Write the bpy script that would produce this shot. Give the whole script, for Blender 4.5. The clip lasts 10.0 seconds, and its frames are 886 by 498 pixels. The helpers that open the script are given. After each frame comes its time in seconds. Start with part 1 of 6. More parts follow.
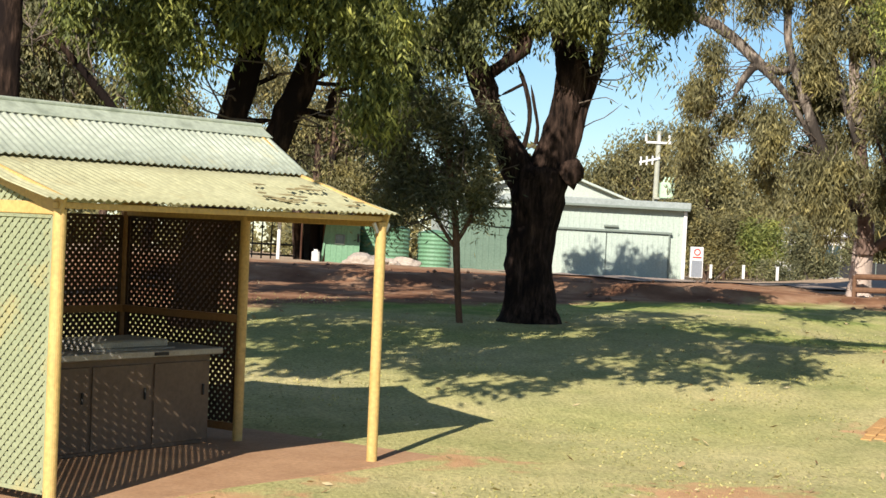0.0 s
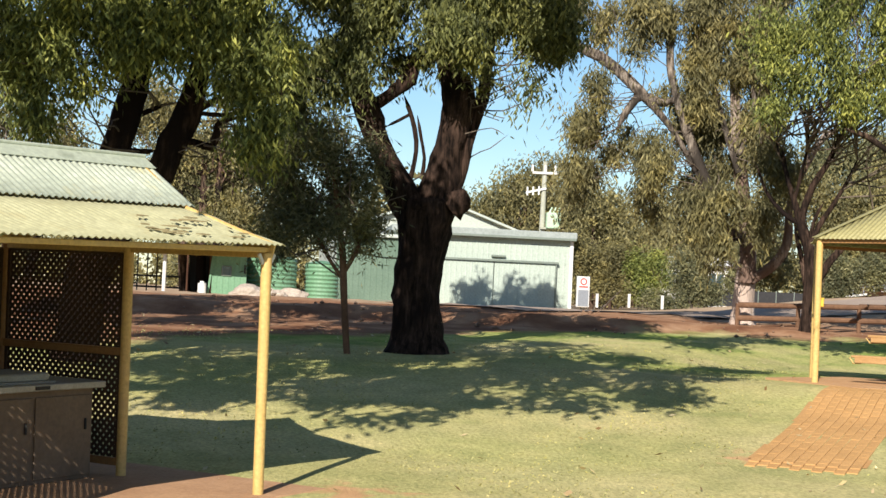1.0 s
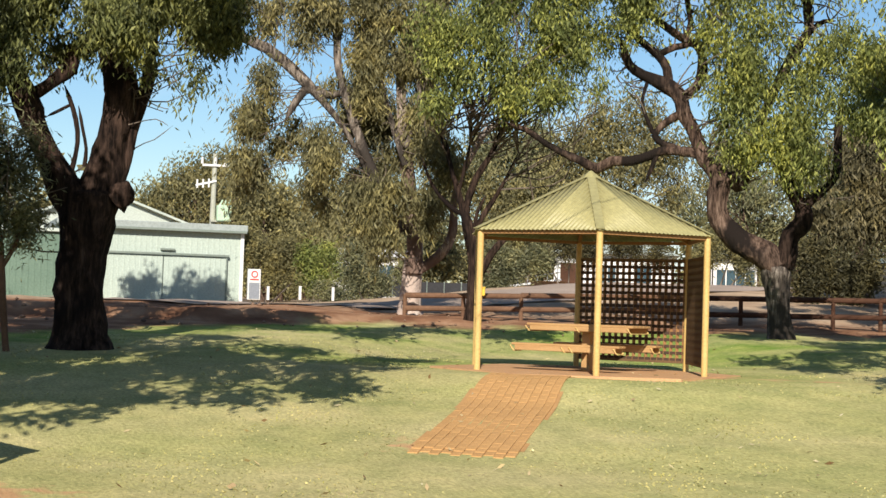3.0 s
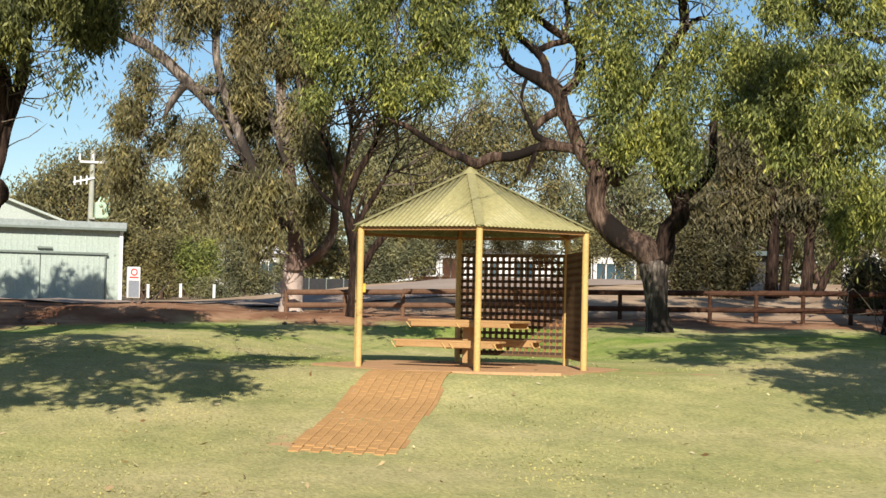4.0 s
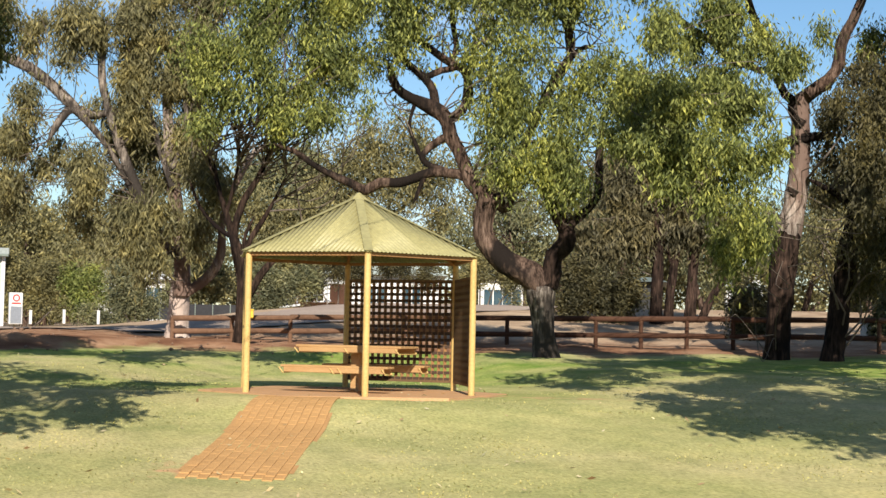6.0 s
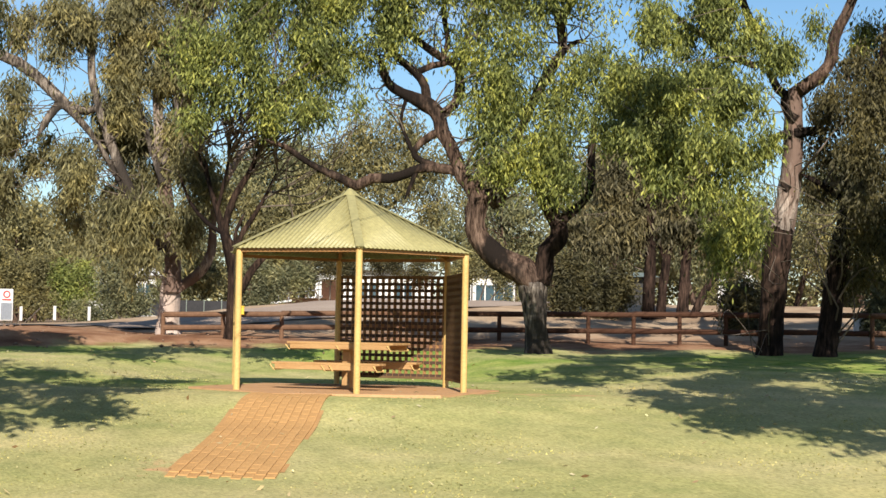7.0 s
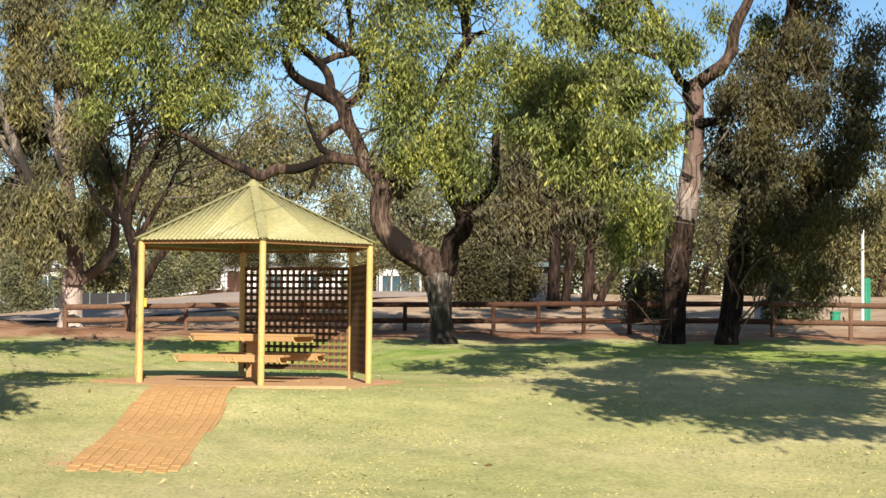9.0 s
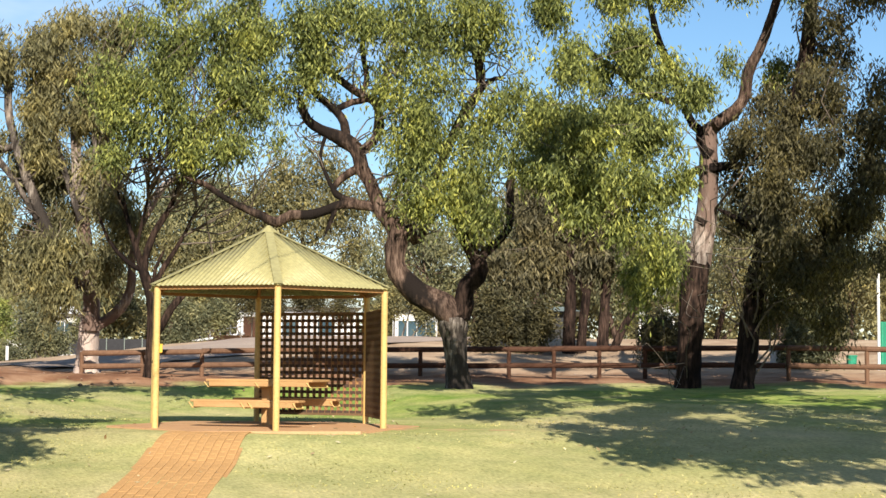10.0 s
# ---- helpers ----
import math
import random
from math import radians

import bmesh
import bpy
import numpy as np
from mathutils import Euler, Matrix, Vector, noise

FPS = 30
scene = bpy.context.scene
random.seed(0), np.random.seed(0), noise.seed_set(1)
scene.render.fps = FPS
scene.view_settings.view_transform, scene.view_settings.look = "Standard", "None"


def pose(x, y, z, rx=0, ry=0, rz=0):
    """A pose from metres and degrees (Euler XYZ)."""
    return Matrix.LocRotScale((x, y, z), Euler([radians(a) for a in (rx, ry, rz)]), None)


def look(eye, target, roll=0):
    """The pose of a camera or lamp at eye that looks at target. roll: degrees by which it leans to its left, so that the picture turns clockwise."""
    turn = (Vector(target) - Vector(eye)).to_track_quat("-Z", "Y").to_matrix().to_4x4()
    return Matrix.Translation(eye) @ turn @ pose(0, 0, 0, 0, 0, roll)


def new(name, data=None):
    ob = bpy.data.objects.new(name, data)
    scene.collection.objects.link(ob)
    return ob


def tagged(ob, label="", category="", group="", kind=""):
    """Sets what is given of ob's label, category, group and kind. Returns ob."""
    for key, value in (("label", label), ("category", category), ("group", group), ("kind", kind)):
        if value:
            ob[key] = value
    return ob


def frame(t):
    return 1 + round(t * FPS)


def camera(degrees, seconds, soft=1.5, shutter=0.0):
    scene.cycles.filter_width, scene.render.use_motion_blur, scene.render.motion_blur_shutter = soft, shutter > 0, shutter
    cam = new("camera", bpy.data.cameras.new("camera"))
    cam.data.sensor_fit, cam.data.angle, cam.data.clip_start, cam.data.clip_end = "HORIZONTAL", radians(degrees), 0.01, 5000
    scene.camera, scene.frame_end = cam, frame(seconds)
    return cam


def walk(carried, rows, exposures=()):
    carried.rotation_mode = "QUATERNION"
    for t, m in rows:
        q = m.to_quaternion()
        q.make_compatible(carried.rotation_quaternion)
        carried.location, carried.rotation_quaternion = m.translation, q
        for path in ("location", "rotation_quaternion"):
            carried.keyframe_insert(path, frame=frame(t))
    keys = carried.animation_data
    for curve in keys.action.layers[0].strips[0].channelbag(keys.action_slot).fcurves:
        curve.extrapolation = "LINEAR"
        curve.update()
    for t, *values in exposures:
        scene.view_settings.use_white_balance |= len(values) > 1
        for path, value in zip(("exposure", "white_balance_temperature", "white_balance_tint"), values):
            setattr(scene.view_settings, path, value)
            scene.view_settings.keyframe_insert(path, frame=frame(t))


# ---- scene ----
# The camera: a zoomed phone held at eye height, turning to the right with a few centimetres of sway.
EYE = 1.72
cam = camera(30.2, 10.0, soft=1.5)
ROWS = [
    (0.0, -0.0, -0.0, 0.0, 0.006, 0.567, 3.023),
    (0.5, 0.001, 0.01, -0.003, -1.928, 0.976, 2.787),
    (1.0, 0.017, 0.023, 0.0, -3.839, 1.826, 2.644),
    (1.5, 0.042, 0.013, -0.001, -6.686, 2.133, 2.421),
    (2.0, 0.064, 0.04, -0.01, -9.621, 2.043, 2.24),
    (3.5, 0.14, -0.014, 0.0, -17.392, 1.959, 1.494),
    (4.0, 0.147, -0.027, 0.014, -19.312, 1.953, 1.234),
    (4.5, 0.123, -0.08, 0.003, -22.044, 2.502, 1.27),
    (5.0, 0.126, -0.097, 0.004, -22.839, 2.902, 1.245),
    (5.5, 0.12, -0.087, -0.005, -22.841, 2.975, 1.265),
    (6.0, 0.11, -0.082, 0.003, -23.225, 2.943, 1.155),
    (7.5, 0.202, 0.113, 0.026, -23.827, 2.668, 0.928),
    (8.0, 0.207, 0.106, 0.02, -24.768, 2.603, 0.813),
    (8.5, 0.207, 0.049, 0.019, -25.906, 2.553, 0.734),
    (9.0, 0.2, 0.018, 0.023, -26.762, 2.503, 0.641),
    (9.5, 0.188, 0.005, 0.029, -26.427, 4.156, 0.607),
    (10.0, 0.189, -0.071, 0.023, -26.178, 4.061, 0.479),
]
walk(cam, [(t, pose(x, y, EYE + z, 90 + pitch, 0, yaw) @ pose(0, 0, 0, 0, 0, roll)) for t, x, y, z, yaw, pitch, roll in ROWS],
     exposures=[(0.0, 0.87), (1.5, 0.84), (3.5, 0.69), (4.5, 0.71), (6.0, 0.8), (8.5, 0.91), (10.0, 1.02)])

# Sun behind the camera and to its left, clear sky.
SUN_ELEVATION, SUN_FROM = 30.6, (-0.30, -0.95)
world = bpy.data.worlds.new("sky")
scene.world = world
world.use_nodes = True
wn = world.node_tree.nodes
sky = wn.new("ShaderNodeTexSky")
sky.sky_type, sky.sun_disc = "NISHITA", False
sky.sun_elevation = radians(SUN_ELEVATION)
sky.sun_rotation = math.atan2(SUN_FROM[0], SUN_FROM[1])
sky.air_density, sky.dust_density, sky.ozone_density = 1.0, 0.1, 3.0
wn["Background"].inputs["Strength"].default_value = 0.062
# thin high cloud drifting over the clear blue
wl = world.node_tree.links
hue = wn.new("ShaderNodeHueSaturation")
hue.inputs["Saturation"].default_value, hue.inputs["Value"].default_value = 1.14, 1.08
wl.new(sky.outputs["Color"], hue.inputs["Color"])
dome, squash, wisps, veil = wn.new("ShaderNodeTexCoord"), wn.new("ShaderNodeMapping"), wn.new("ShaderNodeTexNoise"), wn.new("ShaderNodeMapRange")
squash.inputs["Scale"].default_value = (1.0, 1.0, 3.2)
wisps.inputs["Scale"].default_value, wisps.inputs["Detail"].default_value, wisps.inputs["Roughness"].default_value = 2.6, 6.0, 0.55
veil.inputs["From Min"].default_value, veil.inputs["From Max"].default_value = 0.5, 0.78
veil.inputs["To Min"].default_value, veil.inputs["To Max"].default_value = 0.0, 0.75
wl.new(dome.outputs["Generated"], squash.inputs["Vector"])
wl.new(squash.outputs["Vector"], wisps.inputs["Vector"])
wl.new(wisps.outputs["Fac"], veil.inputs["Value"])
cloud = wn.new("ShaderNodeMix")
cloud.data_type = "RGBA"
cloud.inputs[7].default_value = (9.5, 10.0, 11.0, 1)
wl.new(veil.outputs["Result"], cloud.inputs[0])
wl.new(hue.outputs["Color"], cloud.inputs[6])
wl.new(cloud.outputs[2], wn["Background"].inputs["Color"])
sun_data = bpy.data.lights.new("sun", "SUN")
sun_data.energy, sun_data.angle, sun_data.color = 4.6, radians(0.3), (1.0, 0.93, 0.83)
sun = new("sun", sun_data)
hor = math.cos(radians(SUN_ELEVATION))
n_from = math.hypot(*SUN_FROM)
sun_dir = Vector((SUN_FROM[0] / n_from * hor, SUN_FROM[1] / n_from * hor, math.sin(radians(SUN_ELEVATION))))
sun.matrix_world = look(sun_dir * 100, (0, 0, 0))

rng = np.random.default_rng(7)


# ---------------------------------------------------------------- materials
def material(name, rough=0.8, metal=0.0, spec=0.4):
    m = bpy.data.materials.new(name)
    m.use_nodes = True
    b = m.node_tree.nodes["Principled BSDF"]
    b.inputs["Roughness"].default_value = rough
    b.inputs["Metallic"].default_value = metal
    b.inputs["Specular IOR Level"].default_value = spec
    return m, m.node_tree, b


def node(nt, kind, **props):
    n = nt.nodes.new(kind)
    for k, v in props.items():
        n.inputs[k.replace("_", " ")].default_value = v
    return n


def noise_ramp(nt, scale, stops, coords="Object", detail=6.0, stretch=None, rough=0.6):
    """Noise through a colour ramp: the ramp node."""
    tc = nt.nodes.new("ShaderNodeTexCoord")
    src = tc.outputs["Object" if coords == "World" else coords]
    if coords == "World":
        src = nt.nodes.new("ShaderNodeNewGeometry").outputs["Position"]
    if stretch:
        mp = nt.nodes.new("ShaderNodeMapping")
        mp.inputs["Scale"].default_value = stretch
        nt.links.new(src, mp.inputs["Vector"])
        src = mp.outputs["Vector"]
    nz = node(nt, "ShaderNodeTexNoise", Scale=scale, Detail=detail, Roughness=rough)
    nt.links.new(src, nz.inputs["Vector"])
    rp = nt.nodes.new("ShaderNodeValToRGB")
    els = rp.color_ramp.elements
    while len(els) < len(stops):
        els.new(0.5)
    for e, (p, c) in zip(els, stops):
        e.position, e.color = p, (*c, 1)
    nt.links.new(nz.outputs["Fac"], rp.inputs["Fac"])
    return rp, nz


def blend(nt, a, b, fac, mode="MIX"):
    mx = nt.nodes.new("ShaderNodeMix")
    mx.data_type, mx.blend_type = "RGBA", mode
    if isinstance(fac, (int, float)):
        mx.inputs[0].default_value = fac
    else:
        nt.links.new(fac, mx.inputs[0])
    for s, v in ((6, a), (7, b)):
        if isinstance(v, tuple):
            mx.inputs[s].default_value = (*v, 1)
        else:
            nt.links.new(v, mx.inputs[s])
    return mx.outputs[2]


def bump(nt, bsdf, height, strength=0.4, distance=0.02):
    bp = node(nt, "ShaderNodeBump", Strength=strength, Distance=distance)
    nt.links.new(height, bp.inputs["Height"])
    nt.links.new(bp.outputs["Normal"], bsdf.inputs["Normal"])


def surface(name, dark, light, scale=3.0, fine=40.0, rough=0.75, metal=0.0, spec=0.4, relief=0.25, stretch=None, stain=None, vary=0.0):
    """A painted or weathered surface: broad variation, fine grain, optional stains, slight relief."""
    m, nt, b = material(name, rough, metal, spec)
    broad, _ = noise_ramp(nt, scale, [(0.3, dark), (0.7, light)], stretch=stretch)
    grain, gn = noise_ramp(nt, fine, [(0.3, (0.78, 0.78, 0.78)), (0.7, (1.1, 1.1, 1.1))], stretch=stretch)
    col = blend(nt, broad.outputs["Color"], grain.outputs["Color"], 1.0, "MULTIPLY")
    if stain:
        st, _ = noise_ramp(nt, scale * 1.7 + 0.7, [(0.56, (0, 0, 0)), (0.7, (1, 1, 1))], detail=9.0)
        col = blend(nt, col, stain, st.outputs["Color"])
    if vary:
        info = nt.nodes.new("ShaderNodeObjectInfo")
        rp = nt.nodes.new("ShaderNodeMapRange")
        rp.inputs["To Min"].default_value, rp.inputs["To Max"].default_value = 1 - vary, 1 + vary
        nt.links.new(info.outputs["Random"], rp.inputs["Value"])
        col = blend(nt, col, rp.outputs["Result"], 1.0, "MULTIPLY")
    nt.links.new(col, b.inputs["Base Color"])
    bump(nt, b, gn.outputs["Fac"], relief, 0.01)
    return m


def bark_material(name, crack, mid, light, burnt):
    """Bark with long fissures, scaly patches and burnt areas."""
    m, nt, b = material(name, 0.95, 0.0, 0.08)
    fiss, fn = noise_ramp(nt, 5.0, [(0.38, crack), (0.5, mid), (0.68, light)], detail=8.0, stretch=(2.6, 2.6, 0.45), rough=0.7)
    patch, _ = noise_ramp(nt, 1.1, [(0.3, (0.55, 0.55, 0.55)), (0.7, (1.25, 1.2, 1.15))], detail=5.0)
    col = blend(nt, fiss.outputs["Color"], patch.outputs["Color"], 1.0, "MULTIPLY")
    burn, _ = noise_ramp(nt, 0.55, [(0.5, (0, 0, 0)), (0.57, (1, 1, 1))], detail=7.0, stretch=(1.5, 1.5, 0.8))
    col = blend(nt, col, burnt, burn.outputs["Color"])
    nt.links.new(col, b.inputs["Base Color"])
    bump(nt, b, fn.outputs["Fac"], 1.0, 0.05)
    return m


def leaf_material(name, dark, mid, light, translucent=0.2):
    m, nt, b = material(name, 0.6, 0.0, 0.22)
    geo = nt.nodes.new("ShaderNodeNewGeometry")
    rp = nt.nodes.new("ShaderNodeValToRGB")
    els = rp.color_ramp.elements
    els.new(0.5)
    for e, (p, c) in zip(els, ((0.0, dark), (0.55, mid), (1.0, light))):
        e.position, e.color = p, (*c, 1)
    nt.links.new(geo.outputs["Random Per Island"], rp.inputs["Fac"])
    patch, _ = noise_ramp(nt, 1.1, [(0.32, (0.6, 0.64, 0.68)), (0.5, (0.97, 0.98, 0.95)), (0.68, (1.45, 1.36, 1.05))], detail=4.0)
    col = blend(nt, rp.outputs["Color"], patch.outputs["Color"], 1.0, "MULTIPLY")
    nt.links.new(col, b.inputs["Base Color"])
    tr = nt.nodes.new("ShaderNodeBsdfTranslucent")
    nt.links.new(blend(nt, col, (1.3, 1.3, 0.7), 1.0, "MULTIPLY"), tr.inputs["Color"])
    mx = nt.nodes.new("ShaderNodeMixShader")
    mx.inputs[0].default_value = translucent
    nt.links.new(b.outputs[0], mx.inputs[1])
    nt.links.new(tr.outputs[0], mx.inputs[2])
    nt.links.new(mx.outputs[0], nt.nodes["Material Output"].inputs["Surface"])
    return m


M_YELLOW = surface("cream_yellow_paint", (0.52, 0.34, 0.115), (0.6, 0.41, 0.15), 2.0, 30, 0.5, relief=0.08, stain=(0.5, 0.33, 0.13))
# Tan toned down so that the gazebo beams hold the eave's shade.
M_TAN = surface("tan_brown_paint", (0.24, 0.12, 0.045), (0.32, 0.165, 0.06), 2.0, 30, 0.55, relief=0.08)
M_ROOF_GREEN = surface("weathered_green_roof_steel", (0.42, 0.46, 0.36), (0.52, 0.55, 0.44), 0.9, 14, 0.5, 0.1, relief=0.05, stain=(0.5, 0.47, 0.28))
M_ROOF_YELLOW = surface("yellowed_roof_sheeting", (0.37, 0.355, 0.205), (0.43, 0.415, 0.25), 0.9, 14, 0.6, 0.0, relief=0.05, stain=(0.34, 0.3, 0.16))
M_LICHEN = surface("brown_lichen", (0.24, 0.19, 0.095), (0.31, 0.26, 0.14), 3.0, 40, 0.95, spec=0.05)
M_RIDGE = surface("pale_green_ridge_flashing", (0.42, 0.46, 0.35), (0.5, 0.54, 0.42), 1.5, 20, 0.5, 0.1, relief=0.05, stain=(0.27, 0.3, 0.22))
M_ROOF_OLIVE = surface("olive_green_roof_steel", (0.29, 0.262, 0.115), (0.335, 0.3, 0.135), 0.8, 14, 0.5, 0.0, relief=0.05)
M_LATTICE_PALE = surface("pale_green_lattice", (0.245, 0.272, 0.16), (0.315, 0.335, 0.2), 0.6, 30, 0.7, relief=0.1, stain=(0.4, 0.32, 0.13))
# The gazebo's tan lattice paint, darkened to hold the shade on the screens.
M_LATTICE_DARK = surface("shaded_tan_lattice", (0.12, 0.068, 0.03), (0.17, 0.1, 0.045), 2.0, 30, 0.75, relief=0.1)
# Lattice brown taken almost to black: the shade under the roofs is in the colour.
M_LATTICE_SHADE = surface("shade_darkened_lattice", (0.05, 0.028, 0.017), (0.08, 0.045, 0.026), 2.0, 30, 0.75, relief=0.1)
M_TABLE = surface("brown_painted_table_timber", (0.36, 0.2, 0.08), (0.46, 0.28, 0.12), 2.0, 30, 0.5, relief=0.1, stretch=(1, 6, 6))
M_STEEL = surface("brushed_steel_hotplate", (0.3, 0.28, 0.24), (0.4, 0.38, 0.33), 3.0, 60, 0.55, 0.4, relief=0.05)
M_COUNTER = surface("grey_brown_counter_panels", (0.11, 0.074, 0.048), (0.16, 0.112, 0.075), 1.5, 25, 0.6, 0.0, relief=0.08)
M_BARK = bark_material("dark_rough_bark", (0.008, 0.006, 0.005), (0.034, 0.022, 0.017), (0.09, 0.058, 0.044), (0.013, 0.009, 0.008))
M_BARK_GREY = bark_material("grey_fissured_bark", (0.02, 0.016, 0.014), (0.13, 0.108, 0.09), (0.38, 0.33, 0.28), (0.045, 0.037, 0.031))
M_BARK_PINK = bark_material("pinkish_brown_bark", (0.018, 0.012, 0.01), (0.085, 0.056, 0.042), (0.22, 0.155, 0.12), (0.016, 0.012, 0.01))
M_BARK_PALE = bark_material("pale_gum_bark", (0.11, 0.08, 0.065), (0.34, 0.275, 0.23), (0.52, 0.45, 0.39), (0.17, 0.115, 0.09))
M_BARK_WHITE = bark_material("flaking_white_bark", (0.28, 0.21, 0.17), (0.6, 0.53, 0.47), (0.74, 0.68, 0.62), (0.46, 0.36, 0.3))
M_TWIG = surface("twig_bark", (0.09, 0.07, 0.055), (0.2, 0.16, 0.125), 2.0, 12, 0.9, spec=0.1)
M_BRICK = surface("orange_brick_paver", (0.45, 0.25, 0.098), (0.54, 0.315, 0.13), 1.2, 45, 0.9, spec=0.1, relief=0.3, vary=0.06, stain=(0.46, 0.29, 0.15))
M_SLAB = surface("red_brown_dusty_paving", (0.33, 0.185, 0.1), (0.45, 0.27, 0.15), 1.6, 30, 0.9, spec=0.2, relief=0.3)
M_BED = surface("joint_sand", (0.43, 0.24, 0.1), (0.5, 0.295, 0.125), 2.0, 60, 0.95, spec=0.1)
M_SAND = surface("paver_bed_sand", (0.44, 0.25, 0.125), (0.53, 0.32, 0.165), 2.0, 60, 0.95, spec=0.1)
M_SHED = surface("pale_mint_steel_cladding", (0.36, 0.42, 0.36), (0.4, 0.46, 0.395), 0.6, 12, 0.5, 0.0, relief=0.03)
M_FASCIA = surface("dull_grey_green_fascia", (0.24, 0.27, 0.25), (0.3, 0.33, 0.31), 0.6, 12, 0.6)
M_SHEET_GREY = surface("dark_grey_fence_sheet", (0.028, 0.028, 0.03), (0.042, 0.041, 0.042), 0.6, 12, 0.8, spec=0.15)
M_SHED_ROOF = surface("shed_roof_steel", (0.4, 0.45, 0.39), (0.46, 0.5, 0.44), 0.6, 12, 0.5, 0.0, relief=0.03)
M_SHED_DARK = surface("dark_green_shed_trim", (0.14, 0.17, 0.14), (0.18, 0.21, 0.18), 1.0, 12, 0.6)
M_GREEN = surface("mid_green_steel_cladding", (0.12, 0.25, 0.14), (0.16, 0.29, 0.18), 0.6, 12, 0.5, relief=0.03)
# Darker copy of the green cladding, with the trees' shade in its colour.
M_ANNEX = surface("shaded_green_cladding", (0.085, 0.14, 0.1), (0.12, 0.18, 0.13), 0.6, 12, 0.6, relief=0.03)
M_WHITE = surface("white_paint", (0.62, 0.61, 0.57), (0.72, 0.71, 0.68), 1.0, 20, 0.5, relief=0.03)
M_RED = surface("red_paint", (0.5, 0.03, 0.03), (0.55, 0.05, 0.04), 1.0, 20, 0.5)
M_GREY = surface("grey_sign_paint", (0.2, 0.215, 0.24), (0.25, 0.265, 0.29), 1.0, 20, 0.5)
M_ROAD = surface("worn_asphalt", (0.3, 0.23, 0.18), (0.41, 0.325, 0.26), 0.4, 20, 1.0, spec=0.03)
# Fence timber in two copies: dark for the shaded stretch, paler for the sunlit.
M_TIMBER = surface("weathered_timber_shade_tone", (0.045, 0.021, 0.013), (0.095, 0.047, 0.028), 1.0, 16, 0.9, spec=0.15, stretch=(1, 1, 3))
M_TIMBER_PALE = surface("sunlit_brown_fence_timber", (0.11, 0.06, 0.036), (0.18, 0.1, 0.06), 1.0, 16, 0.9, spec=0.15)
M_POLE = surface("grey_power_pole_timber", (0.3, 0.3, 0.24), (0.42, 0.42, 0.34), 1.0, 16, 0.9)
M_TRANSFORMER = surface("pale_green_transformer_paint", (0.4, 0.55, 0.38), (0.46, 0.6, 0.43), 1.0, 16, 0.5)
M_TANK = surface("green_bin_plastic", (0.02, 0.22, 0.12), (0.03, 0.28, 0.16), 1.0, 16, 0.5)
M_DARK = surface("dark_interior", (0.02, 0.02, 0.02), (0.035, 0.034, 0.032), 1.0, 12, 0.8)
M_GLASS_DARK = surface("dark_window_glass", (0.03, 0.06, 0.08), (0.05, 0.09, 0.11), 1.0, 12, 0.1, spec=0.8, relief=0.0)
M_ROCK = surface("pale_boulder", (0.3, 0.24, 0.19), (0.46, 0.39, 0.32), 1.4, 12, 0.95, relief=0.8)
M_CLOD = surface("red_earth_clod", (0.12, 0.068, 0.042), (0.3, 0.19, 0.125), 1.4, 12, 0.95, relief=0.6)
M_YELLOW_BOX = surface("bright_yellow_box", (0.6, 0.38, 0.04), (0.66, 0.43, 0.06), 1.0, 12, 0.5)

L_BRIGHT = leaf_material("sunny_marri_leaf", (0.05, 0.063, 0.02), (0.15, 0.17, 0.046), (0.37, 0.375, 0.105))
L_MARRI = leaf_material("olive_marri_leaf", (0.048, 0.056, 0.022), (0.112, 0.122, 0.042), (0.22, 0.225, 0.08))
L_MID = leaf_material("grey_green_gum_leaf", (0.08, 0.085, 0.046), (0.15, 0.15, 0.08), (0.25, 0.235, 0.13))
L_DARK = leaf_material("dark_gum_leaf", (0.042, 0.038, 0.02), (0.078, 0.069, 0.034), (0.138, 0.118, 0.056), 0.25)
L_FAR = leaf_material("distant_bush_leaf", (0.1, 0.092, 0.045), (0.185, 0.165, 0.077), (0.3, 0.262, 0.125), 0.25)
# Leaf colour darkened for the shade over the trunks beyond the log fence.
L_SHADED = leaf_material("brownish_shaded_gum_leaf", (0.06, 0.053, 0.028), (0.11, 0.095, 0.05), (0.19, 0.16, 0.085), 0.2)
L_GRASS = leaf_material("dry_lawn_blade", (0.3, 0.3, 0.115), (0.38, 0.345, 0.15), (0.46, 0.4, 0.185), 0.15)
M_LITTER = leaf_material("dead_leaf", (0.25, 0.14, 0.07), (0.45, 0.35, 0.2), (0.65, 0.57, 0.38), 0.1)
L_YELLOW = leaf_material("yellow_green_shrub_leaf", (0.1, 0.13, 0.035), (0.18, 0.2, 0.055), (0.28, 0.29, 0.09))


# ---------------------------------------------------------------- geometry helpers
def mesh_of(bm, name):
    me = bpy.data.meshes.new(name)
    bm.to_mesh(me)
    bm.free()
    return me


def thing(name, label, category, x=0, y=0, z=0, rz=0, group="", m=None):
    ob = new(name)
    ob.empty_display_size = 0.2
    ob.matrix_world = m if m is not None else pose(x, y, z, 0, 0, rz)
    return tagged(ob, label, category, group)


def part(name, data, mat, parent=None, label="", smooth=False):
    me = mesh_of(data, name) if isinstance(data, bmesh.types.BMesh) else data
    if mat and not me.materials:
        me.materials.append(mat)
    if smooth:
        me.shade_smooth()
    ob = new(name, me)
    if parent:
        ob.parent = parent
    return tagged(ob, label)


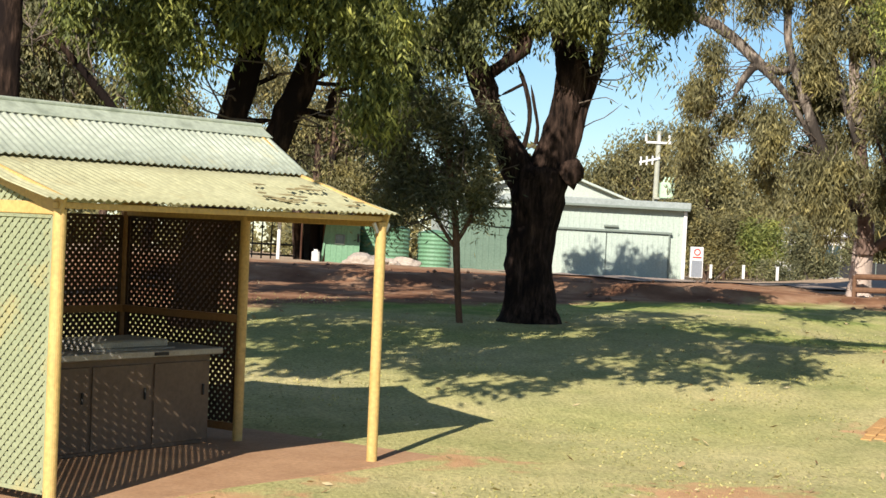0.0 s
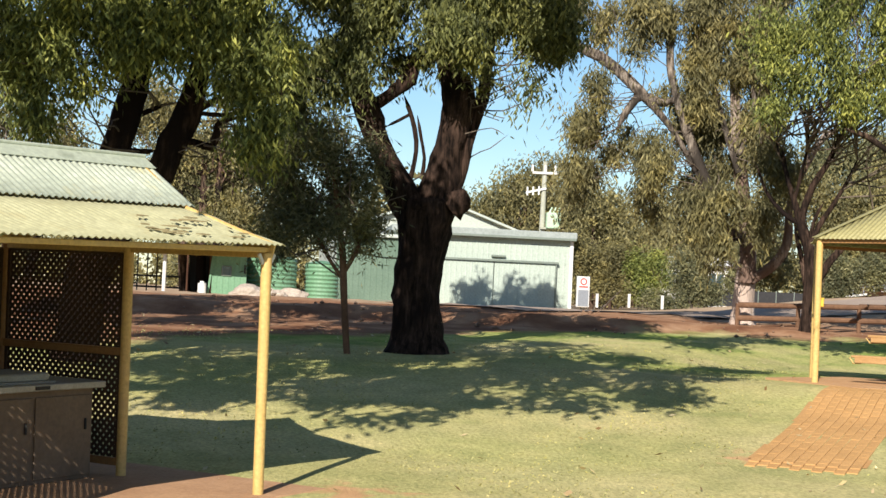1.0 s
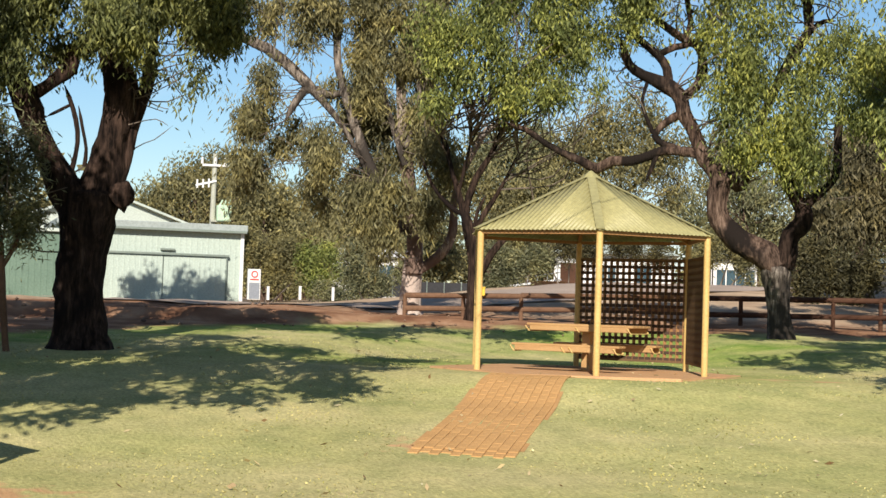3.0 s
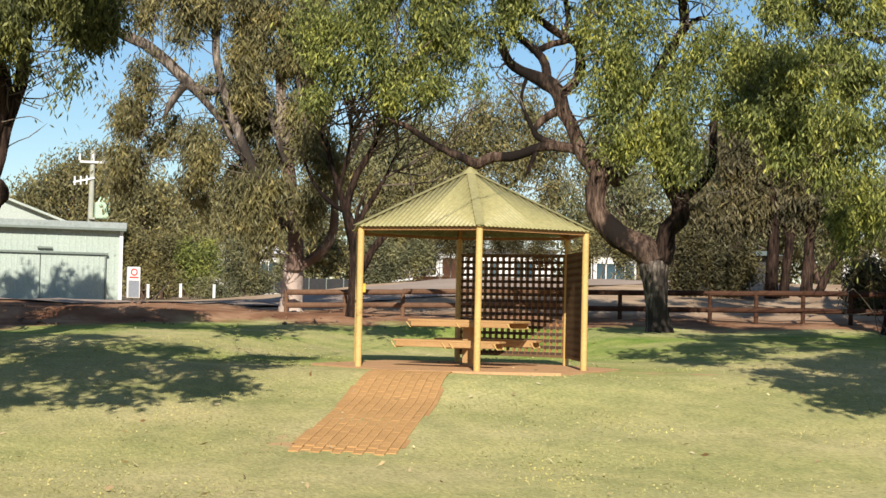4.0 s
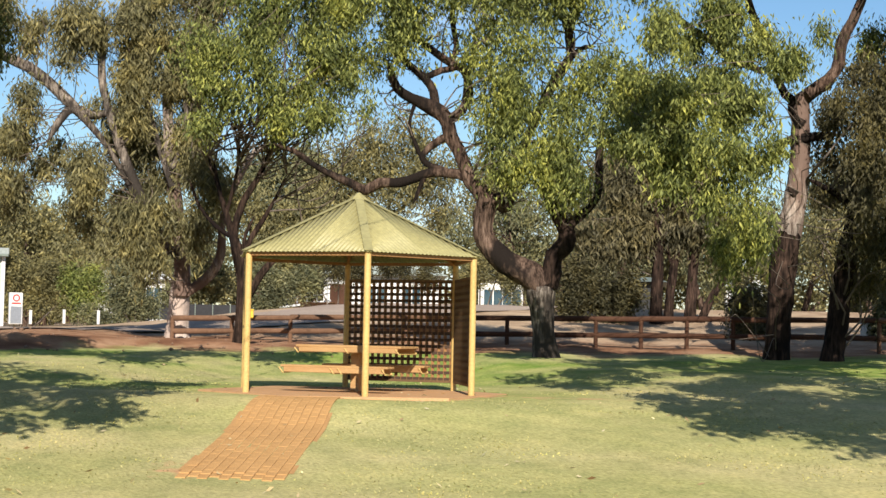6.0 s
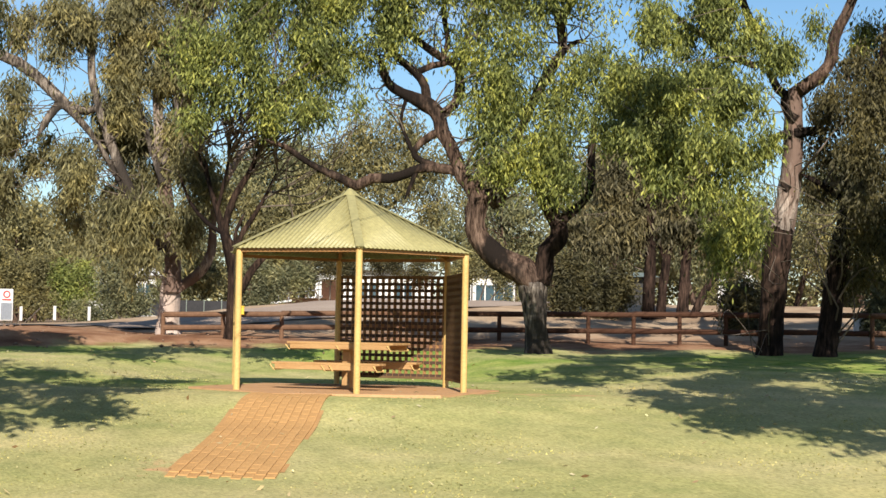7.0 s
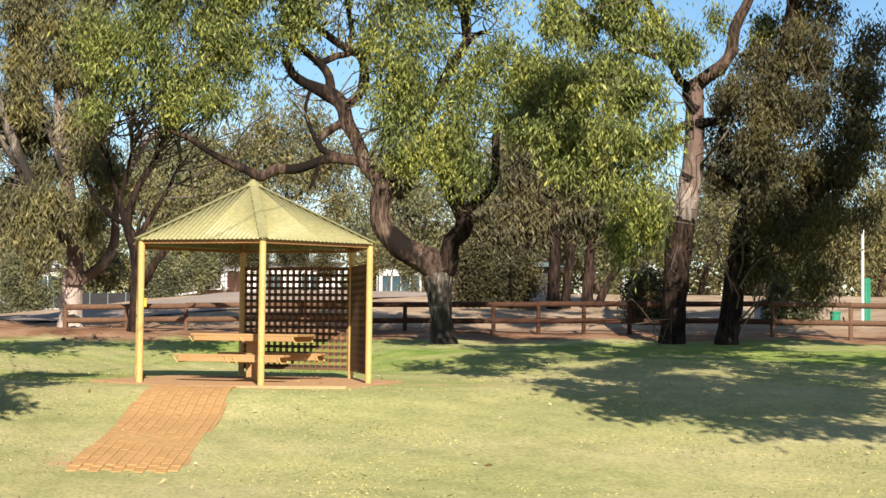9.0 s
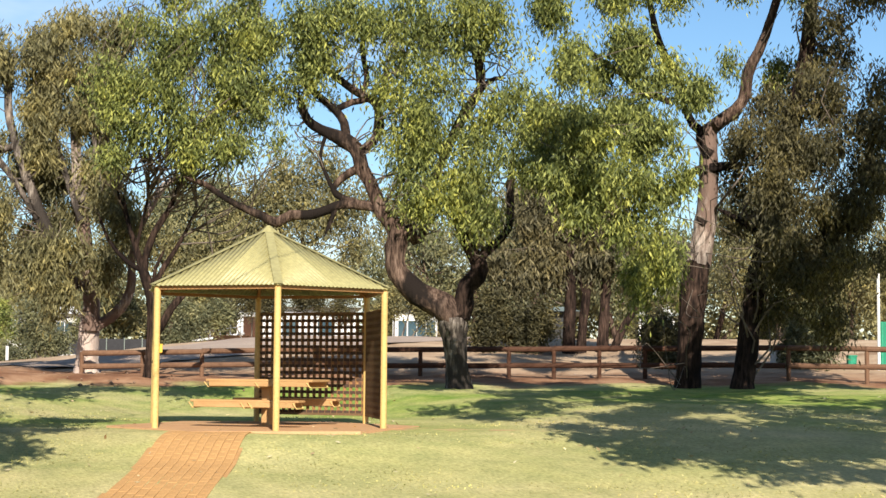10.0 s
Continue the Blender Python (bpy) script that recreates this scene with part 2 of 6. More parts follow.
def box(bm, c, s, m=None, bevel=0.0):
    """A box of size s about c, turned by m about c."""
    mm = Matrix.Translation(c) @ (m or Matrix()) @ Matrix.Diagonal((*s, 1))
    r = bmesh.ops.create_cube(bm, size=1, matrix=mm)
    if bevel:
        es = {e for v in r["verts"] for e in v.link_edges}
        bmesh.ops.bevel(bm, geom=list(es), offset=bevel, segments=1, affect="EDGES")
    return bm


def boxed(c, s, m=None, bevel=0.0):
    return box(bmesh.new(), c, s, m, bevel)


def bar(bm, a, b, w, h):
    """A bar of section w x h from a to b."""
    a, b = Vector(a), Vector(b)
    q = (b - a).to_track_quat("Y", "Z").to_matrix().to_4x4()
    return box(bm, (a + b) / 2, (w, (b - a).length, h), q)


def rod(bm, a, b, r1, r2=None, segs=10):
    a, b = Vector(a), Vector(b)
    q = (b - a).to_track_quat("Z", "Y").to_matrix().to_4x4()
    bmesh.ops.create_cone(bm, cap_ends=True, segments=segs, radius1=r1, radius2=r1 if r2 is None else r2, depth=(b - a).length, matrix=Matrix.Translation((a + b) / 2) @ q)
    return bm


def np_mesh(name, verts, faces):
    """A mesh from numpy arrays: verts (n, 3), faces (m, 4)."""
    me = bpy.data.meshes.new(name)
    me.vertices.add(len(verts))
    me.vertices.foreach_set("co", np.ascontiguousarray(verts, dtype=np.float32).ravel())
    me.loops.add(faces.size)
    me.loops.foreach_set("vertex_index", np.ascontiguousarray(faces, dtype=np.int32).ravel())
    me.polygons.add(len(faces))
    me.polygons.foreach_set("loop_start", np.arange(0, faces.size, faces.shape[1], dtype=np.int32))
    me.update(calc_edges=True)
    return me


def smooth_path(pts, step):
    """Catmull-Rom through rows of x, y, z, radius."""
    p = np.array(pts, float)
    p = np.vstack([2 * p[0] - p[1], p, 2 * p[-1] - p[-2]])
    out = []
    for i in range(1, len(p) - 2):
        n = max(2, int(np.linalg.norm(p[i + 1, :3] - p[i, :3]) / step))
        for t in np.arange(n) / n:
            out.append(0.5 * (2 * p[i] + (p[i + 1] - p[i - 1]) * t + (2 * p[i - 1] - 5 * p[i] + 4 * p[i + 1] - p[i + 2]) * t**2 + (3 * p[i] - p[i - 1] - 3 * p[i + 1] + p[i + 2]) * t**3))
    out.append(p[-2])
    out = np.array(out)
    out[:, 3] = np.maximum(out[:, 3], 0.008)
    out[-1, 3] *= 0.2
    return out


def tube_arrays(pts, segs=12, step=0.25, rough=0.08):
    """A round limb along a smoothed path, its skin knobbly: arrays of verts and quads."""
    path = smooth_path(pts, step)
    n = len(path)
    tang = np.gradient(path[:, :3], axis=0)
    tang /= np.linalg.norm(tang, axis=1)[:, None] + 1e-9
    ref = np.array([0.35, 0.9, 0.1]) if abs(tang[:, 2]).mean() > 0.5 else np.array([0.1, 0.2, 1.0])
    u = np.cross(tang, ref)
    u /= np.linalg.norm(u, axis=1)[:, None] + 1e-9
    v = np.cross(tang, u)
    a = np.linspace(0, 2 * np.pi, segs, endpoint=False)
    k = np.arange(n)[:, None]
    seed = path[0, 0] * 3.1 + path[0, 2]
    r = path[:, 3][:, None] * (1 + rough * (np.sin(a * 3 + k * 0.5 * step + seed) + 0.7 * np.sin(a * 5 - k * 0.9 * step + 2 * seed)) + rough * 0.8 * rng.standard_normal((n, segs)))
    ring = path[:, None, :3] + r[..., None] * (np.cos(a)[None, :, None] * u[:, None] + np.sin(a)[None, :, None] * v[:, None])
    idx = np.arange(n * segs).reshape(n, segs)
    quads = np.stack([idx[:-1], np.roll(idx[:-1], -1, 1), np.roll(idx[1:], -1, 1), idx[1:]], -1).reshape(-1, 4)
    return ring.reshape(-1, 3), quads, path


def limb(name, pts, mat, parent, segs=12, step=0.25, rough=0.08, label=""):
    vs, qs, path = tube_arrays(pts, segs, step, rough)
    me = np_mesh(name, vs, qs)
    part(name, me, mat, parent, label, smooth=True)
    return path


def foliage(name, clumps, count, mat, parent, length=0.2, width=0.018, droop=0.75, spray=24, spread=0.22, flat=0.8, label="", gap=1.5):
    """Many hanging leaves in sprays, the sprays in uneven clumps (rows of x, y, z, radius)."""
    c = np.array(clumps, float)
    c[:, 3] *= 0.96
    w = c[:, 3] ** 2
    ns = max(1, int(count / spray))
    which = rng.choice(len(c), ns, p=w / w.sum())
    # every clump is broken into a few lobes, so that its outline is ragged
    lobes = rng.standard_normal((len(c), 12, 3))
    lobes /= np.linalg.norm(lobes, axis=2)[..., None]
    lobe = rng.integers(0, 12, ns)
    d = rng.standard_normal((ns, 3))
    d /= np.linalg.norm(d, axis=1)[:, None]
    rad = c[which, 3][:, None]
    centre = c[which, :3] + lobes[which, lobe] * rad * 0.66 * np.array([1, 1, flat]) + d * rad * 0.46 * rng.random((ns, 1)) ** 0.6 * np.array([1, 1, flat])
    # sprays keep together in tufts, with gaps between them
    q = centre * (2 * np.pi / gap)
    tuft = np.sin(q[:, 0] + 1.3 * np.sin(q[:, 1])) + np.sin(q[:, 1] + 1.1 * np.sin(q[:, 2])) + np.sin(q[:, 2] * 1.2 + 1.2 * np.sin(q[:, 0]))
    centre = centre[tuft > -0.35]
    ns = len(centre)
    n = ns * spray
    base = np.repeat(centre, spray, 0) + rng.standard_normal((n, 3)) * (spread * 0.72) * np.repeat(0.6 + 0.8 * rng.random((ns, 1)), spray, 0) * np.array([0.85, 0.85, 1.15])
    az = rng.random(n) * 2 * np.pi
    down = droop + 0.45 * rng.standard_normal(n)
    way = np.stack([np.cos(az), np.sin(az), -down * 1.3], -1)
    way /= np.linalg.norm(way, axis=1)[:, None]
    side = np.cross(way, rng.standard_normal((n, 3)))
    side /= np.linalg.norm(side, axis=1)[:, None] + 1e-9
    ln = length * (0.6 + 0.8 * rng.random((n, 1)))
    wd = width * (0.6 + 0.8 * rng.random((n, 1)))
    mid = base + way * ln * 0.45
    verts = np.stack([base, mid + side * wd, base + way * ln, mid - side * wd], 1).reshape(-1, 3)
    faces = np.arange(n * 4).reshape(-1, 4)
    return part(name, np_mesh(name, verts, faces), mat, parent, label)


def twigs(name, clumps, paths, mat, parent, per=3, r0=0.035, bare=0.0):
    """Thin branches from the nearest limb to each clump and out into it."""
    line = np.vstack(paths)
    vs, qs, off = [], [], 0
    for cx, cy, cz, r in clumps:
        c = np.array([cx, cy, cz])
        dist = np.linalg.norm(line[:, :3] - c, axis=1) + np.maximum(0, line[:, 2] - cz) * 0.8
        near = np.argsort(dist)[:14]
        for k in range(per):
            a = line[near[rng.integers(0, len(near))], :3]
            e = c + rng.standard_normal(3) * r * (0.45 + bare)
            m1 = a + (e - a) * 0.4 + rng.standard_normal(3) * 0.12 * np.linalg.norm(e - a)
            m2 = a + (e - a) * 0.75 + rng.standard_normal(3) * 0.1 * np.linalg.norm(e - a)
            v, q, _ = tube_arrays([(*a, r0), (*m1, r0 * 0.7), (*m2, r0 * 0.45), (*e, 0.008)], 5, 0.4, 0.0)
            vs.append(v)
            qs.append(q + off)
            off += len(v)
    return tagged(part(name, np_mesh(name, np.vstack(vs), np.vstack(qs)), mat, parent, smooth=True), kind="stuff")


# ---------------------------------------------------------------- ground
PROFILE_D = (0, 8, 11, 12, 14.4, 15.4, 17.6, 21, 25, 29, 33, 38, 42, 45, 60, 75, 120, 400, 1500)
PROFILE_Z = (-0.22, -0.2, -0.15, -0.12, -0.03, -0.01, 0.07, 0.38, 0.74, 0.92, 1.1, 1.28, 1.4, 1.45, 1.56, 1.61, 1.85, 3.0, 6.0)


def ground_z(x, y):
    d = np.hypot(x, y)
    z = np.interp(d, PROFILE_D, PROFILE_Z)
    # the level pad under the gazebo
    ahead, across = 0.35 * (x - 9.19) + 0.94 * (y - 24.55), 0.94 * (x - 9.19) - 0.35 * (y - 24.55)
    w = np.clip((4.8 - np.hypot(across * 0.8, np.where(ahead > 0, ahead * 0.42, ahead))) / 2.4, 0, 1)
    w = w * w * (3 - 2 * w)
    z = z * (1 - w) + 0.745 * w
    # the bed of the shelter's floor
    lx = 0.588 * (x + 0.527) + 0.809 * (y - 14.35)
    ly = -0.809 * (x + 0.527) + 0.588 * (y - 14.35)
    inside = np.minimum(np.minimum(lx + 4.0, 0.55 - lx), np.minimum(ly + 0.0, 3.3 - ly))
    z = z - 0.16 * np.clip(inside / 0.25, 0, 1)
    # the earth bank between lawn and road
    k = d - (36.4 + 0.1 * x) - 0.35 * np.sin(x * 0.9) - 0.2 * np.sin(x * 2.3 + 1)
    rise = np.clip(k / 0.9, 0, 1) ** 1.5 * np.clip((62 - d) / 24, 0, 1)
    z = z + np.clip(k + 1, 0, 1) * np.clip((70 - d) / 20, 0, 1) * (0.03 * np.sin(3.1 * x + 1.7 * y) * np.sin(2.7 * y - x) + 0.035 * np.sin(1.3 * x - 0.8 * y))
    z = z + 0.23 * rise * np.clip((13 - x) / 6, 0, 1) * np.clip((x + 14) / 6, 0, 1)
    # the far side rises to the right of the shed, over the fence and up to the houses
    turn = np.clip((np.degrees(np.arctan2(x, np.maximum(y, 0.01))) - 8.0) / 14.0, 0, 1)
    z = z + np.where(y > 0, np.clip((d - 42.0) * 0.067, 0, 1.2) * turn * turn * (3 - 2 * turn), 0)
    return z


def ground_material():
    m, nt, b = material("lawn_and_red_earth", 1.0, 0.0, 0.03)
    lush, _ = noise_ramp(nt, 0.35, [(0.25, (0.315, 0.3, 0.13)), (0.5, (0.43, 0.375, 0.185)), (0.75, (0.54, 0.45, 0.25))], "World", 6.0)
    green, _ = noise_ramp(nt, 1.3, [(0.35, (0.14, 0.23, 0.04)), (0.7, (0.36, 0.37, 0.115))], "World", 8.0)
    blades, bn = noise_ramp(nt, 26.0, [(0.25, (0.66, 0.67, 0.6)), (0.5, (1.0, 1.0, 0.95)), (0.75, (1.35, 1.32, 1.25))], "World", 5.0, (1, 0.45, 1))
    gm, _ = noise_ramp(nt, 0.16, [(0.4, (0, 0, 0)), (0.58, (1, 1, 1))], "World", 7.0)
    earth, en = noise_ramp(nt, 0.8, [(0.3, (0.12, 0.055, 0.032)), (0.5, (0.24, 0.125, 0.07)), (0.72, (0.42, 0.265, 0.16))], "World", 9.0)
    # the lawn ends along a ragged line, with bare patches in it
    geo = nt.nodes.new("ShaderNodeNewGeometry")
    sep = nt.nodes.new("ShaderNodeSeparateXYZ")
    nt.links.new(geo.outputs["Position"], sep.inputs[0])

    def calc(op, a, c=None):
        n = nt.nodes.new("ShaderNodeMath")
        n.operation = op
        for i, v in enumerate((a, c)):
            if v is None:
                continue
            if isinstance(v, (int, float)):
                n.inputs[i].default_value = v
            else:
                nt.links.new(v, n.inputs[i])
        return n.outputs[0]

    X, Y = sep.outputs["X"], sep.outputs["Y"]

    def dist(px, py):
        return calc("SQRT", calc("ADD", calc("POWER", calc("SUBTRACT", X, px), 2.0), calc("POWER", calc("SUBTRACT", Y, py), 2.0)))

    damp = nt.nodes.new("ShaderNodeMapRange")
    damp.inputs["From Min"].default_value, damp.inputs["From Max"].default_value = 22.0, 30.0
    damp.inputs["To Min"].default_value, damp.inputs["To Max"].default_value = 0.3, 1.0
    nt.links.new(dist(0, 0), damp.inputs["Value"])
    grass = blend(nt, lush.outputs["Color"], green.outputs["Color"], calc("MULTIPLY", gm.outputs["Color"], damp.outputs["Result"]))
    grass = blend(nt, grass, blades.outputs["Color"], 1.0, "MULTIPLY")
    tone, _ = noise_ramp(nt, 2.2, [(0.3, (0.8, 0.84, 0.82)), (0.55, (1.0, 1.0, 1.0)), (0.75, (1.14, 1.1, 1.08))], "World", 7.0, (1, 0.6, 1))
    grass = blend(nt, grass, tone.outputs["Color"], 1.0, "MULTIPLY")
    rag = noise_ramp(nt, 0.5, [(0.0, (0, 0, 0)), (1.0, (1, 1, 1))], "World", 8.0)[1].outputs["Fac"]
    fine = noise_ramp(nt, 3.0, [(0.0, (0, 0, 0)), (1.0, (1, 1, 1))], "World", 8.0)[1].outputs["Fac"]
    edge = calc("SUBTRACT", dist(0, 0), calc("MINIMUM", calc("ADD", calc("MULTIPLY", X, 0.9), 30.4), calc("ADD", calc("MULTIPLY", X, 0.17), 35.4)))
    edge = calc("ADD", edge, calc("MULTIPLY", calc("SUBTRACT", rag, 0.5), 6.0))
    far = calc("MULTIPLY", calc("ADD", edge, 0.4), 0.8)
    mask = calc("MULTIPLY", far, 0.0)
    for px, py, r in ((-1.5, 12.1, 0.55), (-2.0, 11.3, 0.6), (-0.8, 13.3, 0.35), (0.3, 14.7, 0.5), (2.52, 13.38, 0.9), (4.93, 17.91, 0.5), (11.6, 22.6, 0.35), (9.3, 24.5, 2.3), (12.3, 22.2, 0.25)):
        s = calc("SUBTRACT", r, dist(px, py))
        s = calc("ADD", s, calc("MULTIPLY", calc("SUBTRACT", fine, 0.5), 2.6))
        mask = calc("MAXIMUM", mask, calc("MULTIPLY", s, 2.2))
    cl = nt.nodes.new("ShaderNodeClamp")
    nt.links.new(far, cl.inputs[0])
    cp = nt.nodes.new("ShaderNodeClamp")
    nt.links.new(mask, cp.inputs[0])
    sand, _ = noise_ramp(nt, 2.5, [(0.3, (0.4, 0.23, 0.115)), (0.7, (0.55, 0.34, 0.18))], "World", 8.0)
    grass = blend(nt, grass, sand.outputs["Color"], cp.outputs[0])
    # the yard across the fence is paler, sandy ground
    yard, _ = noise_ramp(nt, 0.6, [(0.3, (0.24, 0.155, 0.095)), (0.5, (0.38, 0.27, 0.175)), (0.72, (0.5, 0.38, 0.26))], "World", 8.0)
    reach = nt.nodes.new("ShaderNodeClamp")
    nt.links.new(calc("MULTIPLY", calc("SUBTRACT", calc("ADD", dist(0, 0), calc("MULTIPLY", fine, 4.0)), 44.5), 0.35), reach.inputs[0])
    bare = blend(nt, earth.outputs["Color"], yard.outputs["Color"], reach.outputs[0])
    col = blend(nt, grass, bare, cl.outputs[0])
    nt.links.new(col, b.inputs["Base Color"])
    bump(nt, b, bn.outputs["Fac"], 0.6, 0.04)
    return m


M_GROUND = ground_material()


def build_ground():
    ds = np.concatenate([np.linspace(0.0, 30, 121), np.linspace(30.2, 62, 190), np.geomspace(63, 1500, 40)])
    az = np.linspace(-np.pi, np.pi, 361)
    dd, aa = np.meshgrid(ds, az, indexing="ij")
    x, y = dd * np.sin(aa), dd * np.cos(aa)
    z = ground_z(x, y) + 0.02 * np.sin(x * 1.3 + 0.5 * y) * np.sin(y * 0.9) * np.clip(dd / 10, 0, 1)
    v = np.stack([x, y, z], -1).reshape(-1, 3)
    idx = np.arange(len(v)).reshape(len(ds), len(az))
    q = np.stack([idx[:-1, :-1], idx[1:, :-1], idx[1:, 1:], idx[:-1, 1:]], -1).reshape(-1, 4)
    g = part("ground", np_mesh("ground", v, q), M_GROUND, smooth=True)
    tagged(g, "dry yellow-green lawn rising to bare red earth", "ground", "", "structure")


build_ground()


def on_ground(x, y):
    return float(ground_z(x, y))


def strip(name, label, category, line, width, mat, lift=0.02):
    """A strip laid on the ground along a line of x, y."""
    p = np.array([(*q, 0, 0) for q in line], float)
    p = smooth_path(p, 0.8)[:, :2]
    t = np.gradient(p, axis=0)
    t /= np.linalg.norm(t, axis=1)[:, None]
    nrm = np.stack([-t[:, 1], t[:, 0]], -1)
    cols = [p + nrm * width * k for k in (-0.5, -0.25, 0, 0.25, 0.5)]
    g = np.stack(cols, 1)
    v = np.concatenate([g, (ground_z(g[..., 0], g[..., 1]) + lift)[..., None]], -1)
    idx = np.arange(v.shape[0] * 5).reshape(-1, 5)
    q = np.stack([idx[:-1, :-1], idx[1:, :-1], idx[1:, 1:], idx[:-1, 1:]], -1).reshape(-1, 4)
    ob = part(name, np_mesh(name, v.reshape(-1, 3), q), mat, smooth=True)
    return tagged(ob, label, category, "", "structure")


strip("road", "worn grey bitumen road beyond the earth bank", "road", [(2.0, 45), (6, 46), (12, 48.5), (24, 55), (60, 74)], 7.0, M_ROAD, 0.04)

# ---------------------------------------------------------------- barbecue shelter
SHELTER = Matrix.Translation((-0.527, 14.35, -0.034)) @ pose(0, 0, 0, 0.35, -1.54, 53.95)
W, D, H = 3.6, 3.2, 2.1


def corrugated(xs0, xs1, prof, pitch=0.076, amp=0.009, per=6, skew=None):
    """Sheeting from x = xs0 to xs1 that follows a profile of (y, z), ribs along the slope."""
    n = int((xs1 - xs0) / pitch * per)
    xs = np.linspace(xs0, xs1, n)
    pr = np.array(prof, float)
    v = np.zeros((n, len(pr), 3))
    v[..., 0] = xs[:, None]
    v[..., 1] = pr[None, :, 0]
    v[..., 2] = pr[None, :, 1] + amp * np.sin(2 * np.pi * xs / pitch)[:, None]
    idx = np.arange(n * len(pr)).reshape(n, -1)
    q = np.stack([idx[:-1, :-1], idx[1:, :-1], idx[1:, 1:], idx[:-1, 1:]], -1).reshape(-1, 4)
    me = np_mesh("sheet", v.reshape(-1, 3), q)
    return me


def thick(ob, t):
    md = ob.modifiers.new("thickness", "SOLIDIFY")
    md.thickness, md.offset = t, 0.0
    return ob


def clip_slat(w, h, off, sgn):
    """Ends of a 45 degree line with the given offset, inside a w x h rectangle."""
    pts = []
    for s, t in ((0, None), (w, None), (None, 0), (None, h)):
        if s is not None:
            tt = (s - off) * sgn
            if 0 <= tt <= h:
                pts.append((s, tt))
        else:
            ss = off + sgn * t
            if 0 <= ss <= w:
                pts.append((ss, t))
    pts = sorted(set((round(a, 4), round(b, 4)) for a, b in pts))
    return (pts[0], pts[-1]) if len(pts) > 1 and pts[0] != pts[-1] else None


def lattice(name, parent, origin, u, w, h, mat, pitch=0.076, sw=0.031, single=True, label="", roofline=None):
    """Diagonal lattice: two layers of slats on a w x h field that starts at origin and runs along u."""
    u, o = Vector(u).normalized(), Vector(origin)
    nrm = u.cross(Vector((0, 0, 1)))
    rim = bmesh.new()
    for a, b in (((0, 0), (w, 0)), ((0, h), (w, h)), ((0, 0), (0, h)), ((w, 0), (w, h)))[:1 if roofline else 4]:
        bar(rim, o + u * a[0] + Vector((0, 0, a[1])), o + u * b[0] + Vector((0, 0, b[1])), 0.03, 0.03)
    panel = part(name, rim, mat, parent, label)
    joined = bmesh.new()
    for sgn, lay in ((1, 0.004), (-1, -0.004)):
        k = -h if sgn > 0 else 0.0
        while k < (w if sgn > 0 else w + h):
            e = clip_slat(w, h, k, sgn)
            k += pitch
            if not e:
                continue
            if roofline:
                run = [q for q in ((e[0][0] + (e[1][0] - e[0][0]) * i / 40, e[0][1] + (e[1][1] - e[0][1]) * i / 40) for i in range(41)) if q[1] < roofline(q[0])]
                if len(run) < 3:
                    continue
                e = run[0], run[-1]
            a, b = (o + u * q[0] + Vector((0, 0, q[1])) + nrm * lay for q in e)
            if (b - a).length < 0.05:
                continue
            d = (b - a).normalized()
            side = d.cross(nrm) * sw / 2
            bm = bmesh.new() if single else joined
            lo = [bm.verts.new(p) for p in (a - side, b - side, b + side, a + side)]
            hi = [bm.verts.new(p.co + nrm * 0.007) for p in lo]
            bm.faces.new(lo)
            bm.faces.new(hi[::-1])
            for i in range(4):
                bm.faces.new((lo[i], hi[i], hi[(i + 1) % 4], lo[(i + 1) % 4]))
            if single:
                part("slat", bm, mat, panel)
    if not single:
        tagged(part("slat_field", joined, mat, panel), kind="stuff")
    else:
        joined.free()
    return panel


def build_shelter():
    s = thing("picnic_shelter", "open barbecue shelter with cream posts, lattice walls and corrugated roof", "shelter", m=SHELTER)
    ridge_y, bend_y = D / 2, 0.5
    for x, y, mat in ((0, 0, M_YELLOW), (-W, 0, M_YELLOW), (0, D / 2, M_YELLOW), (-W, D / 2, M_YELLOW), (0, D, M_TAN), (-W, D, M_TAN)):
        bm = bmesh.new()
        rod(bm, (x, y, -0.25), (x, y, H), 0.047, segs=20)
        part("post", bm, mat, s, smooth=False)
    # beams under the eaves
    for y in (0.0, D):
        part("beam", boxed((-W / 2, y, H + 0.03), (W + 0.1, 0.05, 0.045), bevel=0.006), M_YELLOW, s)
    for x in (0.0, -W):
        part("beam", boxed((x, D / 2, H + 0.005), (0.05, D - 0.06, 0.09), bevel=0.006), M_YELLOW, s)
    # roof: steep middle, flatter skirt below the bend, front and back
    eave_z, bend_z, top_z = H + 0.075, 2.5, 2.93
    by = 0.98
    sheet = lambda prof, mat, lab: thick(part("roof_sheet", corrugated(-W - 0.2, 0.14, prof), mat, s, lab, smooth=True), 0.004)
    sheet([(by - 0.03, bend_z), (ridge_y, top_z)], M_ROOF_GREEN, "pale green corrugated steel")
    sheet([(-0.1, eave_z), (by * 0.35, eave_z + 0.11), (by * 0.7, eave_z + 0.225), (by + 0.05, bend_z - 0.012)], M_ROOF_YELLOW, "yellowed corrugated skirt with lichen")
    sheet([(D - by + 0.03, bend_z), (ridge_y, top_z)], M_ROOF_GREEN, "pale green corrugated steel")
    sheet([(D + 0.1, eave_z), (D - by * 0.35, eave_z + 0.11), (D - by * 0.7, eave_z + 0.225), (D - by - 0.05, bend_z - 0.012)], M_ROOF_YELLOW, "yellowed corrugated skirt")
    for k in range(18):
        lx, ly = -1.5 + 1.5 * rng.random(), 0.02 + 0.5 * rng.random() ** 1.5
        bm = bmesh.new()
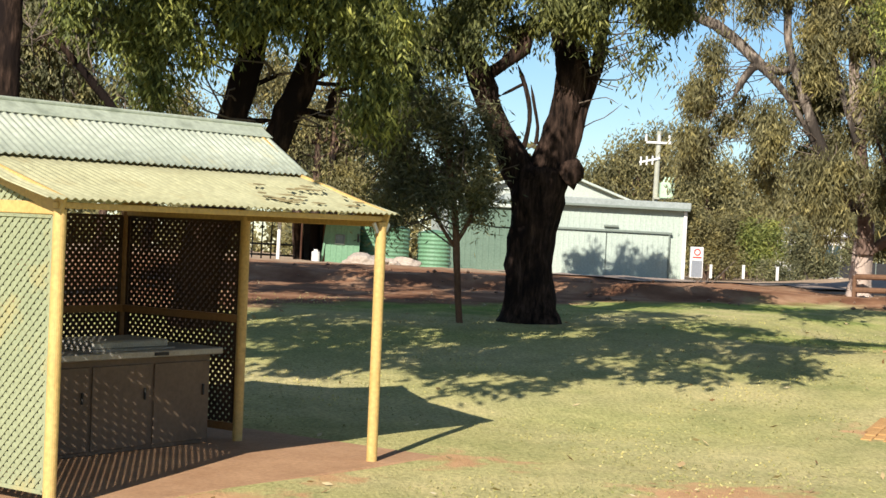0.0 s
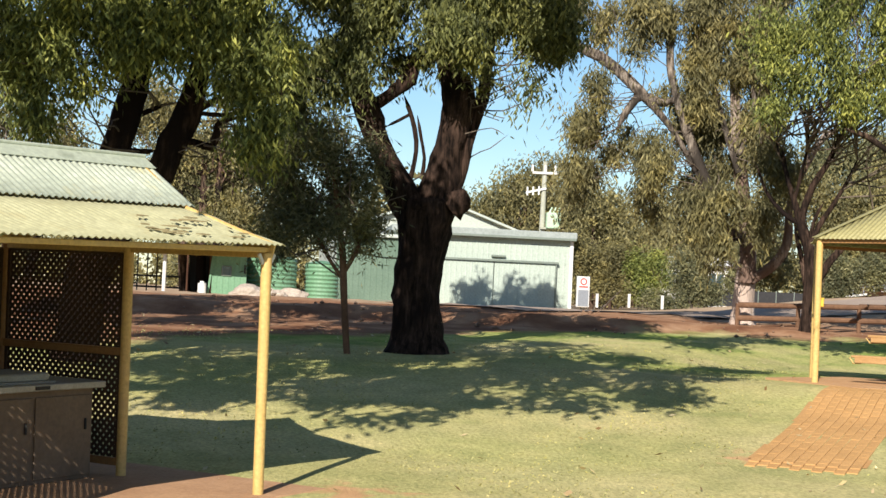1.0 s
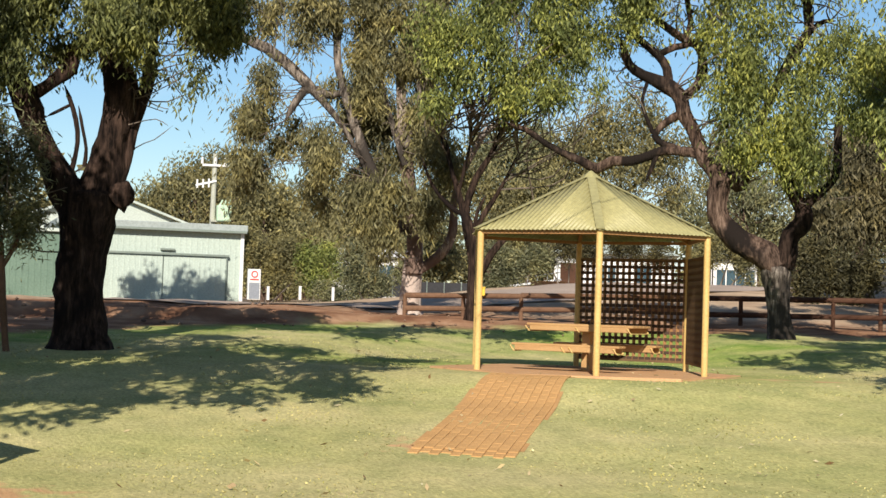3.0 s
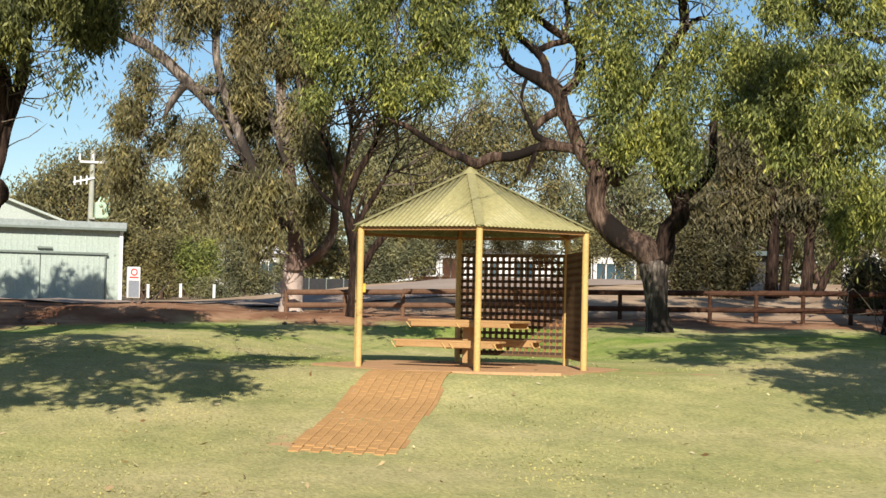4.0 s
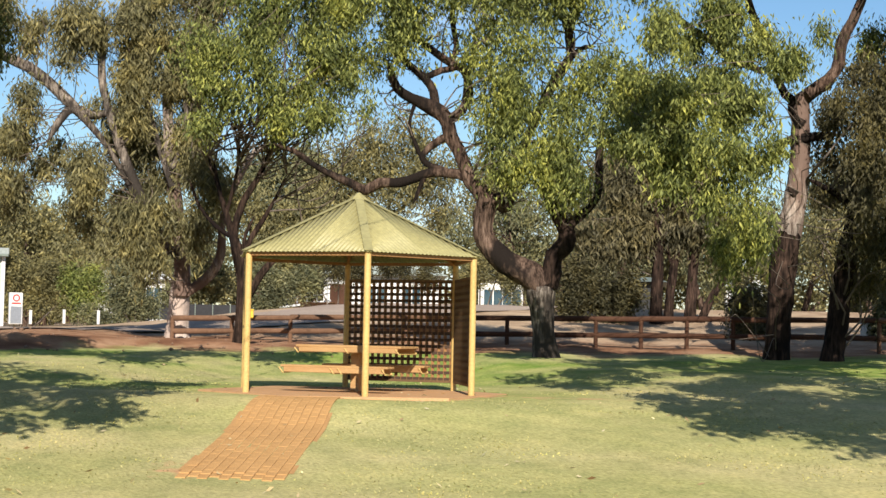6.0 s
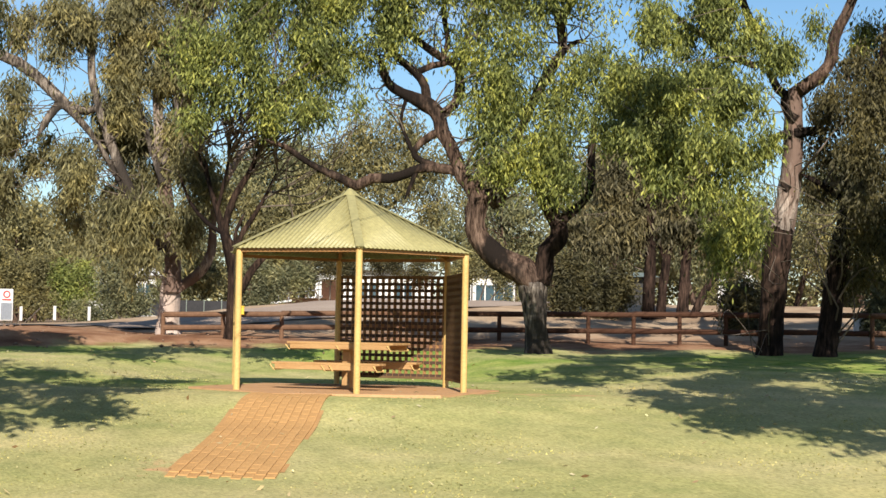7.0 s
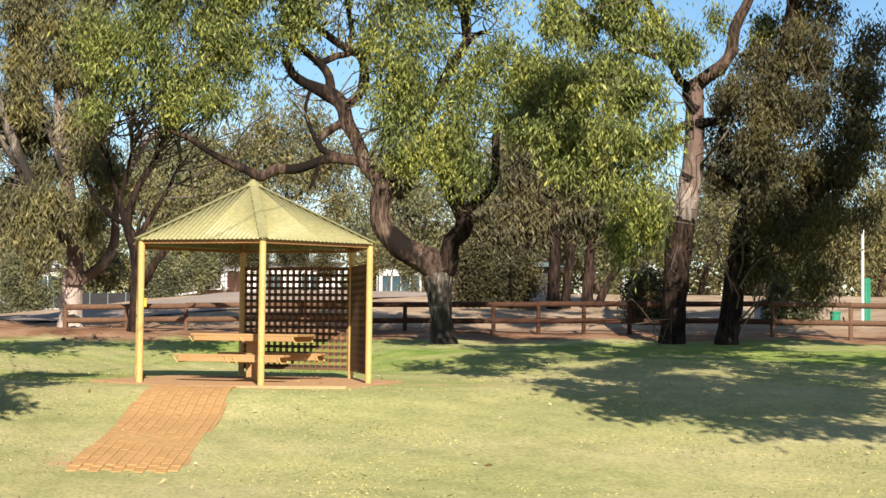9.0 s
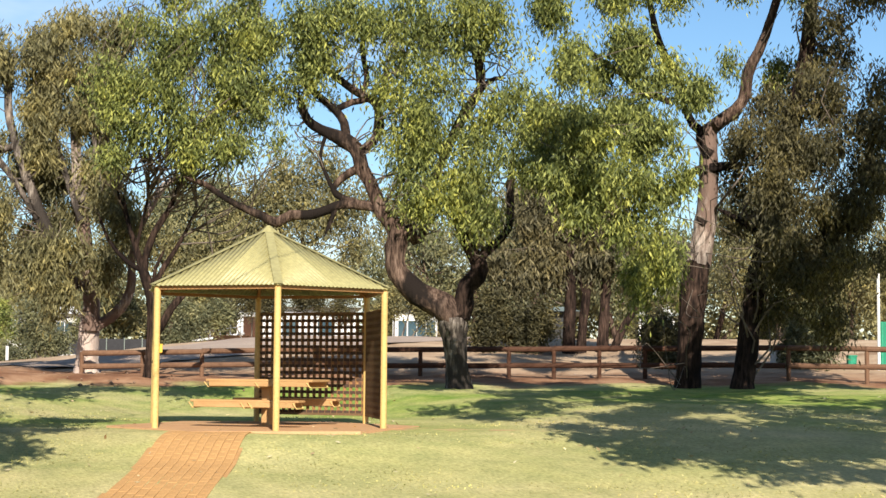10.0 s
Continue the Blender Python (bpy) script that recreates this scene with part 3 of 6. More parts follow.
        ring = [bm.verts.new(((0.05 + 0.05 * rng.random()) * math.cos(a), (0.012 + 0.02 * rng.random()) * math.sin(a), 0)) for a in np.linspace(0, 2 * np.pi, 9, endpoint=False)]
        top = bmesh.ops.extrude_face_region(bm, geom=[bm.faces.new(ring)])["geom"]
        for v in top:
            if isinstance(v, bmesh.types.BMVert):
                v.co.z += 0.004
        flake = part("lichen_flake", bm, M_LICHEN, s)
        flake.matrix_local = pose(lx, ly, eave_z + 0.011 + 0.317 * (ly + 0.1), math.degrees(math.atan(0.32)), 0, 20 * rng.standard_normal())
    cap = bmesh.new()
    for sgn in (-1, 1):
        ang = math.atan2(top_z - bend_z, ridge_y - by)
        box(cap, (-W / 2 - 0.03, ridge_y + sgn * 0.075, top_z + 0.025 - 0.058), (W + 0.36, 0.2, 0.006), Matrix.Rotation(-sgn * ang, 4, "X"))
    rod(cap, (-W - 0.21, ridge_y, top_z + 0.022), (0.15, ridge_y, top_z + 0.022), 0.022, segs=10)
    part("ridge_cap", cap, M_RIDGE, s)
    # barge boards along the gable ends
    for x in (-W - 0.02, 0.02):
        bm = bmesh.new()
        for q in ((0, 1), (1, -1)):
            yy = lambda v: v if q[1] > 0 else D - v
            bar(bm, (x, yy(-0.06), eave_z - 0.05), (x, yy(by), bend_z - 0.06), 0.025, 0.13)
            bar(bm, (x, yy(by), bend_z - 0.06), (x, yy(ridge_y), top_z - 0.06), 0.025, 0.13)
        part("barge_board", bm, M_YELLOW, s)
    # small scrolled brackets at the free corner post
    for dx, dy in ((0.07, 0), (-0.07, 0)):
        bm = bmesh.new()
        bar(bm, (dx * 0.7, dy, H - 0.09), (dx * 1.5, dy, H - 0.01), 0.02, 0.03)
        part("bracket", bm, M_WHITE, s)
    # lattice walls: gable side facing the lawn, back, and half of the far side
    lattice("lattice_panel", s, (-W, 0.06, 0.12), (0, 1, 0), D - 0.12, 1.93, M_LATTICE_PALE, sw=0.036, label="pale green diagonal lattice")
    gable = lambda v: 0.08 + 0.31 * min(v, 3.08 - v) + 0.35 * max(0.0, min(v, 3.08 - v) - 0.95)
    lattice("gable_lattice", s, (-W, 0.06, 2.06), (0, 1, 0), D - 0.12, 0.75, M_LATTICE_PALE, single=False, label="pale green lattice in the gable", roofline=gable)
    # The inner panels carry the roof's shade in their dark colour.
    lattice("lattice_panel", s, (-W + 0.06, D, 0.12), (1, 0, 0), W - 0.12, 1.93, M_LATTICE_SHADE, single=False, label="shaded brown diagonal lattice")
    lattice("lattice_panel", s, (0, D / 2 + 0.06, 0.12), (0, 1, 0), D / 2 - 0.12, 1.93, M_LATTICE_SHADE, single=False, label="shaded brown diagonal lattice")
    for a, b in (((-W, D - 0.02, 1.15), (0, D - 0.02, 1.15)), ((-0.02, D / 2, 1.15), (-0.02, D, 1.15)), ((-0.02, D / 2, 0.14), (-0.02, D, 0.14))):
        bm = bmesh.new()
        bar(bm, a, b, 0.04, 0.07)
        part("rail", bm, M_TAN, s)
    bm = bmesh.new()
    box(bm, (-W / 2 + 0.15, D / 2 + 0.05, -0.135), (W + 1.2, D + 0.5, 0.3), None, 0.02)
    slab = part("slab", bm, M_SLAB, s, "dusty red-brown paved floor")
    # the barbecue bench under the roof
    c = thing("barbecue_bench", "brown steel barbecue bench with a pale top and hotplates", "barbecue", m=SHELTER @ pose(-1.75, 2.02, 0.012))
    part("body", boxed((0, 0, 0.41), (2.9, 0.66, 0.82), bevel=0.01), M_COUNTER, c)
    for k in range(4):
        part("door", boxed((-1.08 + 0.72 * k, -0.338, 0.4), (0.68, 0.016, 0.72), bevel=0.004), M_COUNTER, c)
        part("handle", boxed((-0.82 + 0.72 * k, -0.356, 0.5), (0.02, 0.02, 0.1), bevel=0.004), M_DARK, c)
    part("worktop", boxed((0, -0.02, 0.85), (3.06, 0.78, 0.06), bevel=0.008), M_STEEL, c, "pale steel top")
    part("label_plate", boxed((0.75, -0.413, 0.85), (0.17, 0.006, 0.03)), M_DARK, c)
    for x in (-0.75, 0.55):
        part("hotplate", boxed((x, 0.02, 0.925), (0.9, 0.52, 0.075), bevel=0.015), M_STEEL, c, "raised steel hotplate")
        part("hotplate_rim", boxed((x, 0.02, 0.884), (0.98, 0.6, 0.02), bevel=0.004), M_STEEL, c)


build_shelter()

# ---------------------------------------------------------------- hexagonal gazebo with picnic table
GX, GY, GZ, GR, GT = 9.194, 24.554, 0.758, 2.0, -15.73


def gazebo_corner(i, r=GR):
    a = radians(GT + 60 * i)
    return Vector((r * math.sin(a), -r * math.cos(a), 0))


def build_gazebo():
    g = thing("gazebo", "hexagonal gazebo with cream posts and a ribbed olive steel roof", "gazebo", GX, GY, GZ)
    for i in range(6):
        p = gazebo_corner(i)
        bm = bmesh.new()
        rod(bm, (p.x, p.y, -0.2), (p.x, p.y, H + 0.05), 0.05, segs=20)
        part("post", bm, M_YELLOW, g)
    apex, eave, r_out = 3.13, H + 0.05, GR + 0.1
    for i in range(6):
        a, b = gazebo_corner(i, r_out), gazebo_corner(i + 1, r_out)
        m = (a + b) / 2
        along, half = (b - a).normalized(), (b - a).length / 2
        top = Vector((0, 0, apex))
        m = m + Vector((0, 0, eave))
        up = top - m
        nrm = along.cross(up).normalized()
        if nrm.z < 0:
            nrm = -nrm
        n = int(half * 2 / 0.076 * 8)
        us = np.linspace(-1, 1, n)
        vs = []
        for uu in us:
            e = m + along * half * uu + nrm * 0.0065 * math.sin(2 * math.pi * uu * half / 0.076)
            vs += [e, e + up * max(0.0, (1 - abs(uu)))]
        v = np.array([tuple(q) for q in vs])
        k = np.arange(n - 1) * 2
        q = np.stack([k, k + 2, k + 3, k + 1], -1)
        thick(part("roof_panel", np_mesh("roof_panel", v, q), M_ROOF_OLIVE, g, smooth=True), 0.004)
        bm = bmesh.new()
        c0 = a + Vector((0, 0, eave + 0.02))
        bar(bm, c0, top + Vector((0, 0, 0.01)), 0.13, 0.008)
        part("hip_cap", bm, M_ROOF_OLIVE, g)
        bm = bmesh.new()
        ia, ib = gazebo_corner(i), gazebo_corner(i + 1)
        bar(bm, ia + Vector((0, 0, H + 0.018)), ib + Vector((0, 0, H + 0.018)), 0.05, 0.05)
        part("beam", bm, M_TAN, g)
        bm = bmesh.new()
        bar(bm, ia + Vector((0, 0, H + 0.04)), (0, 0, apex - 0.08), 0.05, 0.09)
        part("rafter", bm, M_TAN, g)
    bm = bmesh.new()
    rod(bm, (0, 0, apex - 0.06), (0, 0, apex + 0.06), 0.17, 0.02, 6)
    part("roof_cap", bm, M_ROOF_OLIVE, g)
    # two square-grid lattice screens at the back
    for i in (1, 2):
        a, b = gazebo_corner(i), gazebo_corner(i + 1)
        u = (b - a).normalized()
        nrm = u.cross(Vector((0, 0, 1)))
        bm = bmesh.new()
        bar(bm, a + Vector((0, 0, 1.84)), b + Vector((0, 0, 1.84)), 0.035, 0.04)
        panel = part("lattice_screen", bm, M_LATTICE_DARK, g, "brown square lattice screen")
        sb = bmesh.new()
        bar(sb, a + Vector((0, 0, 0.16)), b + Vector((0, 0, 0.16)), 0.035, 0.04)
        part("bottom_rail", sb, M_LATTICE_DARK, panel)
        nv = 18
        ln = (b - a).length
        for k in range(nv):
            q = a + u * (ln * (k + 0.5) / nv) + nrm * 0.006
            sb = bmesh.new()
            bar(sb, q + Vector((0, 0, 0.15)), q + Vector((0, 0, 1.85)), 0.053, 0.01)
            # Lighter tan for the sunlit back screen, shade-darkened copy for the side one.
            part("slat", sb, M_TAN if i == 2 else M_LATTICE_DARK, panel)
        for k in range(16):
            zz = 0.2 + k * 0.1085
            sb = bmesh.new()
            bar(sb, a + u * 0.05 - nrm * 0.006 + Vector((0, 0, zz)), b - u * 0.05 - nrm * 0.006 + Vector((0, 0, zz)), 0.01, 0.05)
            # Cross slats take the darkest copy, with shade in the colour.
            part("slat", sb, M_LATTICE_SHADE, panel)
    # paved floor
    bm = bmesh.new()
    bmesh.ops.create_cone(bm, cap_ends=True, segments=6, radius1=2.5, radius2=2.46, depth=0.3, matrix=Matrix.Translation((0, 0, -0.137)) @ Matrix.Rotation(radians(GT - 90), 4, "Z"))
    f = part("paving", bm, M_SAND, None)
    f.location = (GX, GY, GZ)
    tagged(f, "orange brick paving under the gazebo", "paving", "", "structure")

    # picnic table on one square pedestal
    t = thing("picnic_table", "brown timber picnic table with cantilevered bench seats", "table", GX + 0.03, GY - 0.01, GZ + 0.012, -43)
    part("pedestal", boxed((0, 0, 0.33), (0.14, 0.2, 0.66), bevel=0.01), M_TABLE, t)
    part("foot_plate", boxed((0, 0, 0.008), (0.26, 0.3, 0.016), bevel=0.004), M_TABLE, t)
    part("cross_beam", boxed((0, 0, 0.64), (0.12, 0.74, 0.07), bevel=0.008), M_TABLE, t)
    part("cross_beam", boxed((0, 0, 0.335), (0.12, 1.78, 0.07), bevel=0.008), M_TABLE, t)
    long = 1.8
    for k in range(5):
        part("tabletop_plank", boxed((0.0, -0.32 + 0.16 * k, 0.715), (long, 0.148, 0.04), bevel=0.008), M_TABLE, t)
    for y in (-0.385, 0.385):
        part("edge_board", boxed((0.0, y, 0.66), (long - 0.12, 0.03, 0.075), bevel=0.006), M_TABLE, t)
    for y in (-0.8, 0.8):
        for k in range(2):
            part("seat_plank", boxed((0, y + 0.152 * k - 0.076, 0.405), (long, 0.14, 0.036), bevel=0.008), M_TABLE, t)
        for e in (-0.135, 0.135):
            part("edge_board", boxed((0, y + e, 0.35), (long - 0.12, 0.025, 0.08), bevel=0.006), M_TABLE, t)
        # cranked flat-steel straps under the seat, their ends turned up at the edge boards
        for x in (-0.86, 0.0, 0.13, 0.86):
            bm = bmesh.new()
            bar(bm, (x, y - 0.13, 0.3), (x, y + 0.13, 0.3), 0.035, 0.014)
            for e in (-1, 1):
                bar(bm, (x, y + e * 0.13, 0.3), (x - 0.05, y + e * 0.165, 0.385), 0.03, 0.014)
            part("seat_strap", bm, M_YELLOW, t)
    for x in (-0.86, 0.0, 0.86):
        bm = bmesh.new()
        bar(bm, (x, -0.38, 0.612), (x, 0.38, 0.612), 0.035, 0.014)
        for e in (-1, 1):
            bar(bm, (x, e * 0.38, 0.612), (x - 0.05, e * 0.415, 0.69), 0.03, 0.014)
        part("top_strap", bm, M_YELLOW, t)
    y = thing("meter_box", "small yellow box strapped to the gazebo post", "box", GX, GY, GZ)
    c5 = gazebo_corner(5)
    part("case", boxed((c5.x + 0.06, c5.y - 0.02, 1.2), (0.045, 0.07, 0.12), bevel=0.01), M_YELLOW_BOX, y)
    part("lid", boxed((c5.x + 0.06, c5.y - 0.02, 1.265), (0.055, 0.08, 0.02), bevel=0.006), M_YELLOW_BOX, y)


build_gazebo()

# ---------------------------------------------------------------- trees
def tree(name, label, trunk_paths, limb_paths, clumps, count, leaf, bark=M_BARK, limb_bark=None, length=0.14, width=0.018, twig=4, twig_r=0.03, droop=1.2, flat=0.85, spread=0.22, segs=16):
    """A gum tree: its trunk, its limbs, twigs out to every clump, and a crown of hanging leaves."""
    x, y = trunk_paths[0][0][:2]
    t = thing(name, label, "tree")
    paths = []
    for k, p in enumerate(trunk_paths):
        paths.append(limb("trunk", p, bark[min(k, len(bark) - 1)] if isinstance(bark, tuple) else bark, t, segs, 0.2, 0.06))
    for p in limb_paths:
        paths.append(limb("limb", p, limb_bark or bark, t, 10, 0.2, 0.06))
    if clumps:
        if twig:
            twigs("fine_branching", clumps, paths, M_TWIG, t, twig, twig_r)
        foliage("crown", clumps, count, leaf, t, length, width, droop, flat=flat, spread=spread)
    return t


# the great dark tree on the lawn
tree("gum_tree", "huge dark-barked gum tree with forked trunk on the lawn", [
    [(1.50, 27.46, 0.76, 0.587), (1.50, 27.46, 0.95, 0.492), (1.49, 27.46, 1.23, 0.426), (1.47, 27.46, 1.61, 0.407), (1.46, 27.46, 1.98, 0.398), (1.50, 27.46, 2.41, 0.388), (1.54, 27.46, 2.75, 0.435), (1.56, 27.46, 3.03, 0.473), (1.55, 27.46, 3.31, 0.473), (1.54, 27.46, 3.48, 0.398)],
    [(1.36, 27.47, 3.21, 0.341), (1.16, 27.48, 3.48, 0.284), (0.97, 27.48, 3.81, 0.218), (0.77, 27.49, 4.18, 0.189), (0.62, 27.49, 4.50, 0.199), (0.50, 27.50, 4.83, 0.227), (0.34, 27.50, 5.15, 0.189), (0.20, 27.50, 5.62, 0.170), (0.12, 27.50, 6.18, 0.151), (0.04, 27.50, 6.85, 0.123)],
    [(1.67, 27.45, 3.30, 0.416), (1.76, 27.44, 3.66, 0.331), (1.84, 27.44, 4.09, 0.284), (1.92, 27.43, 4.47, 0.256), (1.98, 27.43, 4.85, 0.274), (2.00, 27.43, 5.14, 0.284), (1.90, 27.43, 5.42, 0.246), (1.73, 27.45, 5.69, 0.133), (1.69, 27.45, 5.97, 0.114), (1.64, 27.45, 6.45, 0.104), (1.63, 27.45, 7.02, 0.085)]],
   [
    [(0.47, 27.50, 4.87, 0.133), (0.75, 27.49, 5.06, 0.104), (0.98, 27.48, 5.25, 0.114), (1.16, 27.48, 5.42, 0.133), (1.19, 27.47, 5.57, 0.123), (1.10, 27.48, 5.66, 0.104), (1.24, 27.47, 5.76, 0.095), (1.48, 27.46, 5.78, 0.085), (1.74, 27.44, 5.90, 0.076), (2.11, 27.42, 6.09, 0.057)],
    [(1.96, 27.23, 3.30, 0.246), (2.10, 27.17, 3.40, 0.208), (2.19, 27.16, 3.41, 0.180), (2.26, 27.16, 3.43, 0.076)],
    [(2.00, 27.43, 3.57, 0.114), (2.14, 27.42, 3.96, 0.085), (2.21, 27.41, 4.39, 0.076), (2.31, 27.40, 4.77, 0.085), (2.39, 27.40, 5.15, 0.114), (2.44, 27.39, 5.53, 0.095), (2.47, 27.39, 5.91, 0.085), (2.53, 27.38, 6.39, 0.066), (2.59, 27.38, 6.86, 0.057)],
    [(1.26, 27.77, 3.75, 0.047), (1.33, 27.77, 4.07, 0.038), (1.34, 27.77, 4.42, 0.038), (1.25, 27.77, 4.80, 0.038), (1.10, 27.78, 5.18, 0.038)],
    [(1.47, 27.76, 3.85, 0.038), (1.49, 27.76, 4.14, 0.028), (1.42, 27.76, 4.47, 0.028), (1.34, 27.77, 4.85, 0.028)],
    [(1.20, 27.77, 4.85, 0.028), (1.01, 27.78, 4.74, 0.028), (0.83, 27.79, 4.64, 0.019)]],
   [(-0.06, 27.00, 5.81, 0.51), (0.49, 27.00, 5.98, 0.45), (1.05, 26.98, 6.10, 0.37), (1.72, 25.94, 6.02, 0.42), (2.49, 26.89, 5.98, 0.37), (3.00, 26.83, 5.72, 0.33), (3.26, 26.80, 6.10, 0.37), (2.79, 26.85, 5.34, 0.20), (2.64, 26.87, 4.82, 0.14), (2.79, 26.86, 4.51, 0.11), (2.53, 26.88, 5.10, 0.13), (3.62, 26.76, 6.20, 0.37), (-0.21, 27.00, 5.25, 0.39), (-0.41, 27.00, 4.49, 0.42), (-0.64, 26.99, 5.50, 0.46), (-0.18, 27.00, 3.85, 0.28), (0.02, 27.00, 4.42, 0.20), (-1.08, 26.98, 5.85, 0.51), (-0.94, 26.98, 4.93, 0.37), (0.95, 27.58, 5.67, 0.20), (1.46, 27.56, 5.98, 0.28), (-0.10, 27.00, 6.75, 0.84), (1.01, 26.98, 6.89, 0.88), (2.11, 26.92, 6.94, 0.88), (3.13, 26.82, 6.79, 0.74), (0.33, 26.50, 5.39, 0.24), (2.12, 26.31, 5.73, 0.20), (-1.33, 26.97, 5.28, 0.28), (-0.62, 26.99, 3.27, 0.24), (2.90, 26.84, 6.04, 0.37), (3.20, 26.81, 5.45, 0.24), (2.46, 26.89, 5.51, 0.19), (3.50, 26.77, 5.83, 0.28), (2.94, 26.84, 5.11, 0.15), (2.25, 26.91, 6.06, 0.32)],
   104000, L_MARRI, limb_bark=M_BARK, length=0.13, width=0.017, twig=2, twig_r=0.016)
# twin-trunked tree behind the shelter
twin = tree("gum_tree", "twin-trunked dark gum tree behind the shelter", [
    [(-3.57, 23.73, 0.55, 0.363), (-3.55, 23.74, 1.12, 0.314), (-3.49, 23.75, 1.94, 0.281), (-3.37, 23.76, 2.77, 0.240), (-3.19, 23.79, 3.60, 0.206), (-3.04, 23.81, 4.18, 0.215), (-2.94, 23.82, 4.60, 0.190), (-2.86, 23.83, 4.90, 0.157), (-2.80, 23.84, 5.23, 0.140), (-2.76, 23.84, 5.77, 0.124)],
    [(-3.52, 23.74, 1.29, 0.248), (-3.31, 23.77, 1.95, 0.223), (-2.94, 23.82, 2.79, 0.206), (-2.52, 23.87, 3.40, 0.206), (-2.38, 23.88, 3.82, 0.206), (-2.18, 23.90, 4.24, 0.190), (-2.09, 23.91, 4.66, 0.165), (-2.00, 23.92, 5.08, 0.140), (-1.96, 23.92, 5.49, 0.124), (-1.93, 23.92, 5.99, 0.107)]],
   [
    [(-2.34, 23.89, 3.83, 0.050), (-2.07, 23.91, 3.86, 0.050), (-1.80, 23.93, 3.80, 0.066), (-1.75, 23.94, 4.00, 0.058), (-1.70, 23.94, 4.17, 0.041), (-1.32, 23.96, 4.28, 0.025)],
    [(-2.02, 23.92, 4.32, 0.050), (-1.74, 23.94, 4.52, 0.041), (-1.51, 23.95, 4.78, 0.041), (-1.38, 23.96, 4.89, 0.041), (-1.02, 23.98, 4.93, 0.033), (-0.81, 23.99, 4.92, 0.025)],
    [(-2.01, 23.92, 4.28, 0.033), (-1.64, 23.94, 4.27, 0.033), (-1.32, 23.96, 4.38, 0.025), (-1.07, 23.98, 4.66, 0.025)],
    [(-2.85, 23.83, 4.20, 0.041), (-2.67, 23.85, 4.29, 0.033), (-2.47, 23.87, 4.39, 0.025)],
    [(-2.91, 23.82, 4.73, 0.099), (-3.06, 23.80, 5.05, 0.116), (-3.15, 23.79, 5.33, 0.116), (-3.23, 23.78, 5.73, 0.099)],
    [(-1.09, 23.98, 4.92, 0.025), (-1.20, 23.97, 5.13, 0.025), (-1.25, 23.97, 5.37, 0.017)],
    [(-3.04, 23.81, 3.67, 0.050), (-2.80, 23.84, 3.67, 0.041), (-2.60, 23.86, 3.70, 0.041)]],
   [(-2.93, 22.61, 5.04, 0.30), (-2.47, 22.67, 5.15, 0.33), (-1.53, 22.75, 5.09, 0.33), (-1.17, 22.77, 4.88, 0.25), (-1.59, 22.74, 4.66, 0.17), (-1.18, 22.77, 4.40, 0.19), (-0.86, 22.78, 4.19, 0.25), (-0.71, 22.79, 3.57, 0.30), (-1.23, 22.77, 3.81, 0.17), (-3.67, 22.50, 4.55, 0.36), (-4.18, 22.41, 4.36, 0.36), (-3.49, 22.53, 4.02, 0.25), (-4.64, 22.32, 4.63, 0.36), (-3.26, 22.57, 4.86, 0.33), (-3.91, 22.46, 4.96, 0.38), (-4.43, 22.36, 4.88, 0.38), (-4.09, 22.43, 3.94, 0.22), (-1.93, 22.72, 5.18, 0.24), (-5.09, 22.22, 4.82, 0.31), (-0.82, 22.79, 4.98, 0.31), (-2.22, 22.69, 4.81, 0.19), (-3.04, 22.60, 5.61, 0.55), (-2.12, 22.70, 5.76, 0.63), (-3.95, 22.46, 5.62, 0.63), (-1.26, 22.77, 5.82, 0.55), (-4.83, 22.28, 5.46, 0.55)],
   74000, L_BRIGHT, length=0.13, width=0.017, twig=2, twig_r=0.018)
# Upper crown out of view, added to shade the bare earth behind.
foliage("crown", [(-5, 17, 8, 1.6), (-3.5, 19, 8.5, 1.6), (-6, 21, 9, 1.8), (-2.5, 22, 9.5, 1.8), (-4.5, 24, 10, 2), (-1, 25, 10.5, 1.8), (-7, 25, 10, 2), (0.5, 27, 11, 1.8)], 26000, L_BRIGHT, twin, 0.26, 0.05, 1.0)
tree("gum_tree", "dark gum trunk with reddish foliage at the edge of the park", [
    [(-7.17, 26.03, 1.07, 0.372), (-7.09, 26.05, 2.87, 0.279), (-7.08, 26.05, 4.67, 0.223), (-7.07, 26.06, 5.57, 0.204), (-7.06, 26.06, 6.11, 0.186)]], [[(-5.49, 26.44, 3.34, 0.0929), (-5.15, 26.50, 3.55, 0.0836), (-5.81, 26.37, 4.41, 0.0651), (-6.45, 26.22, 5.09, 0.0465)]],
   [(-7.45, 29.06, 5.54, 0.57), (-6.85, 29.21, 4.98, 0.57), (-6.41, 29.31, 5.78, 0.50), (-7.59, 29.02, 4.62, 0.41), (-5.92, 29.41, 4.65, 0.41), (-6.54, 29.28, 4.50, 0.37), (-7.19, 29.13, 5.96, 0.52), (-7.81, 28.97, 5.20, 0.37), (-5.71, 29.45, 5.48, 0.41), (-7.93, 28.93, 5.79, 0.41)],
   90000, L_MID, twig=3, twig_r=0.014)
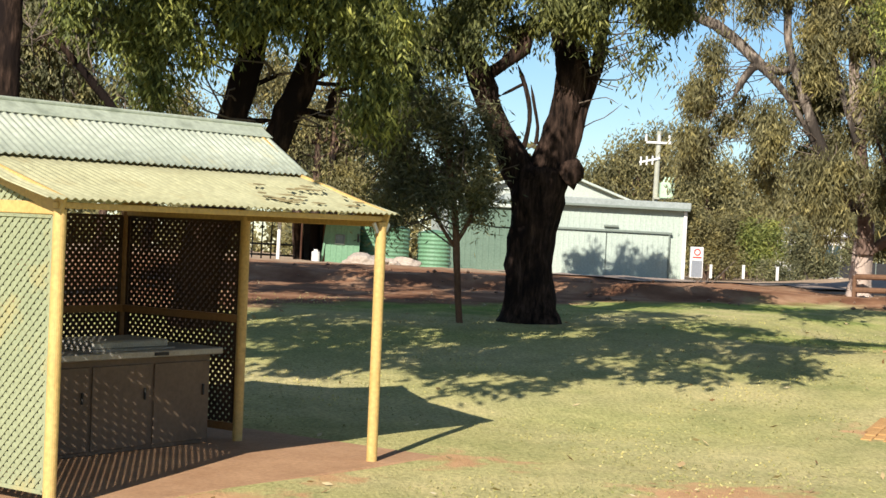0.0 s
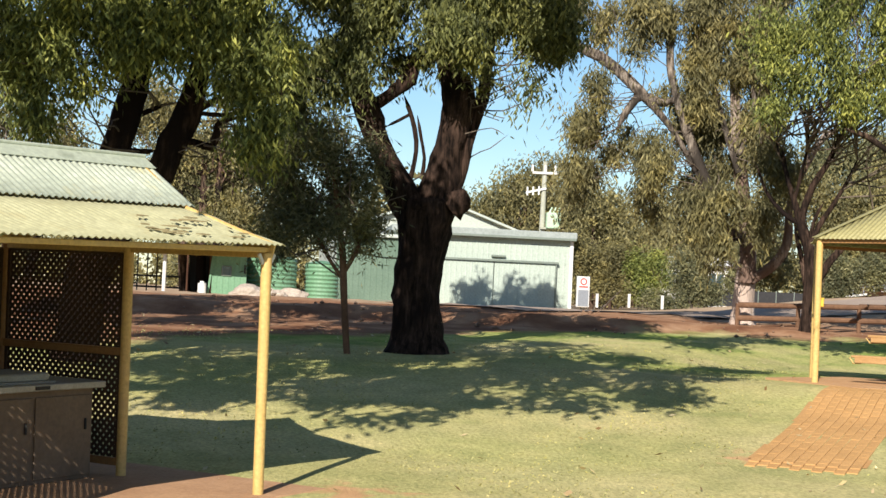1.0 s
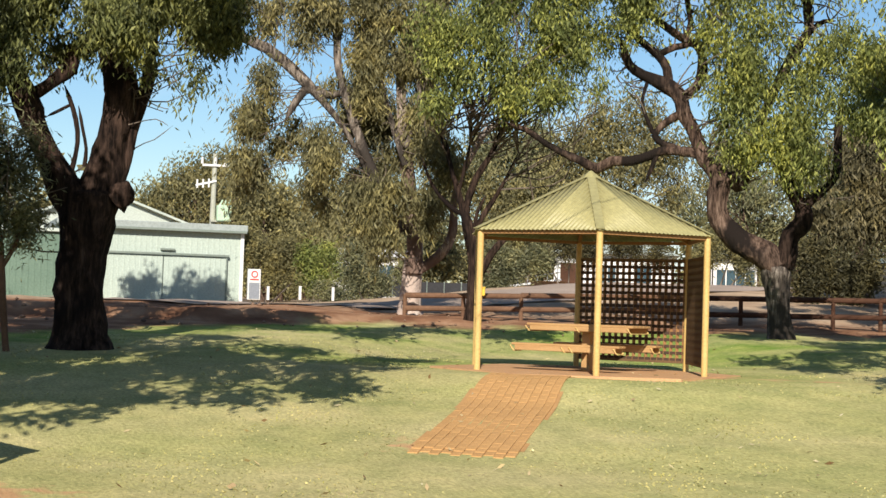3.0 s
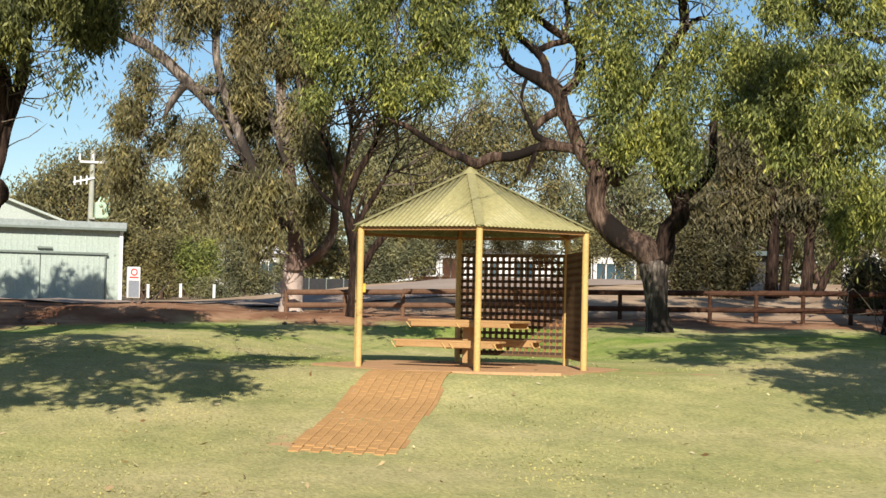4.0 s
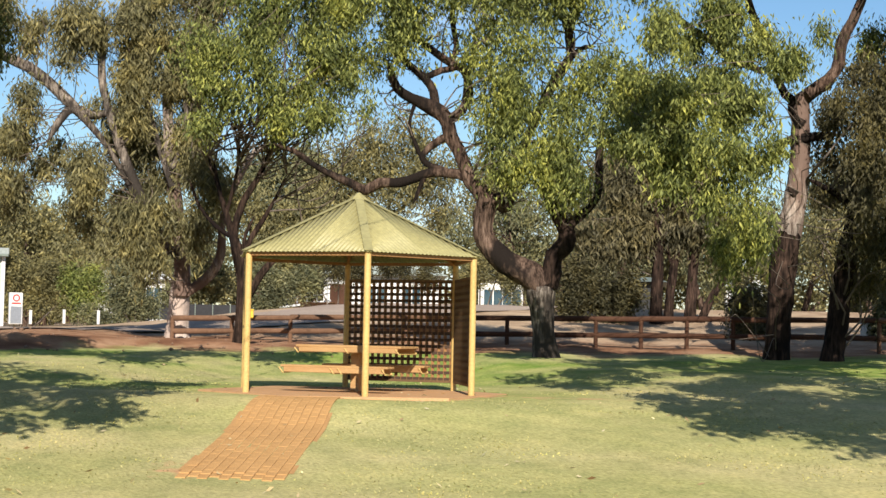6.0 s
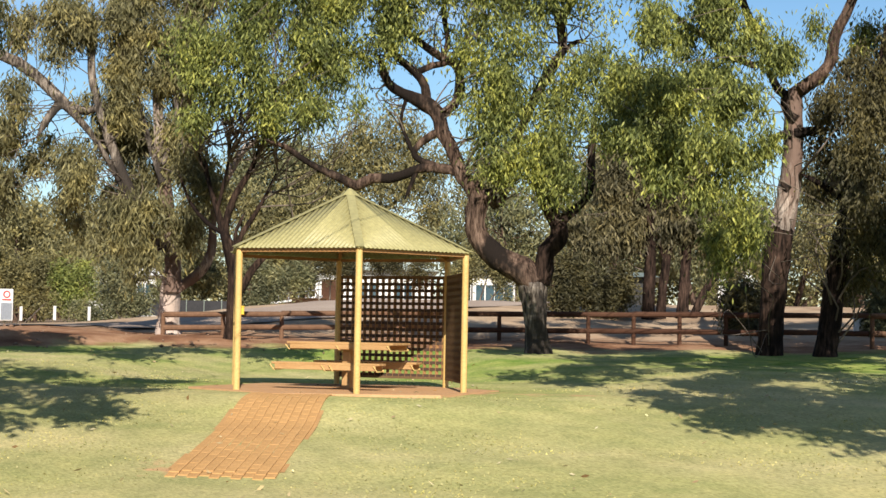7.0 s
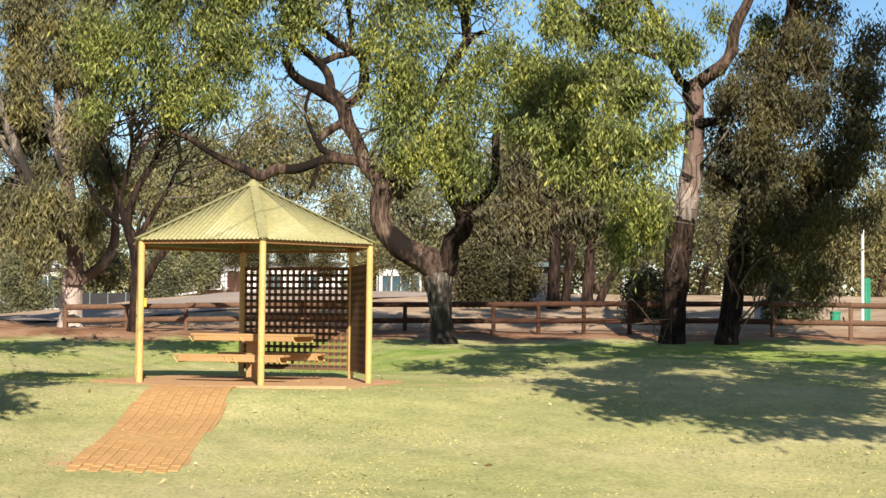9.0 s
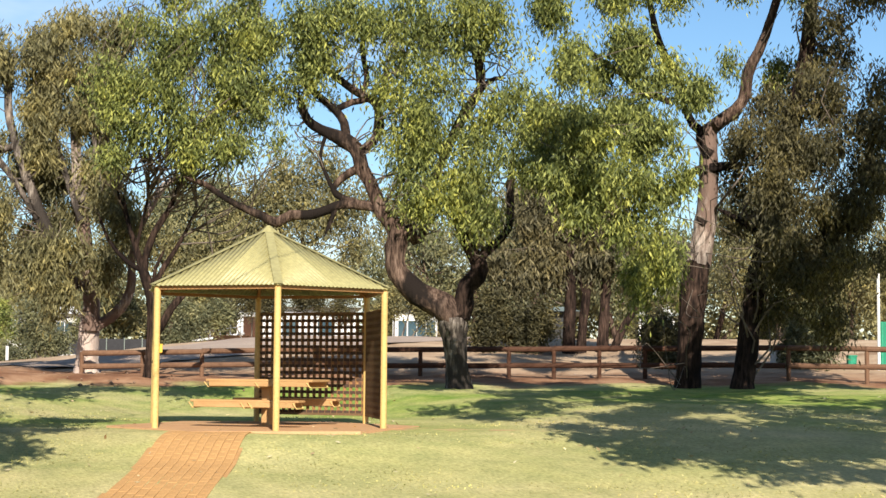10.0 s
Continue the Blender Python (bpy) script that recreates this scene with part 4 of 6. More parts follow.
# slim young tree with a bushy crown
tree("young_tree", "slim young tree with bushy grey-green crown", [
    [(0.34, 26.70, 0.72, 0.0551), (0.29, 26.70, 1.09, 0.0551), (0.26, 26.70, 1.46, 0.0551), (0.22, 26.70, 1.91, 0.0551), (0.18, 26.70, 2.37, 0.0551), (0.09, 26.70, 3.01, 0.046), (-0.04, 26.70, 3.74, 0.0368)]],
   [[(0.21, 26.70, 2.10, 0.0368), (0.40, 26.70, 2.48, 0.0368), (0.55, 26.69, 2.94, 0.0276)], [(0.21, 26.70, 2.00, 0.0368), (-0.06, 26.70, 2.36, 0.0276), (-0.36, 26.70, 2.90, 0.0276)]],
   [(-0.22, 26.70, 3.73, 0.689), (-0.65, 26.69, 3.06, 0.597), (0.09, 26.70, 3.01, 0.551), (-0.96, 26.68, 3.69, 0.46), (0.43, 26.70, 3.49, 0.386), (-0.71, 26.69, 4.26, 0.505), (-0.08, 26.70, 4.48, 0.414), (0.56, 26.69, 2.85, 0.322), (-0.99, 26.68, 2.58, 0.322), (-0.25, 26.70, 2.44, 0.368), (0.50, 26.70, 4.05, 0.257)],
   40000, L_MID, M_TIMBER_PALE, length=0.13, width=0.012, twig=4, twig_r=0.016, droop=0.5)
# broad tree with a pale cut trunk beside the road
tree("gum_tree", "broad gum tree with pale lower trunk beside the road", [
    [(10.46, 41.09, 1.39, 0.378), (10.46, 41.09, 1.67, 0.305), (10.46, 41.09, 2.03, 0.262), (10.47, 41.09, 2.46, 0.262), (10.50, 41.08, 2.89, 0.233), (10.54, 41.07, 3.39, 0.174), (10.48, 41.09, 3.93, 0.131)],
    [(10.49, 40.92, 2.54, 0.233), (10.49, 40.92, 3.17, 0.204), (10.41, 40.95, 4.04, 0.175), (10.24, 40.99, 5.19, 0.175), (10.10, 41.02, 6.34, 0.146), (10.01, 41.04, 7.50, 0.131), (10.03, 41.04, 8.66, 0.102)],
    [(10.56, 40.91, 2.60, 0.131), (10.86, 40.83, 2.81, 0.131), (11.18, 40.74, 3.12, 0.131), (11.41, 40.68, 3.56, 0.116), (11.46, 40.67, 4.65, 0.0874), (11.78, 40.58, 5.53, 0.0874), (12.18, 40.46, 6.27, 0.0874), (12.86, 40.25, 6.66, 0.0582)]],
   [[(10.35, 40.65, 3.45, 0.0867), (9.67, 40.81, 4.29, 0.0723), (9.10, 40.95, 5.27, 0.0723), (8.52, 41.07, 6.24, 0.0723), (7.96, 41.18, 6.93, 0.101), (7.61, 41.24, 7.27, 0.145), (7.12, 41.33, 7.74, 0.145), (6.56, 41.42, 8.16, 0.145), (6.01, 41.50, 8.38, 0.116), (5.06, 41.62, 8.88, 0.0867)],
    [(7.81, 41.20, 7.14, 0.13), (8.23, 41.13, 7.02, 0.101), (8.77, 41.02, 7.18, 0.0867), (9.18, 40.93, 7.06, 0.0723)],
    [(7.67, 41.23, 7.27, 0.116), (7.35, 41.29, 6.83, 0.101), (7.09, 41.33, 6.32, 0.0723)],
    [(10.10, 40.71, 3.58, 0.101), (9.23, 40.91, 5.27, 0.13), (8.64, 41.04, 6.82, 0.116), (8.33, 41.11, 8.10, 0.101), (8.43, 41.09, 9.39, 0.0723)],
    [(10.12, 40.71, 5.30, 0.0867), (9.60, 40.83, 6.86, 0.0723), (9.29, 40.90, 8.29, 0.0578), (9.38, 40.88, 9.59, 0.0434)],
    [(10.11, 40.71, 5.74, 0.0723), (10.42, 40.63, 6.90, 0.0578), (10.25, 40.67, 8.19, 0.0434)]],
   [(8.99, 40.97, 9.14, 1.01), (7.88, 41.19, 9.36, 0.867), (6.94, 41.36, 9.01, 0.723), (9.94, 40.75, 9.48, 1.16), (10.52, 40.61, 8.49, 0.867), (9.43, 40.87, 8.01, 0.795), (10.66, 41.60, 7.32, 0.666), (9.28, 41.93, 6.52, 0.74), (6.72, 41.39, 7.29, 0.506), (6.50, 42.44, 6.25, 0.666), (7.34, 42.31, 6.00, 0.592), (8.13, 41.15, 5.80, 0.651), (11.03, 40.47, 9.83, 0.867), (7.50, 41.26, 8.48, 0.434), (5.84, 41.52, 9.51, 0.867), (9.87, 41.80, 5.37, 0.666), (9.11, 42.99, 4.82, 0.606), (6.55, 43.44, 5.17, 0.606), (10.45, 40.62, 5.89, 0.578), (10.71, 40.56, 6.48, 0.578), (8.26, 43.16, 4.64, 0.53), (5.94, 41.51, 6.40, 0.506), (6.12, 41.49, 5.15, 0.506), (10.25, 41.70, 6.86, 0.74), (9.71, 41.83, 6.10, 0.666), (8.63, 41.04, 7.11, 0.651), (9.32, 40.90, 7.14, 0.578), (10.40, 40.64, 7.91, 0.578), (8.94, 39.44, 3.98, 0.53), (9.38, 39.34, 3.44, 0.362), (8.53, 40.04, 3.64, 0.48), (9.56, 39.30, 4.41, 0.446), (10.54, 39.57, 4.33, 0.423), (10.96, 39.46, 5.04, 0.508), (10.61, 39.55, 5.53, 0.508), (8.73, 39.49, 4.52, 0.53), (9.28, 39.88, 3.11, 0.339), (7.95, 40.16, 5.15, 0.564), (10.46, 39.59, 3.70, 0.254)],
   130000, L_FAR, (M_BARK_WHITE, M_BARK_PALE, M_BARK_PALE), M_BARK_GREY, length=0.19, width=0.018, twig=5, twig_r=0.016, flat=1.0)
# leaning dark tree behind the gazebo
tree("gum_tree", "leaning dark-stemmed tree behind the gazebo", [
    [(10.89, 37.10, 1.18, 0.146), (10.90, 37.09, 1.57, 0.126), (10.93, 37.08, 2.09, 0.119), (10.95, 37.08, 2.68, 0.119), (10.94, 37.08, 3.21, 0.133), (10.81, 37.12, 3.64, 0.133), (10.69, 37.15, 3.99, 0.093), (10.55, 37.19, 4.44, 0.066), (10.37, 37.24, 5.03, 0.053), (10.26, 37.27, 5.62, 0.040)],
    [(10.95, 37.08, 2.29, 0.093), (11.16, 37.02, 2.62, 0.093), (11.35, 36.96, 2.99, 0.093), (11.59, 36.88, 3.31, 0.080), (11.92, 36.78, 3.62, 0.066), (12.29, 36.66, 4.09, 0.053)]],
   [
    [(10.79, 37.12, 3.69, 0.080), (10.76, 37.13, 4.12, 0.080), (10.96, 37.07, 4.78, 0.080), (11.25, 36.99, 5.28, 0.066), (11.47, 36.92, 5.83, 0.053), (11.74, 36.84, 6.53, 0.040)],
    [(10.93, 37.08, 3.40, 0.066), (11.13, 37.02, 3.87, 0.066), (11.40, 36.94, 4.33, 0.053), (11.68, 36.86, 4.87, 0.040), (11.89, 36.79, 5.40, 0.027)],
    [(10.73, 37.14, 3.86, 0.053), (10.35, 37.25, 4.11, 0.053), (9.97, 37.35, 4.56, 0.040), (9.71, 37.42, 5.21, 0.027)],
    [(10.57, 37.18, 4.42, 0.040), (10.71, 37.15, 5.11, 0.040), (10.82, 37.11, 5.77, 0.027), (10.78, 37.13, 6.43, 0.027)],
    [(10.94, 37.08, 3.27, 0.053), (11.00, 37.06, 3.93, 0.040), (11.20, 37.00, 4.39, 0.040)],
    [(10.36, 37.24, 5.07, 0.040), (10.13, 37.30, 5.75, 0.027), (10.18, 37.29, 6.41, 0.027)]],
   [(10.36, 35.47, 7.99, 0.891), (11.20, 35.22, 8.41, 0.891), (11.94, 34.98, 8.05, 0.7), (10.87, 35.32, 7.12, 0.764), (11.96, 34.97, 7.28, 0.573), (10.27, 35.49, 6.84, 0.573), (11.43, 35.14, 8.94, 0.891), (12.41, 34.81, 8.72, 0.764), (12.66, 34.72, 7.95, 0.509), (9.77, 35.63, 7.46, 0.509), (11.25, 35.20, 6.36, 0.446), (12.88, 34.64, 8.99, 0.637), (11.97, 34.96, 6.51, 0.382), (10.29, 35.49, 6.07, 0.357), (10.57, 35.41, 9.55, 0.891), (11.90, 34.99, 9.60, 1.02), (9.39, 35.73, 8.08, 0.637), (10.90, 35.31, 10.72, 1.02), (12.61, 34.74, 10.67, 0.764), (11.88, 34.69, 8.13, 0.58), (12.48, 34.48, 7.39, 0.45), (12.76, 34.38, 8.41, 0.48), (12.14, 34.60, 6.62, 0.35), (11.54, 34.80, 7.24, 0.45), (12.91, 34.33, 6.77, 0.20), (13.21, 34.21, 6.40, 0.15), (10.10, 35.24, 8.06, 0.55), (9.76, 35.33, 7.17, 0.50), (10.68, 35.07, 8.59, 0.55), (11.20, 34.91, 6.47, 0.35), (9.54, 35.39, 6.28, 0.38)],
   70000, L_BRIGHT, twig=5, twig_r=0.022)
# twisted tree to the right of the gazebo
tree("gum_tree", "twisted gum tree with forked charred trunk on the lawn", [
    [(16.80, 32.84, 1.14, 0.341), (16.78, 32.85, 1.32, 0.291), (16.74, 32.87, 1.80, 0.253), (16.69, 32.90, 2.36, 0.278), (16.66, 32.91, 2.68, 0.328), (16.66, 32.91, 2.91, 0.328)],
    [(16.68, 32.90, 2.78, 0.303), (16.48, 33.00, 3.03, 0.316), (16.29, 33.09, 3.15, 0.303), (15.94, 33.26, 3.36, 0.278), (15.64, 33.40, 3.66, 0.253), (15.48, 33.48, 4.00, 0.227), (15.48, 33.48, 4.38, 0.227), (15.54, 33.45, 4.66, 0.240), (15.41, 33.51, 4.94, 0.189), (15.20, 33.60, 5.17, 0.164), (15.07, 33.66, 5.53, 0.152), (14.95, 33.71, 5.86, 0.152), (14.77, 33.79, 6.15, 0.164), (14.72, 33.81, 6.44, 0.164), (14.56, 33.88, 6.71, 0.177), (14.26, 34.01, 6.88, 0.164), (13.92, 34.15, 7.04, 0.114), (13.64, 34.26, 7.25, 0.101), (13.52, 34.31, 7.58, 0.076), (13.42, 34.35, 7.86, 0.051)],
    [(16.78, 32.85, 2.83, 0.253), (16.88, 32.80, 3.16, 0.215), (16.93, 32.77, 3.52, 0.202), (17.14, 32.66, 3.77, 0.215), (17.17, 32.65, 4.03, 0.189), (17.03, 32.73, 4.32, 0.152), (16.88, 32.80, 4.62, 0.139), (16.75, 32.87, 4.98, 0.114), (16.68, 32.90, 5.31, 0.076)]],
   [
    [(15.57, 33.44, 4.63, 0.202), (15.75, 33.35, 4.77, 0.164), (15.89, 33.29, 4.54, 0.114), (16.04, 33.22, 4.70, 0.088), (16.02, 33.23, 5.14, 0.076), (16.42, 33.47, 5.95, 0.088), (16.86, 33.37, 7.00, 0.114), (17.02, 33.18, 7.44, 0.114), (17.01, 32.73, 7.68, 0.114), (17.19, 32.64, 8.05, 0.101), (17.15, 32.66, 8.47, 0.101), (17.18, 32.65, 8.80, 0.101), (17.32, 32.57, 9.11, 0.088), (17.51, 32.47, 9.69, 0.076)],
    [(17.26, 32.61, 8.09, 0.063), (17.48, 32.49, 8.24, 0.051), (17.70, 32.37, 8.25, 0.038)],
    [(17.16, 32.66, 8.53, 0.063), (17.03, 32.72, 8.88, 0.063), (16.97, 32.75, 9.43, 0.051)],
    [(15.14, 33.63, 5.22, 0.126), (14.96, 33.71, 5.31, 0.114), (14.39, 33.96, 5.35, 0.101), (14.08, 34.08, 5.23, 0.101), (13.71, 34.23, 5.10, 0.114), (13.32, 34.38, 5.09, 0.114), (13.02, 34.50, 4.92, 0.114), (12.71, 34.61, 5.06, 0.101), (12.23, 34.78, 5.28, 0.076), (11.81, 34.92, 5.52, 0.063), (11.51, 35.02, 5.74, 0.063), (11.03, 35.17, 5.90, 0.038)],
    [(14.45, 33.93, 6.81, 0.114), (14.41, 33.95, 7.19, 0.101), (14.20, 34.03, 7.50, 0.088), (13.74, 34.22, 7.91, 0.076), (13.49, 34.32, 8.19, 0.051)],
    [(14.72, 33.81, 6.52, 0.126), (15.01, 33.69, 6.78, 0.101), (15.12, 33.64, 7.10, 0.114), (15.11, 33.64, 7.51, 0.101), (14.99, 33.70, 7.71, 0.088), (14.76, 33.80, 7.84, 0.088), (14.39, 33.95, 8.10, 0.088), (14.04, 34.10, 8.37, 0.076), (13.73, 34.22, 8.58, 0.076), (13.57, 34.29, 8.86, 0.063), (13.35, 34.37, 9.36, 0.051)],
    [(14.23, 34.02, 7.49, 0.076), (14.55, 33.89, 7.67, 0.076), (14.96, 33.71, 7.72, 0.063)],
    [(14.77, 33.79, 7.85, 0.063), (14.86, 33.75, 8.22, 0.063), (14.80, 33.78, 8.58, 0.063), (14.76, 33.80, 8.89, 0.063), (14.78, 33.79, 9.53, 0.051)],
    [(14.71, 33.82, 6.18, 0.101), (14.46, 33.93, 6.02, 0.088), (14.27, 34.00, 5.84, 0.076), (14.19, 34.04, 5.66, 0.076), (14.38, 33.96, 5.48, 0.076), (14.79, 33.78, 5.40, 0.063)],
    [(14.03, 34.10, 6.95, 0.051), (13.93, 34.14, 6.57, 0.038), (13.93, 34.15, 6.31, 0.038), (14.07, 34.09, 5.93, 0.051), (14.19, 34.04, 5.63, 0.051)],
    [(14.26, 34.01, 5.30, 0.063), (14.17, 34.05, 5.02, 0.051), (14.02, 34.11, 4.61, 0.038)],
    [(17.18, 32.64, 4.14, 0.126), (17.32, 32.57, 4.31, 0.114), (17.53, 32.46, 4.50, 0.088), (17.76, 32.34, 4.82, 0.088), (17.80, 32.32, 5.33, 0.088), (17.79, 32.32, 5.82, 0.088), (17.82, 32.30, 6.23, 0.076), (17.83, 32.30, 6.69, 0.051)]],
   [(15.29, 32.79, 8.45, 0.50), (15.92, 32.50, 8.21, 0.62), (15.42, 32.73, 7.38, 0.56), (15.98, 32.47, 7.27, 0.62), (15.31, 32.78, 6.76, 0.50), (15.88, 32.52, 6.51, 0.56), (16.33, 32.29, 6.21, 0.56), (15.38, 32.75, 5.94, 0.47), (15.94, 32.48, 5.70, 0.59), (16.45, 32.23, 5.40, 0.52), (15.44, 32.72, 5.45, 0.35), (16.83, 32.04, 5.84, 0.45), (17.00, 31.95, 5.03, 0.42), (16.19, 32.36, 8.78, 0.56), (17.20, 31.84, 7.28, 0.47), (17.52, 31.67, 7.78, 0.42), (17.32, 31.78, 6.28, 0.37), (16.06, 32.43, 5.02, 0.37), (14.95, 32.95, 8.38, 0.37), (14.26, 33.25, 8.49, 0.37), (13.57, 33.53, 8.60, 0.50), (13.35, 33.62, 8.09, 0.32), (17.51, 31.67, 8.66, 0.50), (15.07, 32.89, 7.76, 0.35), (17.75, 31.54, 7.03, 0.42), (16.57, 32.17, 4.78, 0.27), (16.88, 32.01, 6.78, 0.42), (16.37, 32.28, 7.77, 0.35), (15.62, 32.64, 9.40, 0.87), (16.74, 32.09, 9.54, 0.87), (14.48, 33.16, 9.51, 0.74), (13.44, 33.58, 9.35, 0.74), (13.43, 34.55, 8.63, 0.30), (14.16, 34.27, 7.88, 0.20), (13.21, 34.64, 7.86, 0.25), (13.70, 34.45, 6.84, 0.13), (13.34, 34.59, 7.09, 0.18), (14.62, 34.07, 8.28, 0.18)],
   80000, L_BRIGHT, (M_BARK_GREY, M_BARK_PINK, M_BARK), M_BARK_PINK, twig=6, twig_r=0.022, spread=0.28)
# tall pinkish tree and its dark neighbour
tree("gum_tree", "tall pinkish-barked gum tree with dark lower trunk", [
    [(21.77, 31.16, 1.15, 0.338), (21.77, 31.16, 1.43, 0.286), (21.82, 31.12, 2.33, 0.273), (21.86, 31.09, 3.09, 0.299), (21.93, 31.04, 3.86, 0.299), (22.01, 30.99, 4.38, 0.26)],
    [(21.97, 31.02, 4.12, 0.286), (22.06, 30.95, 4.63, 0.26), (22.13, 30.90, 5.27, 0.234), (22.18, 30.86, 6.04, 0.221), (22.18, 30.87, 6.68, 0.195), (22.20, 30.85, 7.20, 0.182), (22.50, 30.63, 7.45, 0.13), (22.80, 30.41, 7.64, 0.104)]],
   [[(22.18, 30.62, 7.30, 0.129), (22.68, 30.25, 7.80, 0.129), (22.78, 30.18, 8.44, 0.129), (22.97, 30.03, 8.94, 0.116), (23.17, 29.89, 9.57, 0.104), (23.36, 29.74, 10.33, 0.0906), (23.74, 29.43, 11.59, 0.0518)], [(22.11, 30.67, 6.59, 0.116), (21.93, 30.80, 6.79, 0.0777), (21.88, 30.84, 7.05, 0.0777), (22.03, 30.73, 7.30, 0.0777)],
    [(22.09, 30.69, 6.28, 0.116), (22.39, 30.47, 6.33, 0.104), (22.74, 30.21, 6.37, 0.0647)], [(22.05, 30.72, 6.25, 0.104), (21.78, 30.90, 6.21, 0.0906), (21.58, 31.05, 5.77, 0.0777)], [(21.99, 30.75, 5.00, 0.104), (21.84, 30.86, 5.19, 0.0777)], [(21.85, 31.35, 8.02, 0.105), (21.58, 31.53, 8.67, 0.105), (21.36, 31.68, 9.33, 0.0916), (21.25, 31.75, 9.86, 0.0785), (21.09, 31.86, 10.91, 0.0523), (21.13, 31.83, 11.84, 0.0392)],
    [(21.85, 31.35, 7.76, 0.0785), (22.01, 31.24, 7.36, 0.105), (22.27, 31.05, 7.10, 0.105)], [(20.73, 32.09, 8.56, 0.0916), (20.29, 32.37, 8.82, 0.0785), (19.73, 32.71, 9.36, 0.0654)], [(21.59, 31.53, 7.89, 0.0785), (21.05, 31.88, 8.16, 0.0785), (20.51, 32.23, 8.69, 0.0785)]],
   [(18.44, 31.73, 7.04, 0.628), (16.82, 27.59, 6.18, 0.608), (19.82, 30.89, 7.16, 0.691), (18.01, 26.83, 6.18, 0.553), (16.45, 27.81, 5.52, 0.553), (17.20, 27.35, 5.40, 0.664), (17.93, 26.88, 5.30, 0.608), (18.37, 26.58, 5.51, 0.387), (17.57, 27.12, 4.64, 0.553), (16.83, 27.58, 4.85, 0.443), (18.12, 26.76, 4.42, 0.497), (17.76, 27.00, 3.76, 0.497), (18.20, 26.70, 3.54, 0.354), (15.87, 28.13, 5.74, 0.387), (19.50, 31.10, 8.29, 0.503), (20.33, 30.56, 8.28, 0.565), (21.14, 30.01, 7.89, 0.440), (19.07, 31.36, 8.80, 0.503), (19.91, 30.84, 9.04, 0.628), (20.84, 30.22, 8.65, 0.377), (16.08, 28.02, 4.85, 0.332), (23.92, 30.44, 8.57, 0.398), (21.83, 29.52, 8.37, 0.276), (23.05, 28.57, 10.43, 0.503), (22.01, 29.38, 10.36, 0.402), (20.62, 30.37, 10.29, 0.628), (19.59, 31.04, 10.19, 0.628), (18.52, 31.68, 9.82, 0.503), (21.52, 29.74, 11.26, 0.754), (18.14, 27.81, 3.53, 0.39), (18.51, 27.56, 3.76, 0.34), (18.74, 27.41, 3.31, 0.27), (18.28, 27.71, 3.14, 0.23), (17.17, 28.41, 6.59, 0.43), (16.78, 28.64, 6.02, 0.39), (17.06, 28.48, 7.85, 0.39), (16.58, 28.76, 6.93, 0.34), (19.87, 31.45, 7.30, 0.46), (20.40, 31.11, 6.92, 0.43), (19.75, 31.52, 8.33, 0.43)],
   120000, L_BRIGHT, (M_BARK, M_BARK_PALE), M_BARK_PINK, twig=1, twig_r=0.012)
tree("gum_tree", "dark shaded gum tree with dense foliage", [
    [(22.66, 30.27, 1.08, 0.311), (22.68, 30.25, 1.46, 0.259), (22.76, 30.20, 2.09, 0.233), (22.82, 30.15, 2.85, 0.233), (22.95, 30.05, 3.86, 0.233), (23.09, 29.95, 4.62, 0.22), (23.18, 29.87, 5.63, 0.194), (23.47, 29.65, 6.89, 0.194), (23.65, 29.50, 7.90, 0.194), (23.84, 29.35, 9.16, 0.168), (23.93, 29.28, 10.43, 0.142), (24.12, 29.13, 11.69, 0.104)]],
   [[(22.99, 30.02, 4.74, 0.0777), (22.59, 30.32, 5.12, 0.0647), (22.19, 30.61, 5.38, 0.0518)]],
   [(22.56, 29.47, 6.80, 0.762), (23.04, 29.10, 5.92, 0.889), (22.47, 29.54, 5.68, 0.635), (22.95, 29.17, 4.56, 0.889), (22.28, 29.68, 4.69, 0.572), (23.41, 28.80, 7.16, 0.889), (23.69, 28.58, 5.30, 1.02), (22.57, 29.46, 3.69, 0.572), (23.32, 28.87, 3.57, 0.762), (24.05, 28.28, 6.52, 1.02), (24.05, 28.27, 4.07, 1.02), (24.58, 27.82, 5.53, 1.14), (21.99, 29.89, 3.81, 0.381), (23.68, 28.58, 8.26, 0.762), (24.57, 27.82, 7.48, 1.14), (23.37, 30.11, 3.11, 0.457), (24.33, 29.34, 2.75, 0.522), (23.68, 28.59, 9.76, 0.762), (24.39, 27.98, 10.45, 1.02), (22.78, 30.67, 6.00, 0.50), (22.66, 30.77, 4.97, 0.44), (22.93, 30.56, 6.90, 0.44), (23.43, 30.19, 7.67, 0.50), (23.92, 29.80, 6.63, 0.60), (24.35, 29.45, 7.90, 0.60), (23.34, 30.26, 5.35, 0.52), (22.44, 30.93, 3.81, 0.31), (24.49, 29.33, 8.79, 0.52)],
   105000, L_DARK, twig=3)

